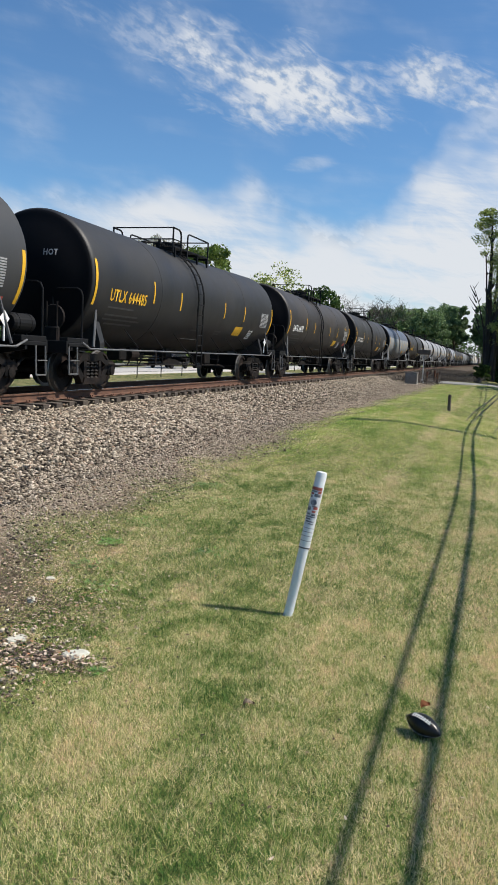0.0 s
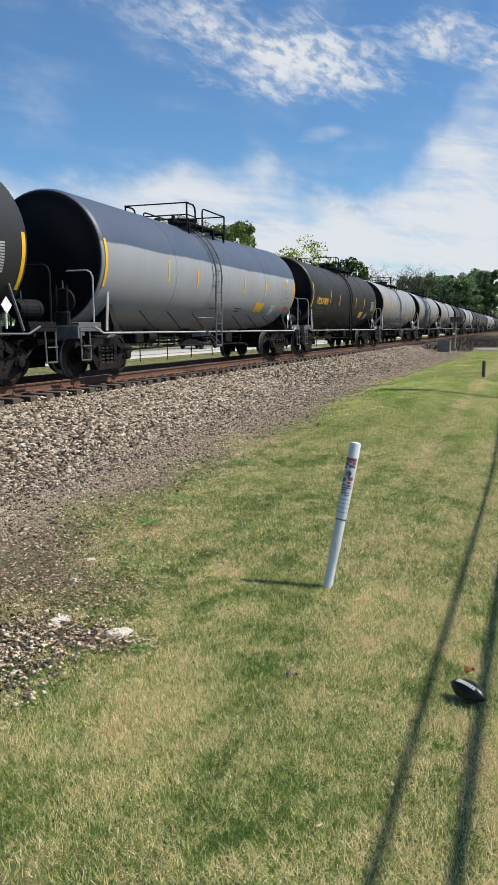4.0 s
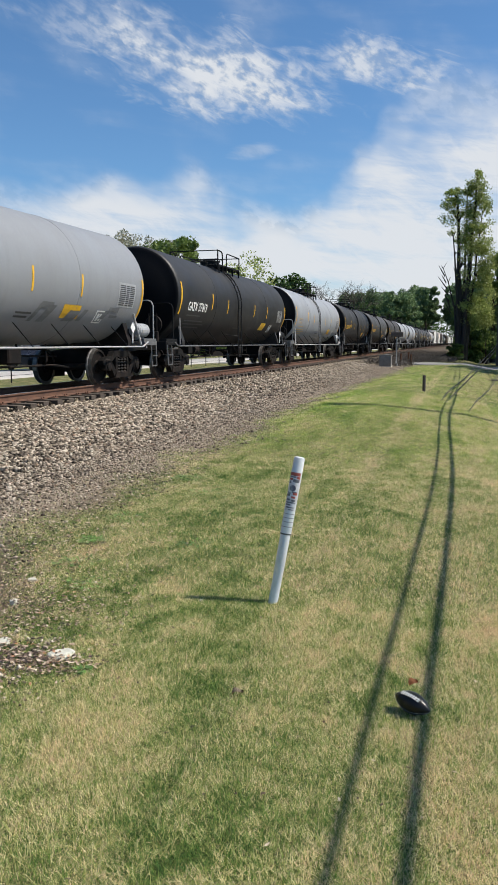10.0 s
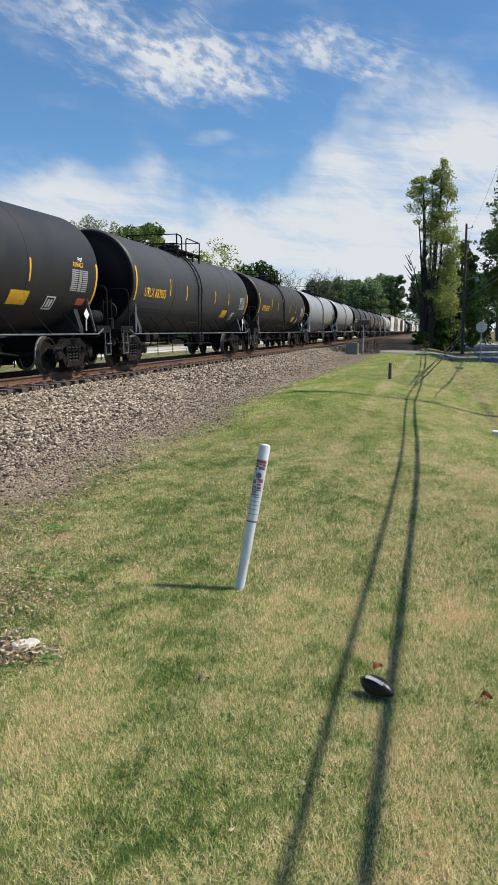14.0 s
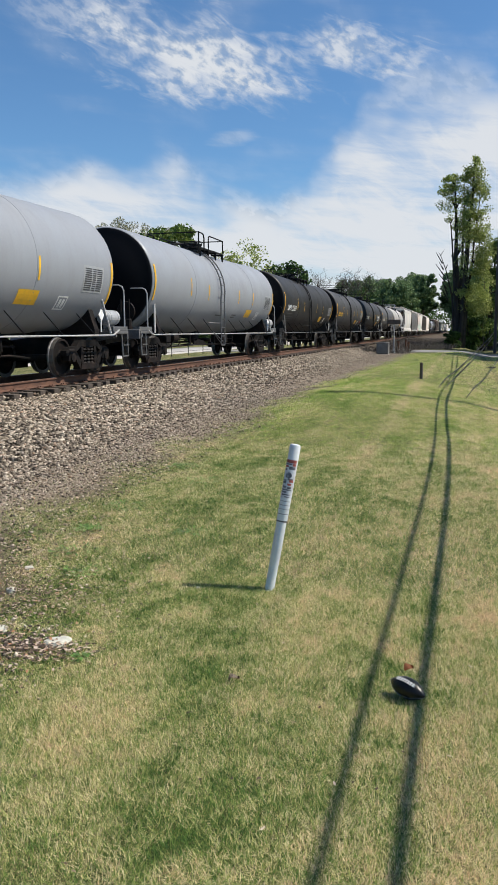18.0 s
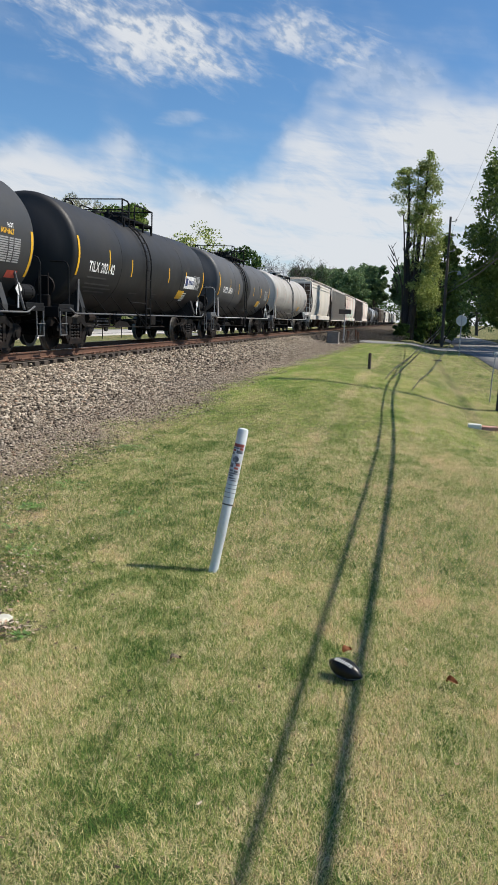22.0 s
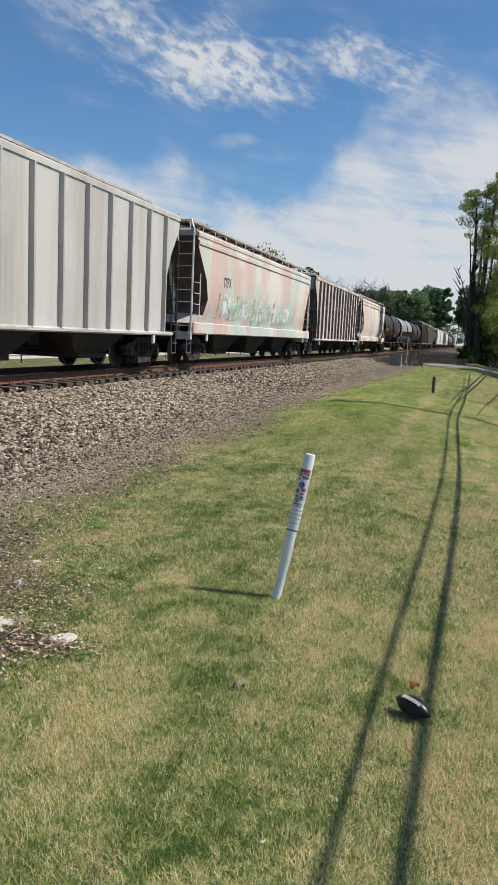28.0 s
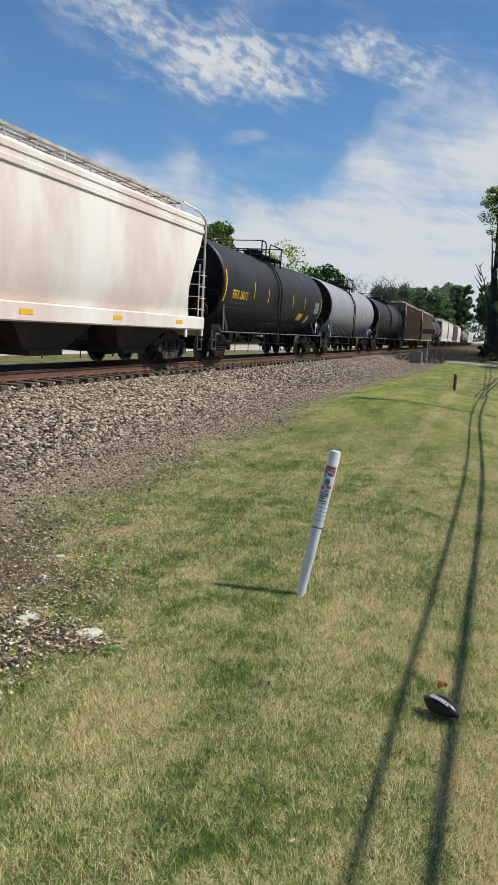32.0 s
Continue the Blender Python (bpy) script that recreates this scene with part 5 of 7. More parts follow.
spots[:, 2] = RAIL_Z - 0.26 + rs.uniform(-0.02, 0.02, len(spots))
tagged(part("gravel", stones_mesh("gravel", spots, sizes, STONE, 8), None, ballast), kind="stuff")
shapes = [stones_mesh("stone", np.zeros((1, 3)), np.array([1.0]), STONE_SINGLE, 20) for k in range(6)]
for k in range(290):
    y = 6.0 + 9.0 * rs.uniform() ** 1.3
    y = max(y, 8.0)
    x = max(-8.2, -0.68 * y + 0.1) + rs.uniform() * (-5.0 - max(-8.2, -0.68 * y + 0.1))
    s = rs.uniform(0.018, 0.032)
    ob = part("stone", shapes[k % 6], None, ballast)
    ob.matrix_basis = pose(x, y, land(x, y) + 0.02 + s * 0.25, *rs.uniform(0, 360, 3)) @ Matrix.Diagonal((s, s * 1.1, s * 0.8, 1))


def tie_mesh():
    bm = bmesh.new()
    box(bm, -1.28, 1.28, -0.115, 0.115, -0.18, 0.0, 0.012)
    for v in bm.verts:
        v.co += Vector((noise.noise(v.co * 3) * 0.01, noise.noise(v.co * 5) * 0.008, 0))
    return finish("tie", bm, TIE)


def plate_mesh():
    bm = bmesh.new()
    box(bm, -0.16, 0.16, -0.09, 0.09, 0.0, 0.018, 0.004)
    for sx in (-0.09, 0.09):
        for sy in (-0.05, 0.05):
            box(bm, sx - 0.012, sx + 0.012, sy - 0.012, sy + 0.012, 0.018, 0.05)
    return finish("tie_plate", bm, RAIL_RUST)


TIE_ME, PLATE_ME = tie_mesh(), plate_mesh()
for k in range(150):
    y = 9.0 + 0.53 * k
    t = part("tie", TIE_ME, None, track)
    t.matrix_basis = pose(rs.uniform(-0.05, 0.05), y, RAIL_Z - 0.19, 0, 0, rs.uniform(-1.2, 1.2))
    if k < 60:
        p = part("tie_plate", PLATE_ME, None, t)
        p.location = (0.7535, 0, 0.0)


# turf
def blade_material(name, stops, share):
    """Mown grass: green, straw and thatch by the blade, by small patches and by scuffed strips."""
    m, nt, b = nodes_of(name)
    g = nt.nodes.new("ShaderNodeNewGeometry")
    tc = nt.nodes.new("ShaderNodeTexCoord")
    sp = nt.nodes.new("ShaderNodeSeparateXYZ")
    link(nt, tc.outputs["Object"], sp.inputs[0])
    big = noise_node(nt, 1.6, 6, 0.68, stretch=(1, 0.4, 1))
    mid = noise_node(nt, 4.5, 5, 0.7)
    spot = noise_node(nt, 2.3, 4, 0.6, stretch=(1, 0.8, 1))
    tuft = noise_node(nt, 22.0, 3, 0.6)

    def times(src, k, plus=None):
        n = nt.nodes.new("ShaderNodeMath")
        n.operation = "MULTIPLY_ADD"
        link(nt, src, n.inputs[0])
        n.inputs[1].default_value = k
        if plus is None:
            n.inputs[2].default_value = 0.0
        else:
            link(nt, plus, n.inputs[2])
        return n.outputs[0]

    def span(src, lo, hi, a, z):
        r = nt.nodes.new("ShaderNodeMapRange")
        r.interpolation_type = "SMOOTHSTEP"
        for key, v in (("From Min", lo), ("From Max", hi), ("To Min", a), ("To Max", z)):
            r.inputs[key].default_value = v
        link(nt, src, r.inputs["Value"])
        return r.outputs[0]

    total = times(big.outputs[0], 4.4)
    total = times(mid.outputs[0], 2.8, total)
    total = times(tuft.outputs[0], 1.7, total)
    total = times(g.outputs["Random Per Island"], 2.1, total)
    total = times(span(spot.outputs[0], 0.57, 0.63, 0.0, 1.0), 0.6, total)
    wander = times(mid.outputs[0], 0.5, sp.outputs[0])
    off = nt.nodes.new("ShaderNodeMath")
    off.operation = "ADD"
    link(nt, wander, off.inputs[0])
    off.inputs[1].default_value = 1.13 - 0.25
    ab = nt.nodes.new("ShaderNodeMath")
    ab.operation = "ABSOLUTE"
    link(nt, off.outputs[0], ab.inputs[0])
    gate = nt.nodes.new("ShaderNodeMath")
    gate.operation = "MULTIPLY"
    link(nt, span(ab.outputs[0], 0.04, 0.22, 1.0, 0.0), gate.inputs[0])
    link(nt, span(sp.outputs[1], 6.5, 9.5, 0.0, 1.0), gate.inputs[1])
    total = times(gate.outputs[0], 0.9, total)
    total = times(span(sp.outputs[0], -1.5, 0.5, 0.0, 1.0), 0.5, total)
    mr = nt.nodes.new("ShaderNodeMapRange")
    mr.inputs["From Min"].default_value, mr.inputs["From Max"].default_value = 4.2 + share, 7.1 + share
    link(nt, total, mr.inputs["Value"])
    col = ramp(nt, mr.outputs[0], stops).outputs[0]
    link(nt, col, b.inputs["Base Color"])
    b.inputs["Roughness"].default_value = 0.6
    b.inputs["Specular IOR Level"].default_value = 0.25
    tr = nt.nodes.new("ShaderNodeBsdfTranslucent")
    link(nt, col, tr.inputs[0])
    ms = nt.nodes.new("ShaderNodeMixShader")
    ms.inputs[0].default_value = 0.25
    link(nt, b.outputs[0], ms.inputs[1])
    link(nt, tr.outputs[0], ms.inputs[2])
    link(nt, ms.outputs[0], nt.nodes["Material Output"].inputs[0])
    return m


GRASS_TONES = [(0.0, (0.04, 0.105, 0.02)), (0.26, (0.12, 0.24, 0.042)), (0.45, (0.29, 0.36, 0.088)), (0.60, (0.58, 0.53, 0.215)), (0.80, (0.92, 0.79, 0.48)), (1.0, (0.74, 0.52, 0.31))]
BLADE = blade_material("grass_blade", GRASS_TONES, 0.0)
# far turf: brightness painted in, as a lighter, lower-contrast copy of the tones
FAR_TONES = [(0.0, (0.17, 0.30, 0.045)), (0.30, (0.30, 0.44, 0.08)), (0.52, (0.46, 0.54, 0.135)), (0.72, (0.70, 0.65, 0.27)), (1.0, (0.88, 0.70, 0.42))]
FAR_BLADE = blade_material("far_grass_blade", FAR_TONES, 0.0)


def turf(name, n, x0, x1, y0, y1, tall, wide, material, thin_left=True):
    x = rs.uniform(x0, x1, n)
    y = y0 + (y1 - y0) * rs.uniform(0, 1, n) + rs.normal(0, 0.06 * (y1 - y0), n)
    keep = (x > -0.80 * y - 0.3) & (x < 0.16 * y + 0.3 + 0.5 * rs.uniform(0, 1, n))
    if thin_left:
        near = np.clip((5.6 - y) / 1.6, 0, 1) * 1.2
        bare = np.clip((-3.32 + near - x + 0.2 * np.sin(y * 1.1) + 0.2 * np.sin(y * 3.1 + x * 2)) / 0.6, 0, 0.95)
        keep &= rs.uniform(0, 1, n) > bare
    x, y = x[keep], y[keep]
    n = len(x)
    z = land(x, y)
    a = rs.uniform(0, 6.28, n)
    flat = rs.uniform(0, 1, n) < 0.45
    h = tall * rs.uniform(0.35, 1.25, n) * np.where(flat, 0.45, 1.0)
    lean = h * rs.uniform(0.3, 1.8, n) * np.where(flat, 3.2, 1.0)
    b = a + rs.uniform(-0.6, 0.6, n) + 1.57
    w = wide * rs.uniform(0.6, 1.3, n)
    dx, dy = np.cos(a) * w, np.sin(a) * w
    lx, ly = np.cos(b) * lean, np.sin(b) * lean
    v = np.empty((n, 3, 3))
    v[:, 0] = np.stack([x - dx, y - dy, z - 0.004], 1)
    v[:, 1] = np.stack([x + dx, y + dy, z - 0.004], 1)
    v[:, 2] = np.stack([x + lx, y + ly, z + h], 1)
    f = np.arange(n * 3).reshape(-1, 3)
    ob = new(name, from_arrays(name, v.reshape(-1, 3), f, material))
    return tagged(ob, "short mown grass, green mixed with dry straw", "grass", kind="stuff")


turf("grass", 800000, -3.9, 1.1, 1.7, 4.6, 0.024, 0.0013, BLADE)
turf("grass", 520000, -4.3, 1.8, 4.6, 10, 0.024, 0.0021, BLADE)
turf("grass", 300000, -4.2, 3.0, 10, 22, 0.022, 0.0042, FAR_BLADE)
turf("grass", 140000, -4.0, 3.4, 22, 56, 0.024, 0.0095, FAR_BLADE)


# fallen leaves and twigs
def leaf_material():
    m, nt, b = nodes_of("dry_leaf")
    g = nt.nodes.new("ShaderNodeNewGeometry")
    col = ramp(nt, g.outputs["Random Per Island"], [(0.0, (0.03, 0.02, 0.014)), (0.4, (0.12, 0.078, 0.048)), (0.66, (0.34, 0.235, 0.155)), (0.9, (0.68, 0.56, 0.43)), (1.0, (0.42, 0.19, 0.08))]).outputs[0]
    n = noise_node(nt, 60, 3, 0.6)
    link(nt, mix(nt, "MULTIPLY", 1.0, col, ramp(nt, n.outputs[0], [(0.3, 0.75), (0.7, 1.15)]).outputs[0]), b.inputs["Base Color"])
    b.inputs["Roughness"].default_value = 0.8
    return m


DRY_LEAF = leaf_material()


def leaf_litter(name, n, cx, cy, rx, ry, size, lift=0.012):
    x, y = cx + rx * rs.normal(0, 0.5, n), cy + ry * rs.normal(0, 0.5, n)
    z = land(x, y) + rs.uniform(0.003, lift + 0.018, n)
    a = rs.uniform(0, 6.28, n)
    L, W = size * rs.uniform(0.6, 1.4, n), size * rs.uniform(0.3, 0.65, n)
    v = np.empty((n, 6, 3))
    for k, (u, w, c) in enumerate(((-1, 0, 0.15), (-0.3, -1, 0.05), (0.5, -0.8, 0.3), (1, 0, 0.5), (0.5, 0.8, 0.35), (-0.3, 1, 0.1))):
        du, dw = u * L, w * W
        v[:, k] = np.stack([x + du * np.cos(a) - dw * np.sin(a), y + du * np.sin(a) + dw * np.cos(a), z + (c + rs.uniform(-0.4, 0.5, n)) * W], 1)
    o = (np.arange(n) * 6)[:, None]
    f = np.concatenate([o + [0, 1, 5], o + [1, 2, 4], o + [1, 4, 5], o + [2, 3, 4]], 0)
    ob = new(name, from_arrays(name, v.reshape(-1, 3), f, DRY_LEAF))
    return tagged(ob, "brown dry leaves and twigs on worn grass", "leaves", kind="stuff")


leaf_litter("dry_leaves", 2600, -2.6, 3.85, 0.8, 0.85, 0.012)
leaf_litter("dry_leaves", 700, -2.05, 3.28, 0.34, 0.16, 0.014)
leaf_litter("dry_leaves", 900, -2.3, 2.95, 0.40, 0.5, 0.012)
leaf_litter("dry_leaves", 1300, -3.0, 5.2, 0.75, 1.6, 0.013)
leaf_litter("dry_leaves", 900, -3.45, 8.5, 0.5, 4.0, 0.018)
leaf_litter("dry_leaves", 420, -1.0, 5.0, 2.0, 5.5, 0.010, 0.02)
n_heap = 2200
heap = np.column_stack([rs.normal(-2.42, 0.20, n_heap), rs.normal(2.85, 0.30, n_heap), rs.uniform(0.006, 0.03, n_heap)])
tagged(new("loose_gravel", stones_mesh("loose_gravel", heap, rs.uniform(0.005, 0.015, n_heap), PALE_STONE, 8)), "pale loose gravel and stones in worn turf", "gravel", kind="stuff")


# ---- things on the lawn ----
WHITE_PLASTIC = surface("white_plastic", (0.72, 0.74, 0.76), 0.45, 0, 0.08, 5, 40, 0.05, stain=(0.5, 0.48, 0.42), stain_amt=0.35)
STICKER = surface("grey_sticker", (0.62, 0.62, 0.64), 0.4, 0, 0.2, 20, 80, 0.0)
LABEL_RED = surface("faded_red_label", (0.36, 0.085, 0.065), 0.5, 0, 0.45, 40, 160, 0.0)
LABEL_INK = surface("worn_label_ink", (0.10, 0.10, 0.12), 0.5, 0, 0.6, 60, 160, 0.0, stain=(0.5, 0.5, 0.52), stain_amt=0.9)


def marker_post():
    base, tip = Vector((-1.085, 4.45, -0.02)), Vector((-0.945, 4.58, 0.896))
    post = thing("marker_post", "leaning white plastic utility marker post with stickers", "marker post", place=base)
    axis = (tip - base)
    post.rotation_mode = "QUATERNION"
    post.rotation_quaternion = Vector((0, 0, 1)).rotation_difference(axis)
    h = axis.length
    bm = bmesh.new()
    lathe(bm, [(0, 0.029), (0.22, 0.0295), (0.225, 0.031), (0.46, 0.031)], "z", 20)
    part("lower_tube", bm, WHITE_PLASTIC, post, smooth=True)
    bm = bmesh.new()
    lathe(bm, [(0.455, 0.0325), (0.462, 0.034), (h - 0.02, 0.034), (h - 0.005, 0.031), (h, 0.02)], "z", 20)
    part("upper_tube", bm, WHITE_PLASTIC, post, smooth=True)
    bm = bmesh.new()
    lathe(bm, [(0.452, 0.0335), (0.456, 0.0345), (0.460, 0.0335)], "z", 20)
    part("joint_ring", bm, DARK_MARK, post)

    def wrap(name, z0, z1, a0, a1, material, r=0.0348):
        bm = bmesh.new()
        n = 8
        ring = [[bm.verts.new((r * math.cos(radians(a0 + (a1 - a0) * k / n)), r * math.sin(radians(a0 + (a1 - a0) * k / n)), z)) for k in range(n + 1)] for z in (z0, z1)]
        for k in range(n):
            bm.faces.new((ring[0][k], ring[0][k + 1], ring[1][k + 1], ring[1][k]))
        return part(name, bm, material, post)

    face = -90
    wrap("sticker", 0.60, 0.84, face - 75, face + 75, STICKER)
    for z0, z1, a0, a1, mt in ((0.818, 0.838, -66, 58, LABEL_RED), (0.806, 0.815, -66, 10, LABEL_INK), (0.800, 0.815, 20, 58, LABEL_RED), (0.790, 0.802, -64, -18, LABEL_RED), (0.778, 0.797, -10, 56, LABEL_INK), (0.770, 0.785, -64, -30, LABEL_INK), (0.712, 0.722, -5, 50, LABEL_INK), (0.700, 0.716, 10, 56, LABEL_RED), (0.690, 0.716, -62, -16, LABEL_INK), (0.680, 0.692, 0, 40, LABEL_RED), (0.664, 0.676, -55, -8, LABEL_INK), (0.660, 0.672, 4, 45, LABEL_INK), (0.648, 0.656, -55, 50, LABEL_INK), (0.634, 0.643, -50, 5, LABEL_INK), (0.618, 0.626, -40, 45, LABEL_INK), (0.606, 0.612, -10, 45, LABEL_INK)):
        wrap("sticker_bar", z0, z1, face + a0, face + a1, mt, 0.0354)
    for z in (0.58, 0.555, 0.53, 0.50):
        wrap("printed_line", z, z + 0.003, face - 80, face + 70, LABEL_INK, 0.0348)
    bm = bmesh.new()
    lathe(bm, [(0.0, 0.011), (0.0, 0.019), (0.001, 0.019), (0.001, 0.011)], "y", 16, (0.0, -0.037, 0.742))
    part("round_symbol", bm, LABEL_INK, post)
    return post


marker_post()


def football():
    ball = thing("football", "small black rubber football with white laces on the grass", "football", place=(-0.160, 3.215, 0.054))
    ball.rotation_mode = "QUATERNION"
    ball.rotation_quaternion = pose(0, 0, 0, 0, 4, -33).to_quaternion()
    bm = bmesh.new()
    prof = []
    for k in range(25):
        t = -1 + 2 * k / 24
        prof.append((t * 0.092, max(0.046 * (1 - abs(t) ** 2.0) ** 0.85, 0.002)))
    lathe(bm, prof, "x", 28)
    leather = surface("black_rubber", (0.006, 0.006, 0.0065), 0.32, 0, 0.3, 20, 300, 0.35, 0.001, spec=0.35)
    part("body", bm, leather, ball, smooth=True)
    turn = radians(62)
    for s in (-0.004, 0.004):
        bm = bmesh.new()
        pts = []
        for k in range(13):
            t = -0.5 + k / 12 * 1.0
            r = 0.0463 * (1 - t * t) ** 0.85 + 0.0015
            pts.append((t * 0.098, -r * math.cos(turn) + s * math.sin(turn), r * math.sin(turn) + s * math.cos(turn)))
        tube(bm, pts, 0.0016, 5)
        part("seam_lace", bm, WHITE_MARK, ball)
    for k in range(8):
        t = -0.42 + 0.12 * k
        r = 0.0463 * (1 - t * t) ** 0.85 + 0.003
        bm = bmesh.new()
        c = Vector((t * 0.098, -r * math.cos(turn), r * math.sin(turn)))
        d = Vector((0, math.sin(turn), math.cos(turn))) * 0.009
        tube(bm, [c - d, c + d], 0.0022, 5)
        part("lace", bm, WHITE_MARK, ball)
    for s in (-1, 1):
        bm = bmesh.new()
        pts = []
        for k in range(17):
            t = -0.97 + 1.94 * k / 16
            r = 0.0463 * (1 - t * t) ** 0.85 + 0.0006
            a = turn + s * radians(90)
            pts.append((t * 0.098, -r * math.cos(a), r * math.sin(a)))
        tube(bm, pts, 0.0008, 4)
        part("seam", bm, GREY_MARK, ball)
    return ball


football()


def single_leaf(x, y, length, width, turn, label, material, lift=0.02):
    bm = bmesh.new()
    rows = []
    for k in range(7):
        t = k / 6
        w = width * math.sin(math.pi * min(t * 0.9 + 0.08, 1)) ** 0.8
        rows.append([bm.verts.new(((t - 0.5) * length, s * w * 0.5, 0.012 * math.sin(t * 5) + abs(s) * 0.012)) for s in (-1, 0, 1)])
    for a, b in zip(rows, rows[1:]):
        for k in range(2):
            bm.faces.new((a[k], a[k + 1], b[k + 1], b[k]))
    bmesh.ops.solidify(bm, geom=bm.faces, thickness=0.0015)
    ob = new("fallen_leaf", finish("fallen_leaf", bm, material, True))
    ob.matrix_world = pose(x, y, land(x, y) + lift, 18, -22, turn)
    return tagged(ob, label, "leaf")


RUST_LEAF = surface("rust_leaf", (0.30, 0.10, 0.03), 0.7, 0, 0.3, 30, 120, 0.2)
single_leaf(-0.165, 3.40, 0.05, 0.04, 40, "rust-brown fallen leaf behind the football", RUST_LEAF, 0.06)
single_leaf(0.305, 3.27, 0.05, 0.035, -30, "rust-orange fallen leaf on the lawn", RUST_LEAF, 0.03)
single_leaf(-0.93, 3.18, 0.05, 0.03, 15, "tan fallen leaf in the grass", DRY_LEAF, 0.02)


def rock(name, x, y, sx, sy, sz, label, material, seed):
    bm = bmesh.new()
    bmesh.ops.create_icosphere(bm, subdivisions=3, radius=1.0)
    for v in bm.verts:
        n = noise.noise(v.co * 1.3 + Vector((seed, 0, 0))) * 0.28 + noise.noise(v.co * 4 + Vector((0, seed, 0))) * 0.07
        v.co = v.co * (1 + n)
        v.co.z = min(v.co.z, 0.62)
        v.co = Vector((v.co.x * sx, v.co.y * sy, v.co.z * sz))
    ob = new(name, finish(name, bm, material))
    ob.matrix_world = pose(x, y, land(x, y) + sz * 0.15, 0, 0, seed * 40)
    return tagged(ob, label, "stone")


PALE_ROCK = surface("pale_rock", (0.56, 0.55, 0.46), 0.9, 0, 0.2, 8, 60, 0.4, 0.004, stain=(0.3, 0.27, 0.22))
rock("flat_stone", -1.93, 3.36, 0.074, 0.055, 0.036, "flat pale stone lying among dry leaves", PALE_ROCK, 1.0)
rock("flat_stone", -2.32, 3.42, 0.075, 0.045, 0.03, "flat grey stone half sunk in worn grass", PALE_ROCK, 2.3)
rock("flat_stone", -2.62, 4.02, 0.04, 0.03, 0.03, "small pale stone at the edge of the gravel", PALE_ROCK, 3.7)
rock("flat_stone", -2.75, 4.45, 0.035, 0.03, 0.025, "small pale stone at the edge of the gravel", PALE_ROCK, 4.2)
rock("pebble", -1.52, 4.37, 0.014, 0.012, 0.012, "small white pebble beside the marker post", PALE_ROCK, 5.1)

WEED = surface("weed_leaf", (0.12, 0.22, 0.04), 0.6, 0, 0.3, 20, 80, 0.1, island=True)


def weed(x, y, r, n):
    bm = bmesh.new()
    rng = random.Random(int(x * 1000 + y * 77))
    for k in range(n):
        a = rng.uniform(0, 6.28)
        d = r * math.sqrt(rng.random())
        c = Vector((d * math.cos(a), d * math.sin(a), rng.uniform(0.008, 0.028)))
        L, W = rng.uniform(0.012, 0.028), rng.uniform(0.006, 0.012)
        u = Vector((math.cos(a), math.sin(a), rng.uniform(-0.2, 0.5))).normalized()
        w = Vector((-math.sin(a), math.cos(a), 0))
        vs = [bm.verts.new(c + p) for p in (u * -L, w * W, u * L, w * -W)]
        bm.faces.new(vs)
    ob = new("weed", finish("weed", bm, WEED))
    ob.location = (x, y, land(x, y))
    return tagged(ob, "low green broadleaf weed in worn turf", "weed", "weeds at the lawn's edge", kind="stuff")


for x, y, r, n in ((-1.72, 3.22, 0.05, 30), (-2.65, 4.9, 0.18, 90), (-2.35, 4.45, 0.14, 60), (-2.9, 6.3, 0.2, 90), (-2.0, 5.6, 0.15, 50), (-2.6, 7.6, 0.22, 80), (-3.1, 8.4, 0.2, 160), (-2.85, 5.5, 0.12, 110)):
    weed(x, y, r, n)

WOOD = surface("weathered_wood", (0.085, 0.065, 0.05), 0.9, 0, 0.35, 3, 40, 0.5, 0.01, stretch=(6, 6, 0.6), stain=(0.16, 0.14, 0.12))
POLE_WOOD = surface("pole_wood", (0.075, 0.062, 0.052), 0.9, 0, 0.3, 2, 40, 0.5, 0.01, stretch=(8, 8, 0.4), stain=(0.14, 0.12, 0.1))


def stub_post():
    bm = bmesh.new()
    lathe(bm, [(-0.1, 0.05), (0.43, 0.047), (0.475, 0.042), (0.485, 0.02)], "z", 12)
    ob = new("stub_post", finish("stub_post", bm, WOOD))
    ob.location = (-1.14, 23.5, land(-1.14, 23.5))
    tagged(ob, "short dark weathered timber post in the lawn", "post")


stub_post()


def stake(x, y):
    s = thing("survey_stake", "thin grey metal stake standing in the lawn", "stake", place=(x, y, land(x, y)))
    bm = bmesh.new()
    tube(bm, [(0, 0, -0.1), (0.01, 0, 0.6), (0.05, 0, 1.22)], 0.014, 6)
    part("rod", bm, GREY_RAILING, s)
    bm = bmesh.new()
    box(bm, 0.01, 0.09, -0.01, 0.01, 1.2, 1.26, 0.004)
    part("cap", bm, WHITE_MARK, s)


stake(2.09, 20.2)


def kerb_stop():
    k = thing("parking_kerb", "white concrete block with a faded pink board", "kerb", place=(1.18, 14.7, land(1.4, 14.7)))
    bm = bmesh.new()
    box(bm, 0.0, 0.24, -0.07, 0.07, -0.05, 0.10, 0.012)
    part("block", bm, surface("white_painted_block", (0.74, 0.73, 0.68), 0.8, 0, 0.1, 6, 50, 0.2), k)
    bm = bmesh.new()
    box(bm, 0.245, 1.3, -0.08, 0.08, -0.05, 0.07, 0.008)
    part("board", bm, surface("pink_board", (0.42, 0.2, 0.15), 0.8, 0, 0.2, 4, 50, 0.2, stain=(0.5, 0.45, 0.4)), k)


kerb_stop()

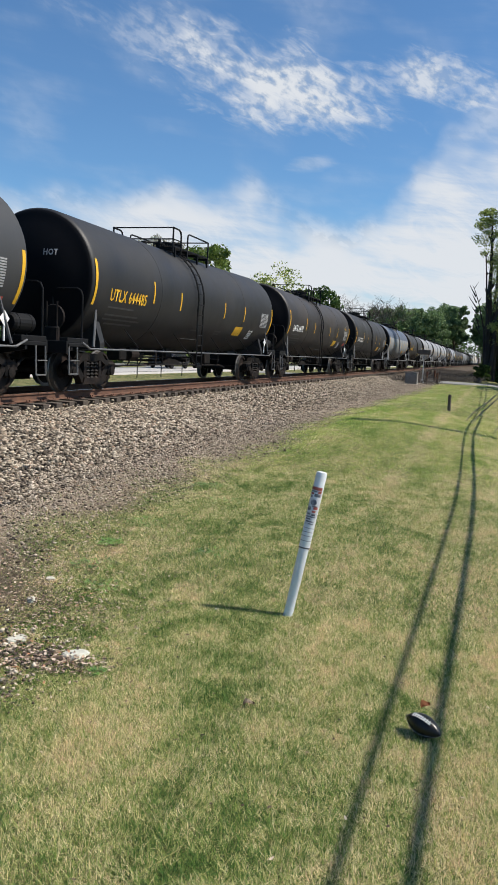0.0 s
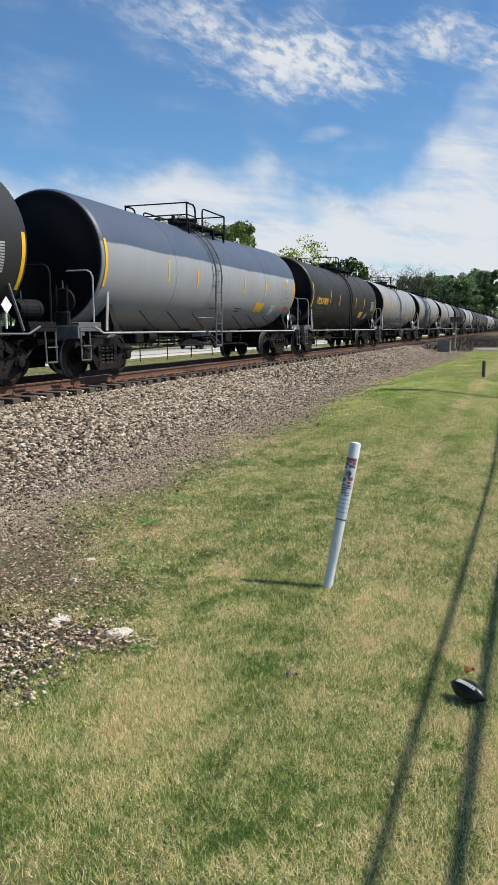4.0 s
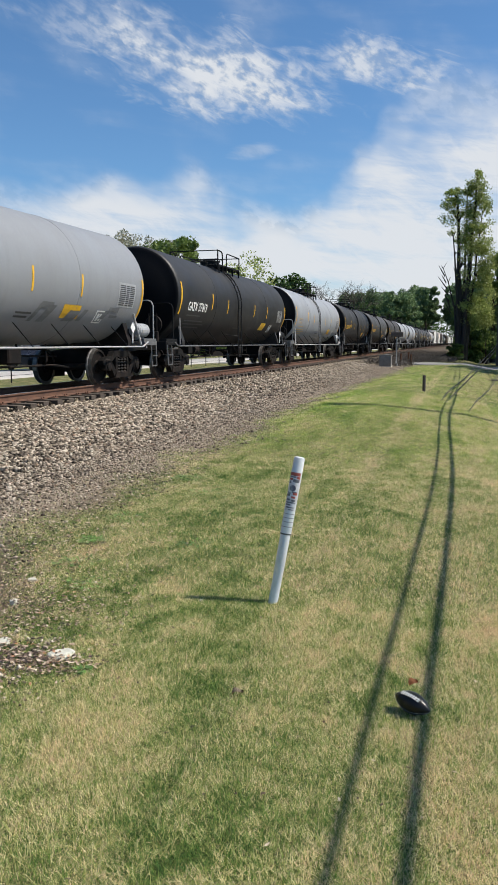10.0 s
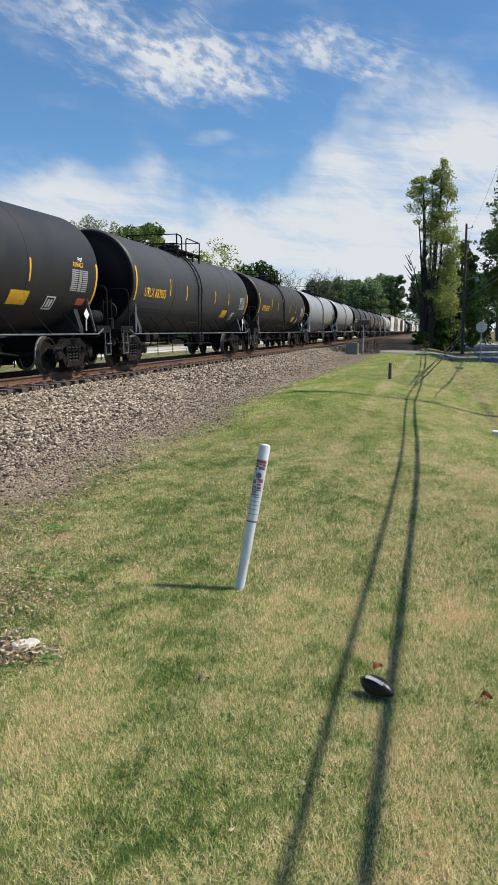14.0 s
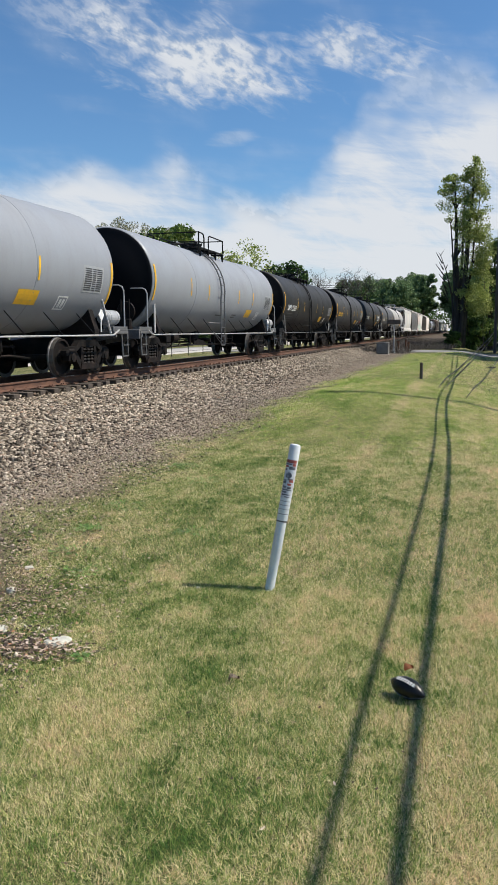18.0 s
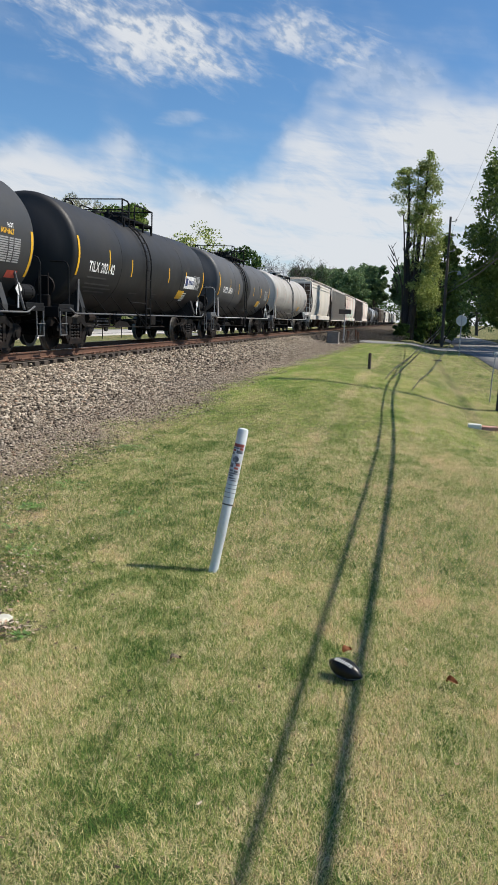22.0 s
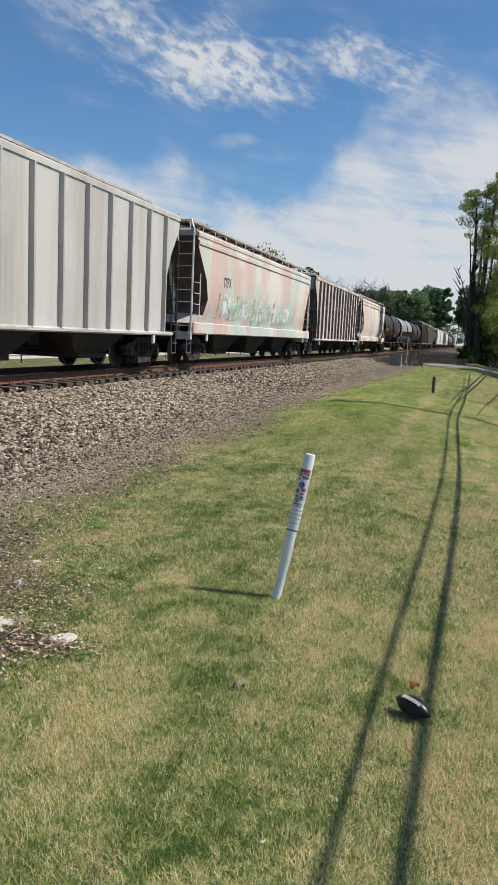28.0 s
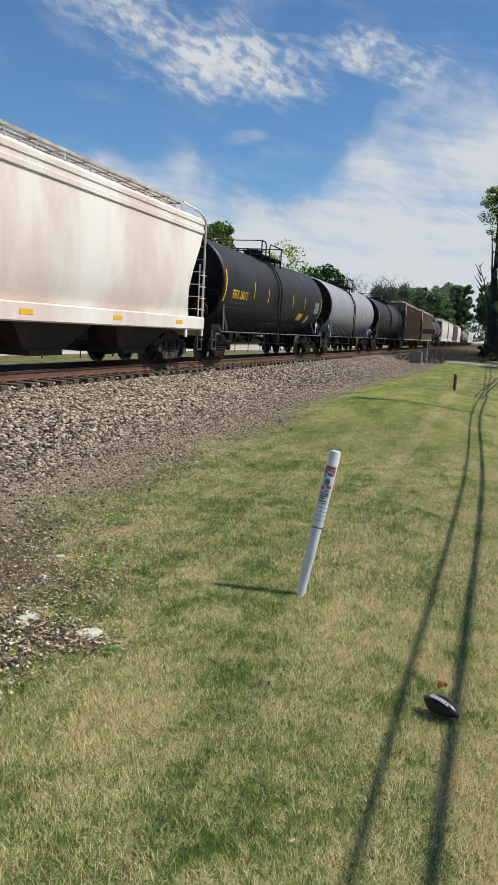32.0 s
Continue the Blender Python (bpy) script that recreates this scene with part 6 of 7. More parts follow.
WIRE = surface("black_wire", (0.012, 0.012, 0.012), 0.6, 0, 0.2, 8, 50, 0.0)


def loose_wire(points, label):
    bm = bmesh.new()
    tube(bm, [(x, y, land(x, y) + z) for x, y, z in points], [0.011 + 0.0004 * (y - 18) for x, y, z in points], 6)
    ob = new("guy_wire", finish("guy_wire", bm, WIRE))
    tagged(ob, label, "wire", "slack wires on the lawn")


loose_wire([(-0.58, 20.3, -0.02), (-0.53, 20.9, 0.03), (-0.42, 24.0, 0.1), (-0.07, 30.0, 0.19), (0.57, 42.0, 0.46), (1.97, 60.0, 1.35), (2.5, 66.9, 1.75)], "slack black wire rising from an anchor in the lawn")
loose_wire([(-0.36, 20.8, -0.02), (-0.32, 21.6, 0.06), (-0.05, 27.0, 0.15), (0.54, 38.0, 0.32), (1.69, 56.0, 0.95), (2.4, 66.9, 1.3)], "slack black wire rising from an anchor in the lawn")
loose_wire([(0.12, 18.4, -0.02), (0.17, 18.7, 0.06), (0.36, 21.0, 0.15), (0.78, 26.0, 0.25), (1.29, 33.0, 0.48), (2.5, 50.0, 0.7), (3.0, 57.0, 0.9)], "slack black wire with a curved end on the lawn")


def ground_bar():
    bm = bmesh.new()
    box(bm, -0.3, 0.3, -0.05, 0.05, -0.02, 0.07, 0.01)
    ob = new("timber_bar", finish("timber_bar", bm, WOOD))
    ob.matrix_world = pose(1.42, 40.5, land(1.42, 40.5), 0, 0, 40)
    tagged(ob, "short dark timber bar lying in the grass", "timber")


ground_bar()


# ---- pole line ----
def utility_pole(x, y, top, lean, lamp=False, arms=True):
    p = thing("utility_pole", "dark weathered timber utility pole carrying wires", "utility pole", "poles along the road", place=(x, y, land(x, y)))
    bm = bmesh.new()
    tube(bm, [(0, 0, -0.5), (lean * 0.5, 0, top * 0.5), (lean, 0, top)], [0.14, 0.115, 0.085], 12)
    part("pole", bm, POLE_WOOD, p)
    if arms:
        for z in (top - 0.35, top - 1.55, top - 2.75):
            bm = bmesh.new()
            xx = lean * z / top
            tube(bm, [(xx, 0, z - 0.05), (xx + 0.45, 0, z + 0.02)], 0.035, 6)
            lathe(bm, [(z, 0.04), (z + 0.05, 0.08), (z + 0.1, 0.05), (z + 0.15, 0.08), (z + 0.2, 0.03)], "z", 10, (xx + 0.47, 0, 0))
            part("insulator_bracket", bm, GREY_RAILING, p)
        bm = bmesh.new()
        z = top - 4.0
        lathe(bm, [(z - 0.5, 0.18), (z - 0.45, 0.22), (z + 0.35, 0.22), (z + 0.42, 0.15), (z + 0.45, 0.05)], "z", 16, (lean * z / top - 0.42, 0, 0))
        if not lamp:
            part("transformer", bm, GREY_RAILING, p)
    if lamp:
        bm = bmesh.new()
        z = top - 4.6
        xx = lean * z / top
        tube(bm, [(xx, 0, z), (xx + 0.5, 0, z + 0.25), (xx + 0.95, 0, z + 0.25)], 0.03, 6)
        part("lamp_arm", bm, GREY_RAILING, p)
        bm = bmesh.new()
        lathe(bm, [(z - 0.06, 0.16), (z + 0.05, 0.18), (z + 0.2, 0.10), (z + 0.28, 0.05)], "z", 14, (xx + 1.0, 0, 0))
        part("lamp_head", bm, GREY_RAILING, p)
    return p


POLES = [(2.25, -28.0, 10.2, 0.0), (2.17, 18.2, 10.4, 0.08), (2.62, 67.0, 10.6, -0.05), (2.7, 116.0, 10.6, 0.1)]
for k, (x, y, h, lean) in enumerate(POLES):
    utility_pole(x, y, h, lean, lamp=k == 2)


def span_wire(z0, z1, off, sag, r, label, name="overhead_wire"):
    bm = bmesh.new()
    pts = []
    for (xa, ya, ha, la), (xb, yb, hb, lb) in zip(POLES, POLES[1:]):
        za, zb = land(xa, ya) + (ha + z0 if z0 < 0 else z0), land(xb, yb) + (hb + z1 if z1 < 0 else z1)
        la, lb = la * (za / ha), lb * (zb / hb)
        for k in range(13):
            t = k / 12
            if pts and k == 0:
                continue
            pts.append((xa + la + off + (xb + lb - xa - la) * t, ya + (yb - ya) * t, za + (zb - za) * t - 4 * sag * t * (1 - t)))
    tube(bm, pts, r, 6)
    ob = new(name, finish(name, bm, WIRE))
    return tagged(ob, label, "cable", "wires on the pole line")


def hung_cable(x, r, hang, label):
    """A heavy cable along the pole line: height by distance."""
    bm = bmesh.new()
    ys = [p[0] for p in hang]
    pts = []
    for k in range(60):
        y = -28 + 95 * k / 59
        pts.append((x + 0.35 * smooth01(18, 67, y), y, float(np.interp(y, ys, [p[1] for p in hang]))))
    flat = [pts[0]] + [(b[0], b[1], 0.25 * a[2] + 0.5 * b[2] + 0.25 * c[2]) for a, b, c in zip(pts, pts[1:], pts[2:])] + [pts[-1]]
    tube(bm, flat, r, 6)
    ob = new("overhead_cable", finish("overhead_cable", bm, WIRE))
    tagged(ob, label, "cable", "wires on the pole line")


hung_cable(2.35, 0.018, [(-28, 4.1), (-10, 3.68), (0, 3.62), (4, 3.60), (6.1, 3.55), (10, 3.52), (12.8, 3.58), (16.9, 3.80), (19, 3.84), (21, 3.79), (27.6, 3.64), (44.4, 4.05), (67, 4.4)], "thick black telephone cable strung between the poles")
hung_cable(2.41, 0.025, [(-28, 3.9), (-10, 3.46), (0, 3.39), (4, 3.375), (6.1, 3.32), (10, 3.33), (12.9, 3.40), (17, 3.63), (19, 3.66), (21.3, 3.57), (32.2, 3.58), (50, 3.9), (67, 4.1)], "thick black telephone cable strung between the poles")
span_wire(6.1, 6.6, 0.15, 0.3, 0.006, "thin power wire strung between the poles")
span_wire(4.75, 5.0, 0.12, 0.3, 0.005, "thin power wire strung between the poles")
span_wire(-0.2, -0.2, 0.47, 0.6, 0.006, "thin power wire strung between the poles")


# ---- crossing ----
def stop_sign():
    s = thing("stop_sign", "grey back of a stop sign on a metal post", "road sign", place=(2.9, 47.5, land(2.9, 47.5)))
    bm = bmesh.new()
    box(bm, -0.03, 0.03, -0.02, 0.02, -0.2, 2.45, 0.005)
    part("post", bm, GREY_RAILING, s)
    bm = bmesh.new()
    prism(bm, [(0.33 * math.cos(radians(22.5 + 45 * k)), 2.12 + 0.33 * math.sin(radians(22.5 + 45 * k))) for k in range(8)], 0.022, 0.03)
    part("plate", bm, surface("sign_back", (0.5, 0.5, 0.5), 0.45, 0.5, 0.1, 4, 40, 0.0), s)


stop_sign()


CABINET = surface("weathered_cabinet_steel", (0.17, 0.165, 0.155), 0.6, 0.0, 0.25, 3, 40, 0.1, stain=(0.10, 0.08, 0.06))


def signal_cabinet():
    c = thing("signal_cabinet", "grey metal railway signal cabinet beside the track", "signal cabinet", place=(-4.92, 50.3, land(-4.92, 50.3)))
    bm = bmesh.new()
    box(bm, -0.38, 0.38, -0.35, 0.35, 0.05, 0.72, 0.02)
    part("case", bm, CABINET, c)
    bm = bmesh.new()
    prism(bm, [(-0.42, 0.72), (0.42, 0.72), (0.42, 0.76), (0.0, 0.80), (-0.42, 0.76)], -0.38, 0.38)
    part("roof", bm, CABINET, c)
    bm = bmesh.new()
    box(bm, -0.32, 0.32, -0.365, -0.352, 0.1, 0.68, 0.004)
    part("door", bm, CABINET, c)
    bm = bmesh.new()
    box(bm, -0.4, 0.4, -0.35, 0.35, -0.1, 0.05)
    part("plinth", bm, CONCRETE, c)


signal_cabinet()


RUSTY_PLATE = surface("rusty_plate", (0.10, 0.075, 0.06), 0.8, 0, 0.3, 3, 40, 0.2)


def crossing_signal():
    s = thing("crossing_signal", "rusty dark level-crossing signal plate on a slim mast", "railway signal", place=(-4.5, 53.5, land(-4.5, 53.5)))
    bm = bmesh.new()
    lathe(bm, [(-0.1, 0.10), (0.2, 0.10), (0.25, 0.04), (2.3, 0.035), (2.32, 0.02)], "z", 12)
    part("mast", bm, GREY_RAILING, s)
    bm = bmesh.new()
    box(bm, -0.42, 0.42, -0.05, 0.05, 1.95, 2.27, 0.015)
    part("sign_plate", bm, RUSTY_PLATE, s)
    for x in (-0.2, 0.2):
        bm = bmesh.new()
        lathe(bm, [(0.05, 0.10), (0.12, 0.09), (0.13, 0.02)], "y", 14, (x, 0, 2.11))
        part("lamp_head", bm, BLACK_STEEL, s)


crossing_signal()


def rail_post(x, y, h):
    bm = bmesh.new()
    tube(bm, [(0, 0, -0.1), (0, 0, h)], 0.06, 8)
    box(bm, -0.08, 0.08, -0.03, 0.03, h - 0.15, h, 0.01)
    ob = new("rusty_post", finish("rusty_post", bm, RAIL_RUST))
    ob.location = (x, y, land(x, y))
    tagged(ob, "short rusty steel post near the crossing", "post", "posts near the crossing")


for x, y, h in ((-4.0, 58.0, 0.9), (-3.75, 57.0, 0.75), (-4.35, 55.5, 0.8)):
    rail_post(x, y, h)


# ---- trees ----
def foliage(name, dark, light):
    m, nt, b = nodes_of(name)
    g = nt.nodes.new("ShaderNodeNewGeometry")
    n = noise_node(nt, 0.5, 4, 0.6)
    col = mix(nt, "MIX", g.outputs["Random Per Island"], dark, light)
    col = mix(nt, "MULTIPLY", 1.0, col, ramp(nt, n.outputs[0], [(0.3, 0.75), (0.7, 1.25)]).outputs[0])
    link(nt, col, b.inputs["Base Color"])
    b.inputs["Roughness"].default_value = 0.6
    b.inputs["Specular IOR Level"].default_value = 0.3
    tr = nt.nodes.new("ShaderNodeBsdfTranslucent")
    link(nt, col, tr.inputs[0])
    ms = nt.nodes.new("ShaderNodeMixShader")
    ms.inputs[0].default_value = 0.3
    link(nt, b.outputs[0], ms.inputs[1])
    link(nt, tr.outputs[0], ms.inputs[2])
    link(nt, ms.outputs[0], nt.nodes["Material Output"].inputs[0])
    return m


LEAF_MID = foliage("leaf_mid_green", (0.085, 0.135, 0.03), (0.205, 0.27, 0.065))
LEAF_DARK = foliage("leaf_dark_green", (0.045, 0.085, 0.024), (0.10, 0.165, 0.04))
# Haze put into the leaf colour: paler and bluer for distant woods.
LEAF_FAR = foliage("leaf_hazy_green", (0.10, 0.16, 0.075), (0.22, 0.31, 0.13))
LEAF_SPRING = foliage("leaf_spring_green", (0.18, 0.235, 0.055), (0.47, 0.51, 0.165))
LEAF_BUD = foliage("leaf_bud", (0.25, 0.25, 0.17), (0.42, 0.41, 0.29))
BARK = surface("bark", (0.085, 0.072, 0.06), 0.95, 0, 0.35, 3, 25, 0.7, 0.03, stretch=(3, 3, 0.6))
DARK_BARK = surface("dark_bark", (0.045, 0.037, 0.03), 0.95, 0, 0.35, 3, 25, 0.7, 0.03, stretch=(3, 3, 0.6))


def leaf_cloud(clumps, per, size, seed, hollow=0.35):
    """Many small leaves round clump centres: clumps of (x, y, z, radius)."""
    rg = np.random.RandomState(seed)
    c = np.array(clumps)
    n = len(c) * per
    pick = np.repeat(np.arange(len(c)), per)
    d = rg.normal(0, 1, (n, 3))
    d /= np.linalg.norm(d, axis=1, keepdims=True)
    r = c[pick, 3] * rg.uniform(hollow, 1.0, n) ** 0.6
    p = c[pick, :3] + d * r[:, None] * [1, 1, 0.8]
    u = rg.normal(0, 1, (n, 3))
    u /= np.linalg.norm(u, axis=1, keepdims=True)
    w = np.cross(u, rg.normal(0, 1, (n, 3)))
    w /= np.linalg.norm(w, axis=1, keepdims=True) + 1e-9
    s = size * rg.uniform(0.6, 1.4, n)[:, None]
    v = np.stack([p - u * s, p + w * s * 0.55, p + u * s, p - w * s * 0.55], 1)
    return v.reshape(-1, 3), np.arange(n * 4).reshape(-1, 4)


def limbs(bm, base, height, spread, radius, n, rng, low=0.35):
    """A trunk with limbs; returns the limbs' tips."""
    tips = []
    pts = [Vector(base)]
    for k in range(1, 6):
        pts.append(Vector(base) + Vector((rng.uniform(-0.05, 0.05) * height * 0.3, rng.uniform(-0.05, 0.05) * height * 0.3, height * 0.85 * k / 5)))
    tube(bm, pts, [radius * (1 - 0.17 * k) for k in range(6)], 8)
    for k in range(n):
        f = low + (0.95 - low) * k / n
        j = min(int(f * 5), 4)
        start = pts[j].lerp(pts[j + 1], f * 5 - j)
        a = k * 2.4 + rng.uniform(-0.4, 0.4)
        L = spread * rng.uniform(0.6, 1.0) * (1.15 - 0.6 * f)
        mid = start + Vector((math.cos(a) * L * 0.5, math.sin(a) * L * 0.5, L * rng.uniform(0.25, 0.5)))
        end = start + Vector((math.cos(a) * L, math.sin(a) * L, L * rng.uniform(0.5, 1.0)))
        tube(bm, [start, mid, end], [radius * 0.35, radius * 0.22, radius * 0.08], 5)
        tips += [mid, end]
        for q in range(2):
            b = a + rng.uniform(-0.9, 0.9)
            e2 = mid + Vector((math.cos(b) * L * 0.45, math.sin(b) * L * 0.45, L * rng.uniform(0.2, 0.7)))
            tube(bm, [mid, e2], [radius * 0.18, radius * 0.05], 4)
            tips.append(e2)
    tips.append(pts[-1])
    return tips


def broad_tree(x, y, height, spread, leaf, label, seed, per=70, size=0.26, clumps=60, low=0.3, bark=None):
    t = thing("tree", label, "tree", "trees round the crossing", place=(x, y, land(x, y)))
    rng = random.Random(seed)
    bm = bmesh.new()
    tips = limbs(bm, (0, 0, -0.3), height, spread, height * 0.022 + 0.05, 12, rng, low)
    part("trunk", bm, bark or BARK, t)
    cl = [(p.x, p.y, p.z, spread * rng.uniform(0.16, 0.30)) for p in tips]
    while len(cl) < clumps:
        a, f = rng.uniform(0, 6.28), rng.uniform(low, 1.0)
        rr = spread * (0.35 + 0.65 * math.sin(math.pi * min(max((f - low) / (1.02 - low), 0.05), 1)) ** 0.6) * rng.uniform(0.55, 1.0)
        cl.append((rr * math.cos(a), rr * math.sin(a), height * f, spread * rng.uniform(0.12, 0.28)))
    v, f = leaf_cloud(cl, per, size, seed)
    part("crown", from_arrays("crown", v, f, leaf), None, t)
    return t


def bare_tree(x, y, height, seed, label, buds=0, bud_mat=None, wide=1.15, fine=5):
    t = thing("tree", label, "tree", "trees round the crossing", place=(x, y, land(x, y)))
    rng = random.Random(seed)
    bm = bmesh.new()
    ends = []

    def grow(p, d, L, r, depth):
        q = p + d * L
        tube(bm, [p, q], [r, r * 0.7], 5 if depth < 3 else 3)
        if depth >= fine:
            ends.append(q)
            return
        for k in range(2 if depth else 4):
            s = (0.35 + 0.12 * depth if depth else 0.4) * wide
            nd = (d + Vector((rng.uniform(-1, 1), rng.uniform(-1, 1), rng.uniform(-0.3, 0.6))) * s).normalized()
            grow(q, nd, L * rng.uniform(0.62, 0.82), r * 0.66, depth + 1)
        if depth >= 2:
            grow(p.lerp(q, 0.6), (d + Vector((rng.uniform(-1, 1), rng.uniform(-1, 1), 0.3)) * 0.8).normalized(), L * 0.55, r * 0.5, depth + 1)
    grow(Vector((0, 0, -0.3)), Vector((0, 0, 1)), height * 0.34, height * 0.012, 0)
    part("branch_crown", bm, BARK, t)
    if buds:
        v, f = leaf_cloud([(p.x, p.y, p.z, 0.6) for p in ends], buds, 0.10, seed)
        part("bud_crown", from_arrays("bud_crown", v, f, bud_mat or LEAF_BUD), None, t)
    return t


# beyond the railway
broad_tree(-27.6, 70.5, 12.6, 4.0, LEAF_MID, "leafy green tree standing behind the freight train", 11, 90, 0.20, 60, 0.45)
bare_tree(-41.5, 87, 14.8, 12, "thinly budding tree behind the freight train", 90, None, 2.0)
bare_tree(-38.5, 92, 13.8, 13, "thinly budding tree behind the freight train", 90, None, 1.9)
broad_tree(-27.2, 91.5, 11.8, 4.8, LEAF_SPRING, "young spring-green tree behind the freight train", 14, 70, 0.15, 75, 0.4)
broad_tree(-24.8, 107, 11.2, 4.6, LEAF_DARK, "dense dark green tree behind the freight train", 15, 90, 0.24, 70, 0.25)
bare_tree(-24.6, 138, 12.6, 16, "bare grey tree against the sky", 0, None, 1.7, 6)
bare_tree(-21.8, 144, 12.8, 17, "bare grey tree against the sky", 0, None, 1.7, 6)
bare_tree(-19.8, 150, 12.4, 21, "bare grey tree against the sky", 0, None, 1.7, 6)
broad_tree(-20.5, 160, 9.5, 4.5, LEAF_DARK, "dark green tree far behind the train", 18, 70, 0.3, 50, 0.2)
for k, (x, y, h, sp) in enumerate(((-24.0, 290, 20.0, 8.0), (-34.0, 300, 21.5, 9.0), (-45.0, 320, 21.0, 9.0), (-20.5, 335, 24.5, 9.0), (0.5, 305, 24.0, 9.0), (8.0, 312, 23.0, 9.0), (16.0, 300, 22.0, 9.0), (0.0, 350, 27.0, 9.5))):
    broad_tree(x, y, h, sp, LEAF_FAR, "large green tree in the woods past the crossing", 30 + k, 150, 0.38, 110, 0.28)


def bush(x, y, r, h, leaf, seed, label):
    b = thing("bush", label, "bush", "bushes and undergrowth", place=(x, y, land(x, y)))
    rng = random.Random(seed)
    bm = bmesh.new()
    for k in range(7):
        a = k * 0.9
        tube(bm, [(0, 0, -0.1), (math.cos(a) * r * 0.4, math.sin(a) * r * 0.4, h * 0.4), (math.cos(a) * r * 0.8, math.sin(a) * r * 0.8, h * 0.8)], [0.05, 0.035, 0.012], 4)
    part("woody_base", bm, DARK_BARK, b)
    cl = [(rng.uniform(-r, r), rng.uniform(-r, r), rng.uniform(0.1, 0.95) * h, r * rng.uniform(0.2, 0.4)) for k in range(26)]
    v, f = leaf_cloud(cl, 60, 0.16, seed)
    part("leaf_mass", from_arrays("leaf_mass", v, f, leaf), None, b)
    return b


for k in range(16):
    bush(-31.5 - (k % 3) * 1.6, 18 + 6.2 * k + (k % 2) * 2, 1.9, 1.7 + 0.6 * (k % 4), LEAF_DARK if k % 3 else LEAF_MID, 60 + k, "dark green hedge bush beyond the far road")


def ivy_tree(x, y):
    """A tall topped tree, its stems wrapped in climbing leaves, with dead snags on one side."""
    t = thing("ivy_tree", "tall narrow tree wrapped in ivy, with dead snags", "tree", "trees round the crossing", place=(x, y, land(x, y)))
    rng = random.Random(91)
    bm = bmesh.new()
    cl = []
    for sx, sy, top, r, leafy in ((-0.95, 0, 11.0, 0.20, 0), (-0.7, 0.2, 14.3, 0.34, 1), (0.9, -0.1, 15.5, 0.34, 1), (1.5, 0.3, 13.0, 0.16, 1), (-1.75, 0.1, 8.2, 0.13, 0), (0.1, 0.4, 14.6, 0.18, 1), (0.5, -0.3, 9.0, 0.2, 0)):
        pts = [Vector((sx * (0.22 + 0.78 * (k / 7) ** (1.2 if top > 8.5 else 2.4)) + rng.uniform(-0.08, 0.08), sy + rng.uniform(-0.1, 0.1), -0.3 + (top + 0.3) * k / 7)) for k in range(8)]
        tube(bm, pts, [r * (1 - 0.115 * k) for k in range(8)], 7)
        for k in range(3, 8):
            for q in range(3 if leafy else 2):
                a = rng.uniform(0, 6.28)
                L = rng.uniform(0.4, 1.0) * (1.0 if leafy else 0.7)
                e = pts[k] + Vector((math.cos(a) * L * 0.6, math.sin(a) * L * 0.6, L * rng.uniform(0.6, 1.2)))
                tube(bm, [pts[k], e], [r * 0.3, r * 0.06], 5)
                if leafy and k > 4:
                    cl.append((e.x, e.y, e.z, rng.uniform(0.3, 0.55)))
    for k in range(7):
        zz = 4.2 + 0.55 * k
        a = Vector((-1.75 * (0.22 + 0.78 * (zz / 8.2) ** 1.2), 0.1, zz))
        tube(bm, [a, a + Vector((-rng.uniform(0.3, 0.8), rng.uniform(-0.4, 0.4), rng.uniform(0.5, 1.2)))], [0.07, 0.02], 5)
    part("trunk", bm, DARK_BARK, t)
    for k in range(160):
        z = rng.uniform(3.0, 15.7)
        lo = float(np.interp(z, [3, 5, 8, 11, 12.5, 13.8, 14.8, 15.7], [0.3, 0.1, -0.2, -0.9, -1.7, -1.8, 0.0, 0.5]))
        hi = float(np.interp(z, [3, 5, 8, 11, 13.5, 14.8, 15.7], [2.4, 2.5, 2.4, 2.2, 1.9, 1.6, 1.3]))
        cl.append((rng.uniform(lo, hi), rng.uniform(-0.9, 0.9), z, rng.uniform(0.45, 0.9)))
    for k in range(10):
        cl.append((rng.uniform(-1.6, -0.4), rng.uniform(-0.5, 0.5), rng.uniform(13.6, 14.9), rng.uniform(0.25, 0.4)))
    v, f = leaf_cloud(cl, 125, 0.078, 92, 0.0)
    part("ivy_crown", from_arrays("ivy_crown", v, f, LEAF_SPRING), None, t)
    return t


ivy_tree(-0.35, 72.5)
broad_tree(2.6, 79.0, 12.0, 2.2, LEAF_MID, "slim green tree behind the ivy-clad tree", 94, 90, 0.18, 60, 0.25, DARK_BARK)
for k, (x, y, r, h) in enumerate(((0.6, 74.0, 1.6, 3.6), (1.7, 76.5, 1.5, 3.2), (3.2, 81.0, 1.8, 3.4), (4.6, 95, 2.2, 4.0), (2.8, 104, 2.4, 4.4))):
    bush(x, y, r, h, LEAF_DARK if k % 2 else LEAF_MID, 120 + k, "tangled undergrowth at the foot of the trees")
for k, (x, y, h, sp) in enumerate(((13.5, 56.0, 16.5, 5.2), (14.5, 68.0, 17.0, 6.0), (15.5, 94.0, 16.0, 6.5), (14.5, 108.0, 15.0, 6.5))):
    broad_tree(x, y, h, sp, LEAF_DARK if k % 2 else LEAF_MID, "tall dark tree shading the road", 140 + k, 100, 0.22, 130, 0.16, DARK_BARK)
for k, (x, y, h, sp) in enumerate(((-15.5, 318, 23.0, 6.0), (-4.5, 322, 23.5, 6.0))):
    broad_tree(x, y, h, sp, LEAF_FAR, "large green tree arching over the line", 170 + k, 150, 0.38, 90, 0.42)
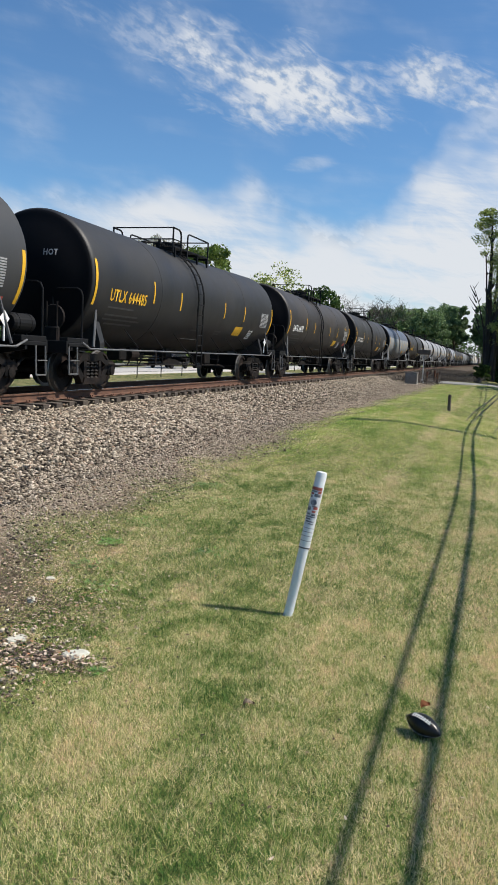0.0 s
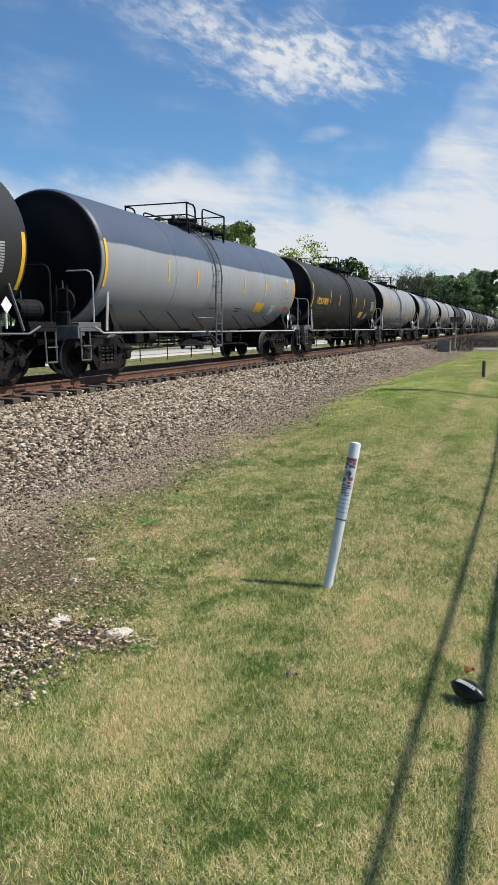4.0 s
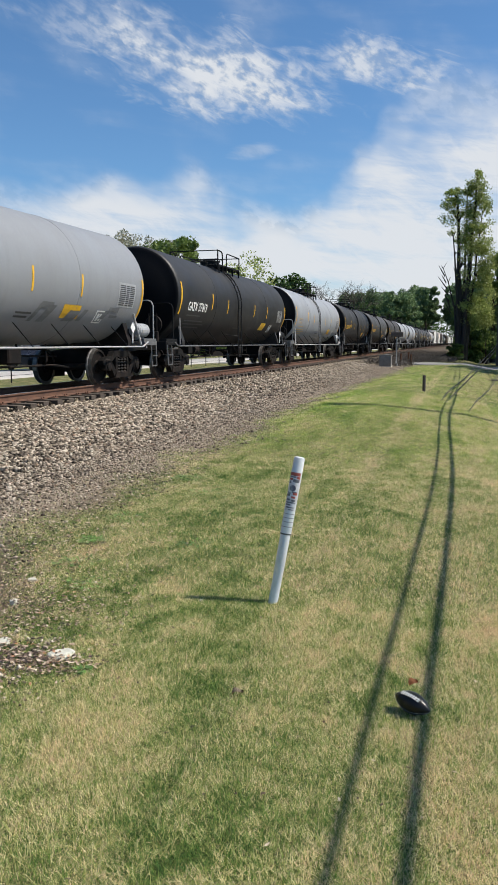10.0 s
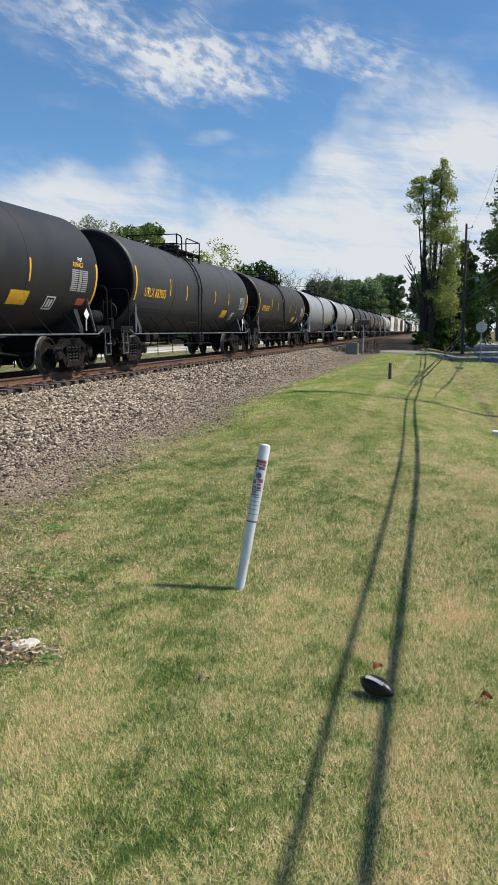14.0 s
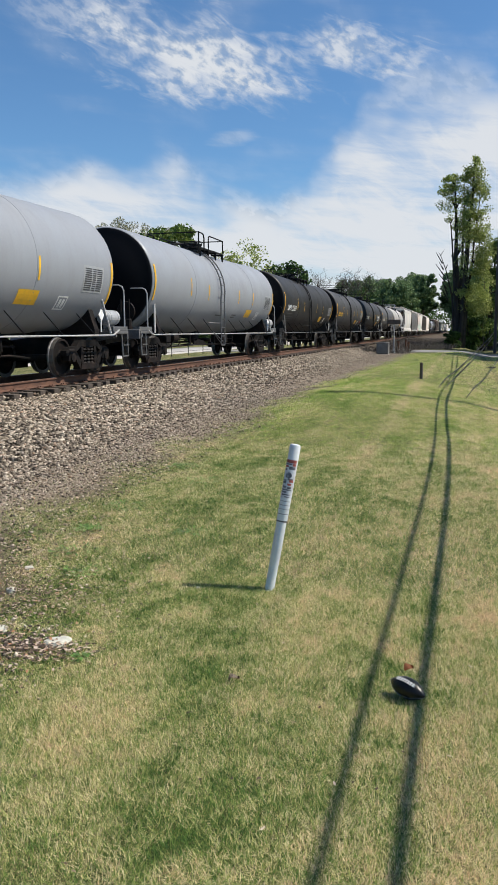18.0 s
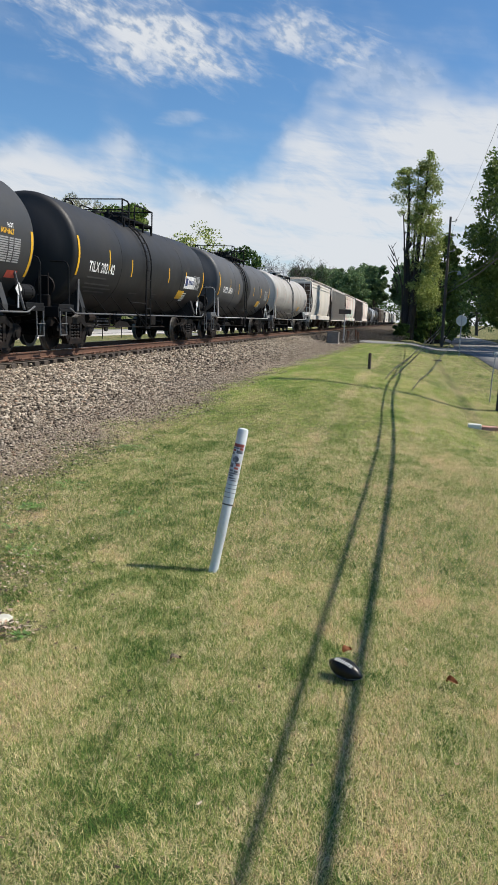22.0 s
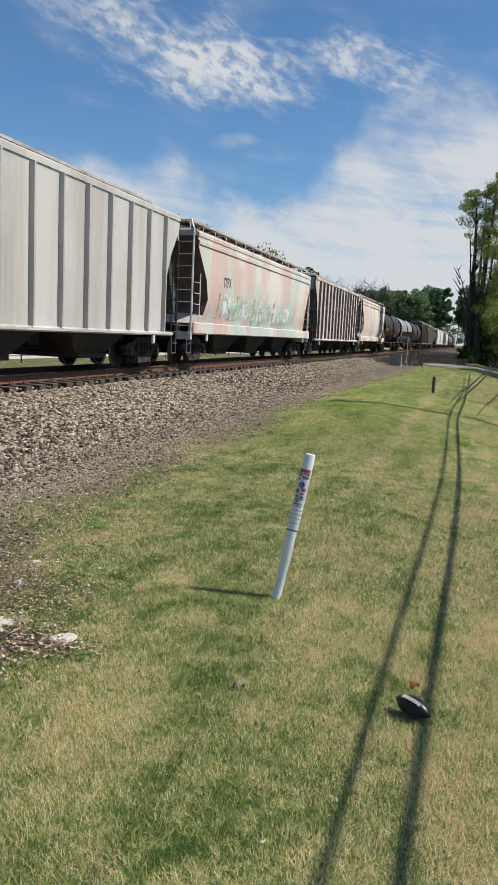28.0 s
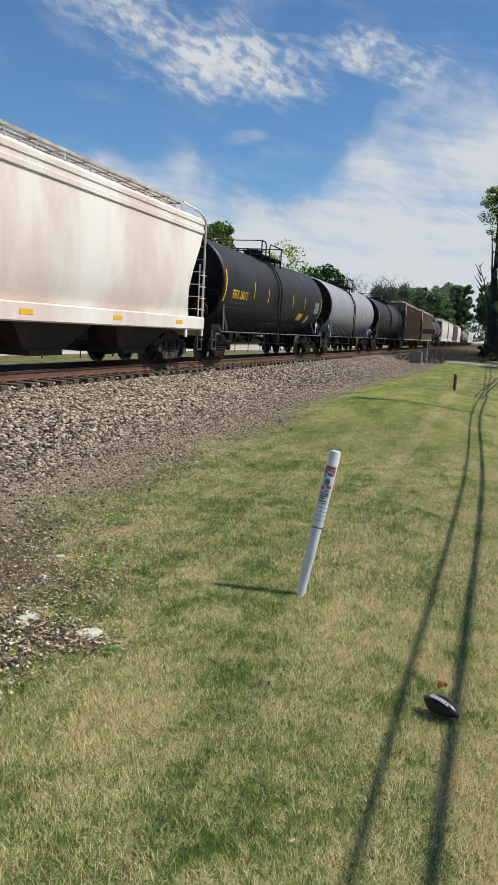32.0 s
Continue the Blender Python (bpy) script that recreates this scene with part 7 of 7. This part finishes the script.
for k, (x, y, r, h) in enumerate(((-0.2, 98.0, 1.0, 2.4), (0.2, 116.0, 1.0, 3.0), (-0.9, 71.4, 0.6, 1.5), (0.5, 73.6, 1.0, 2.6), (1.9, 73.4, 1.2, 3.0))):
    bush(x, y, r, h, LEAF_DARK, 180 + k, "dark scrub on the bank beside the line")


def far_woods():
    rg = random.Random(5)
    cl = [(rg.uniform(-150, 90), rg.uniform(770, 800), rg.uniform(2, 24), rg.uniform(3, 6)) for k in range(420)]
    v, f = leaf_cloud(cl, 45, 1.1, 6)
    ob = new("far_woods", from_arrays("far_woods", v, f, LEAF_DARK))
    tagged(ob, "dark green woods at the end of the line", "woods", kind="stuff")


far_woods()
broad_tree(11.0, 84.0, 19.5, 6.2, LEAF_MID, "tall broad green tree shading the road", 190, 110, 0.2, 230, 0.10, DARK_BARK)
broad_tree(12.0, 150.0, 13.0, 7.0, LEAF_DARK, "dark tree at the end of the road", 160, 80, 0.3, 60, 0.1)


# dead brush along the bank near the crossing
def brush_pile(x0, x1, y0, y1, n, seed):
    rg = random.Random(seed)
    bm = bmesh.new()
    for k in range(n):
        x, y = rg.uniform(x0, x1), rg.uniform(y0, y1)
        a, L = rg.uniform(0, 6.28), rg.uniform(0.3, 1.1)
        z = land(x, y)
        tube(bm, [(x, y, z), (x + math.cos(a) * L * 0.5, y + math.sin(a) * L * 0.5, z + rg.uniform(0.1, 0.45)), (x + math.cos(a) * L, y + math.sin(a) * L, z + rg.uniform(0.05, 0.5))], [0.02, 0.014, 0.006], 4)
    ob = new("dead_brush", finish("dead_brush", bm, BARK))
    tagged(ob, "brown dead brush and twigs on the bank", "brush", kind="stuff")


brush_pile(-6.8, -3.4, 52, 57, 160, 3)
brush_pile(-6.0, -0.8, 64.5, 78, 900, 4)
brush_pile(-8.0, -1.0, 78, 125, 1000, 9)


# fence and parked cars beyond the railway
def fence():
    f = thing("wire_fence", "low wire fence with thin dark metal posts", "fence")
    post_me = None
    for k in range(30):
        y = 12 + 3.0 * k
        bm = bmesh.new()
        tube(bm, [(0, 0, -0.1), (0, 0, 1.1)], 0.025, 6)
        post_me = post_me or finish("post", bm, BLACK_STEEL)
        p = part("post", post_me, None, f)
        p.location = (-17.4, y, land(-17.4, y))
    for z in (0.3, 0.7, 1.05):
        bm = bmesh.new()
        tube(bm, [(-17.4, 12, land(-17.4, 12) + z), (-17.4, 99, land(-17.4, 99) + z)], 0.008, 4)
        part("strand", bm, BLACK_STEEL, f)


fence()
CAR_DARK = surface("dark_car_paint", (0.03, 0.032, 0.04), 0.25, 0.3, 0.1, 2, 50, 0.0)
GLASS = surface("dark_window_glass", (0.02, 0.025, 0.03), 0.08, 0.0, 0.05, 2, 50, 0.0)


def parked_car(x, y, turn, paint, label):
    c = thing("parked_car", label, "car", "parked cars", place=(x, y, land(x, y) + 0.02))
    c.rotation_euler = (0, 0, radians(turn))
    bm = bmesh.new()
    prism(bm, [(-2.2, 0.35), (-2.2, 0.8), (-1.3, 0.95), (-0.7, 1.42), (0.9, 1.45), (1.6, 1.0), (2.2, 0.9), (2.25, 0.4)], -0.85, 0.85, "x")
    bmesh.ops.bevel(bm, geom=list(bm.edges), offset=0.06, segments=2, affect="EDGES")
    part("body", bm, paint, c)
    for s in (-1, 1):
        bm = bmesh.new()
        prism(bm, [(-1.15, 0.98), (-0.68, 1.34), (0.85, 1.36), (1.4, 1.0)], s * 0.853, s * 0.858, "x")
        part("side_window", bm, GLASS, c)
        for yy in (-1.4, 1.4):
            bm = bmesh.new()
            lathe(bm, [(s * 0.70, 0.05), (s * 0.70, 0.31), (s * 0.74, 0.33), (s * 0.86, 0.33), (s * 0.88, 0.22), (s * 0.87, 0.05)], "x", 20, (0, yy, 0.33))
            part("wheel", bm, BLACK_STEEL, c)


parked_car(-24.5, 33.5, 8, CAR_DARK, "dark parked car beyond the railway")
parked_car(-24.8, 41.0, 5, CAR_DARK, "dark grey parked car beyond the railway")
parked_car(-24.3, 56.0, 0, CAR_DARK, "dark parked car beyond the railway")


def low_house(x, y, length, label):
    h = thing("house", label, "house", place=(x, y, land(x, y)))
    wall = surface("pale_siding", (0.55, 0.53, 0.49), 0.8, 0, 0.1, 1, 30, 0.2)
    bm = bmesh.new()
    box(bm, -4, 4, -length / 2, length / 2, -0.2, 2.8)
    part("wall", bm, wall, h)
    bm = bmesh.new()
    prism(bm, [(-4.5, 2.75), (4.5, 2.75), (0, 4.6)], -length / 2 - 0.4, length / 2 + 0.4)
    part("roof", bm, surface("grey_shingle", (0.12, 0.115, 0.11), 0.9, 0, 0.2, 2, 30, 0.3), h)
    for k in range(4):
        y0 = -length / 2 + length * (k + 0.5) / 4
        w = part("window", box(bmesh.new(), 4.0, 4.06, y0 - 0.6, y0 + 0.6, 0.9, 2.1, 0.01), GLASS, h)
        part("frame", box(bmesh.new(), 4.0, 4.04, y0 - 0.7, y0 + 0.7, 0.8, 2.2, 0.01), WHITE_MARK, w)


low_house(-42, 58, 16, "low pale house with a grey roof beyond the road")


# ---- clouds ----
def cloud_material():
    """Broken high cloud by bearing and height above the horizon: a rippled patch, a second one, and a bank low down."""
    m = bpy.data.materials.new("clouds")
    m.use_nodes = True
    nt = m.node_tree
    nt.nodes.remove(nt.nodes["Principled BSDF"])

    def val(op, a, b=None, c=None):
        n = nt.nodes.new("ShaderNodeMath")
        n.operation = op
        for k, v in enumerate((a, b, c)):
            if v is None:
                continue
            if isinstance(v, (int, float)):
                n.inputs[k].default_value = v
            else:
                link(nt, v, n.inputs[k])
        return n.outputs[0]

    def ease(v, lo, hi, out0=0.0, out1=1.0):
        r = nt.nodes.new("ShaderNodeMapRange")
        r.interpolation_type = "SMOOTHSTEP"
        for k, x in (("From Min", lo), ("From Max", hi), ("To Min", out0), ("To Max", out1)):
            r.inputs[k].default_value = x
        link(nt, v, r.inputs["Value"])
        return r.outputs[0]

    tc = nt.nodes.new("ShaderNodeTexCoord")
    nv = nt.nodes.new("ShaderNodeVectorMath")
    nv.operation = "NORMALIZE"
    link(nt, tc.outputs["Object"], nv.inputs[0])
    sp = nt.nodes.new("ShaderNodeSeparateXYZ")
    link(nt, nv.outputs[0], sp.inputs[0])
    az = val("MULTIPLY", val("ARCTAN2", sp.outputs[0], sp.outputs[1]), 57.2958)
    el = val("MULTIPLY", val("ARCSINE", sp.outputs[2]), 57.2958)

    def field(sx, sy, detail, rough, tilt=0.0, seed=0.0, warp=0.0):
        cb = nt.nodes.new("ShaderNodeCombineXYZ")
        link(nt, val("MULTIPLY", az, sx), cb.inputs[0])
        link(nt, val("MULTIPLY", val("MULTIPLY_ADD", az, tilt, el), sy), cb.inputs[1])
        cb.inputs[2].default_value = seed
        n = nt.nodes.new("ShaderNodeTexNoise")
        n.inputs["Scale"].default_value, n.inputs["Detail"].default_value, n.inputs["Roughness"].default_value = 1.0, detail, rough
        n.inputs["Distortion"].default_value = warp
        link(nt, cb.outputs[0], n.inputs["Vector"])
        return n.outputs[0]

    def blob(a, e, w, h, tilt=0.0):
        u = val("DIVIDE", val("SUBTRACT", az, a), w)
        v = val("DIVIDE", val("ADD", val("SUBTRACT", el, e), val("MULTIPLY", val("SUBTRACT", az, a), tilt)), h)
        return val("SQRT", val("ADD", val("MULTIPLY", u, u), val("MULTIPLY", v, v)))

    puff = field(1.0, 1.5, 5, 0.52, 0.3, 1.7, 0.15)
    soft = field(0.16, 0.26, 3, 0.45, 0.15, 4.2)
    strip = field(0.10, 0.75, 5, 0.55, 0.08, 8.1)
    fibre = field(0.32, 0.9, 6, 0.6, 0.35, 11.3, 0.8)

    def rippled(d, reach):
        """A patch of small rippled cells, thinning to fibres at its rim."""
        body = val("ADD", val("SUBTRACT", 1.0, val("MULTIPLY", d, reach)), val("ADD", val("MULTIPLY", val("SUBTRACT", soft, 0.5), 1.4), val("MULTIPLY", val("SUBTRACT", fibre, 0.5), 1.6)))
        cells = ease(puff, 0.32, 0.58, 0.42, 1.0)
        return val("MULTIPLY", ease(body, -0.05, 0.95), cells)

    one = rippled(blob(-18.3, 18.4, 9.0, 2.9, 0.20), 0.88)
    two = val("MULTIPLY", rippled(blob(-7.6, 18.9, 5.2, 1.5, 0.2), 0.85), 0.85)
    three = val("MULTIPLY", rippled(blob(-24.0, 20.6, 9, 1.8, 0.1), 0.85), 0.4)
    wisp = val("MULTIPLY", ease(val("SUBTRACT", blob(-15.4, 13.6, 2.2, 0.75, -0.15), val("MULTIPLY", val("SUBTRACT", strip, 0.5), 2.5)), 1.0, 0.2), 0.3)

    edge = nt.nodes.new("ShaderNodeValToRGB")
    edge.color_ramp.interpolation = "EASE"
    stops = [(-75, 10), (-45, 11), (-32.5, 10.3), (-28.9, 10.8), (-25, 12.0), (-20.0, 12.5), (-18.4, 11.2), (-16.8, 9.6), (-12.6, 8.7), (-11.2, 9.8), (-9.3, 12.0), (-7.6, 14.0), (-6.4, 15.6), (-4.4, 16.0), (2.6, 16.5), (20, 14), (70, 11)]
    el_ramp = edge.color_ramp.elements
    while len(el_ramp) < len(stops):
        el_ramp.new(0.5)
    for e, (a, h) in zip(el_ramp, stops):
        e.position, e.color = (a + 80) / 160, (h / 40, h / 40, h / 40, 1)
    link(nt, val("DIVIDE", val("ADD", az, 80.0), 160.0), edge.inputs[0])
    height = val("MULTIPLY", edge.outputs[0], 40.0)
    gap = val("SUBTRACT", height, el)
    bank = ease(val("ADD", gap, val("MULTIPLY", val("SUBTRACT", soft, 0.5), 7.0)), -1.2, 3.0)
    thick = ease(val("ADD", val("ADD", val("MULTIPLY", strip, 0.8), val("MULTIPLY", fibre, 0.5)), val("MULTIPLY", soft, 0.5)), 0.62, 0.98, 0.42, 1.0)
    bank = val("MULTIPLY", bank, thick)
    veil = ease(val("ADD", soft, val("MULTIPLY", strip, 0.5)), 0.66, 1.1, 0.0, 0.22)
    cover = val("MAXIMUM", val("MAXIMUM", one, two), val("MAXIMUM", three, wisp))
    cover = val("MAXIMUM", cover, val("MAXIMUM", bank, veil))
    rim = val("MULTIPLY", ease(val("ABSOLUTE", az), 76.0, 60.0), ease(el, 52.0, 34.0))
    cover = val("MULTIPLY", val("MULTIPLY", cover, rim), 0.95)
    glow = nt.nodes.new("ShaderNodeEmission")
    shade = nt.nodes.new("ShaderNodeMix")
    shade.data_type = "RGBA"
    link(nt, val("MAXIMUM", ease(puff, 0.35, 0.6), ease(gap, -0.5, 1.5)), shade.inputs[0])
    shade.inputs[6].default_value, shade.inputs[7].default_value = (0.60, 0.67, 0.76, 1), (0.86, 0.89, 0.93, 1)
    link(nt, shade.outputs[2], glow.inputs["Color"])
    glow.inputs["Strength"].default_value = 0.86
    clear = nt.nodes.new("ShaderNodeBsdfTransparent")
    ms = nt.nodes.new("ShaderNodeMixShader")
    link(nt, cover, ms.inputs[0])
    link(nt, clear.outputs[0], ms.inputs[1])
    link(nt, glow.outputs[0], ms.inputs[2])
    link(nt, ms.outputs[0], nt.nodes["Material Output"].inputs[0])
    return m


def cloud_layer():
    vs, fs = [], []
    na, ne = 41, 15
    for j in range(ne):
        e = radians(-1.0 + 55 * j / (ne - 1))
        for i in range(na):
            a = radians(-80 + 160 * i / (na - 1))
            vs.append((2600 * math.cos(e) * math.sin(a), 2600 * math.cos(e) * math.cos(a), 2600 * math.sin(e)))
    for j in range(ne - 1):
        for i in range(na - 1):
            fs.append((j * na + i, j * na + i + 1, (j + 1) * na + i + 1, (j + 1) * na + i))
    ob = new("backdrop_clouds", from_arrays("backdrop_clouds", vs, fs, cloud_material(), True))
    return tagged(ob, "broken white clouds drifting over a blue sky", "clouds", kind="structure")


clouds = cloud_layer()


# ---- what moves: the train, its wheels and the clouds ----
SPEED = 12.9


def motions():
    for car, start in TRAIN:
        walk(car, [(t, pose(TRACK_X, start - SPEED * t, RAIL_Z)) for t in (0, 8, 16, 24, 32)])
    for d in (-1, 1):
        same = [w for w, e in WHEELS if e == d]
        first = same[0]
        walk(first, [(k / 30, pose(0, d * 0.87, 0.457, math.degrees(SPEED / 0.457) * k / 30)) for k in range(961)])
        for w in same[1:]:
            w.rotation_mode = "QUATERNION"
            w.animation_data_create()
            w.animation_data.action = first.animation_data.action
            w.animation_data.action_slot = first.animation_data.action_slot
    walk(clouds, [(t, pose(0, 0, 0, 0, 0, 0.1545 * (t - 13))) for t in (0, 8, 16, 24, 32)])


motions()
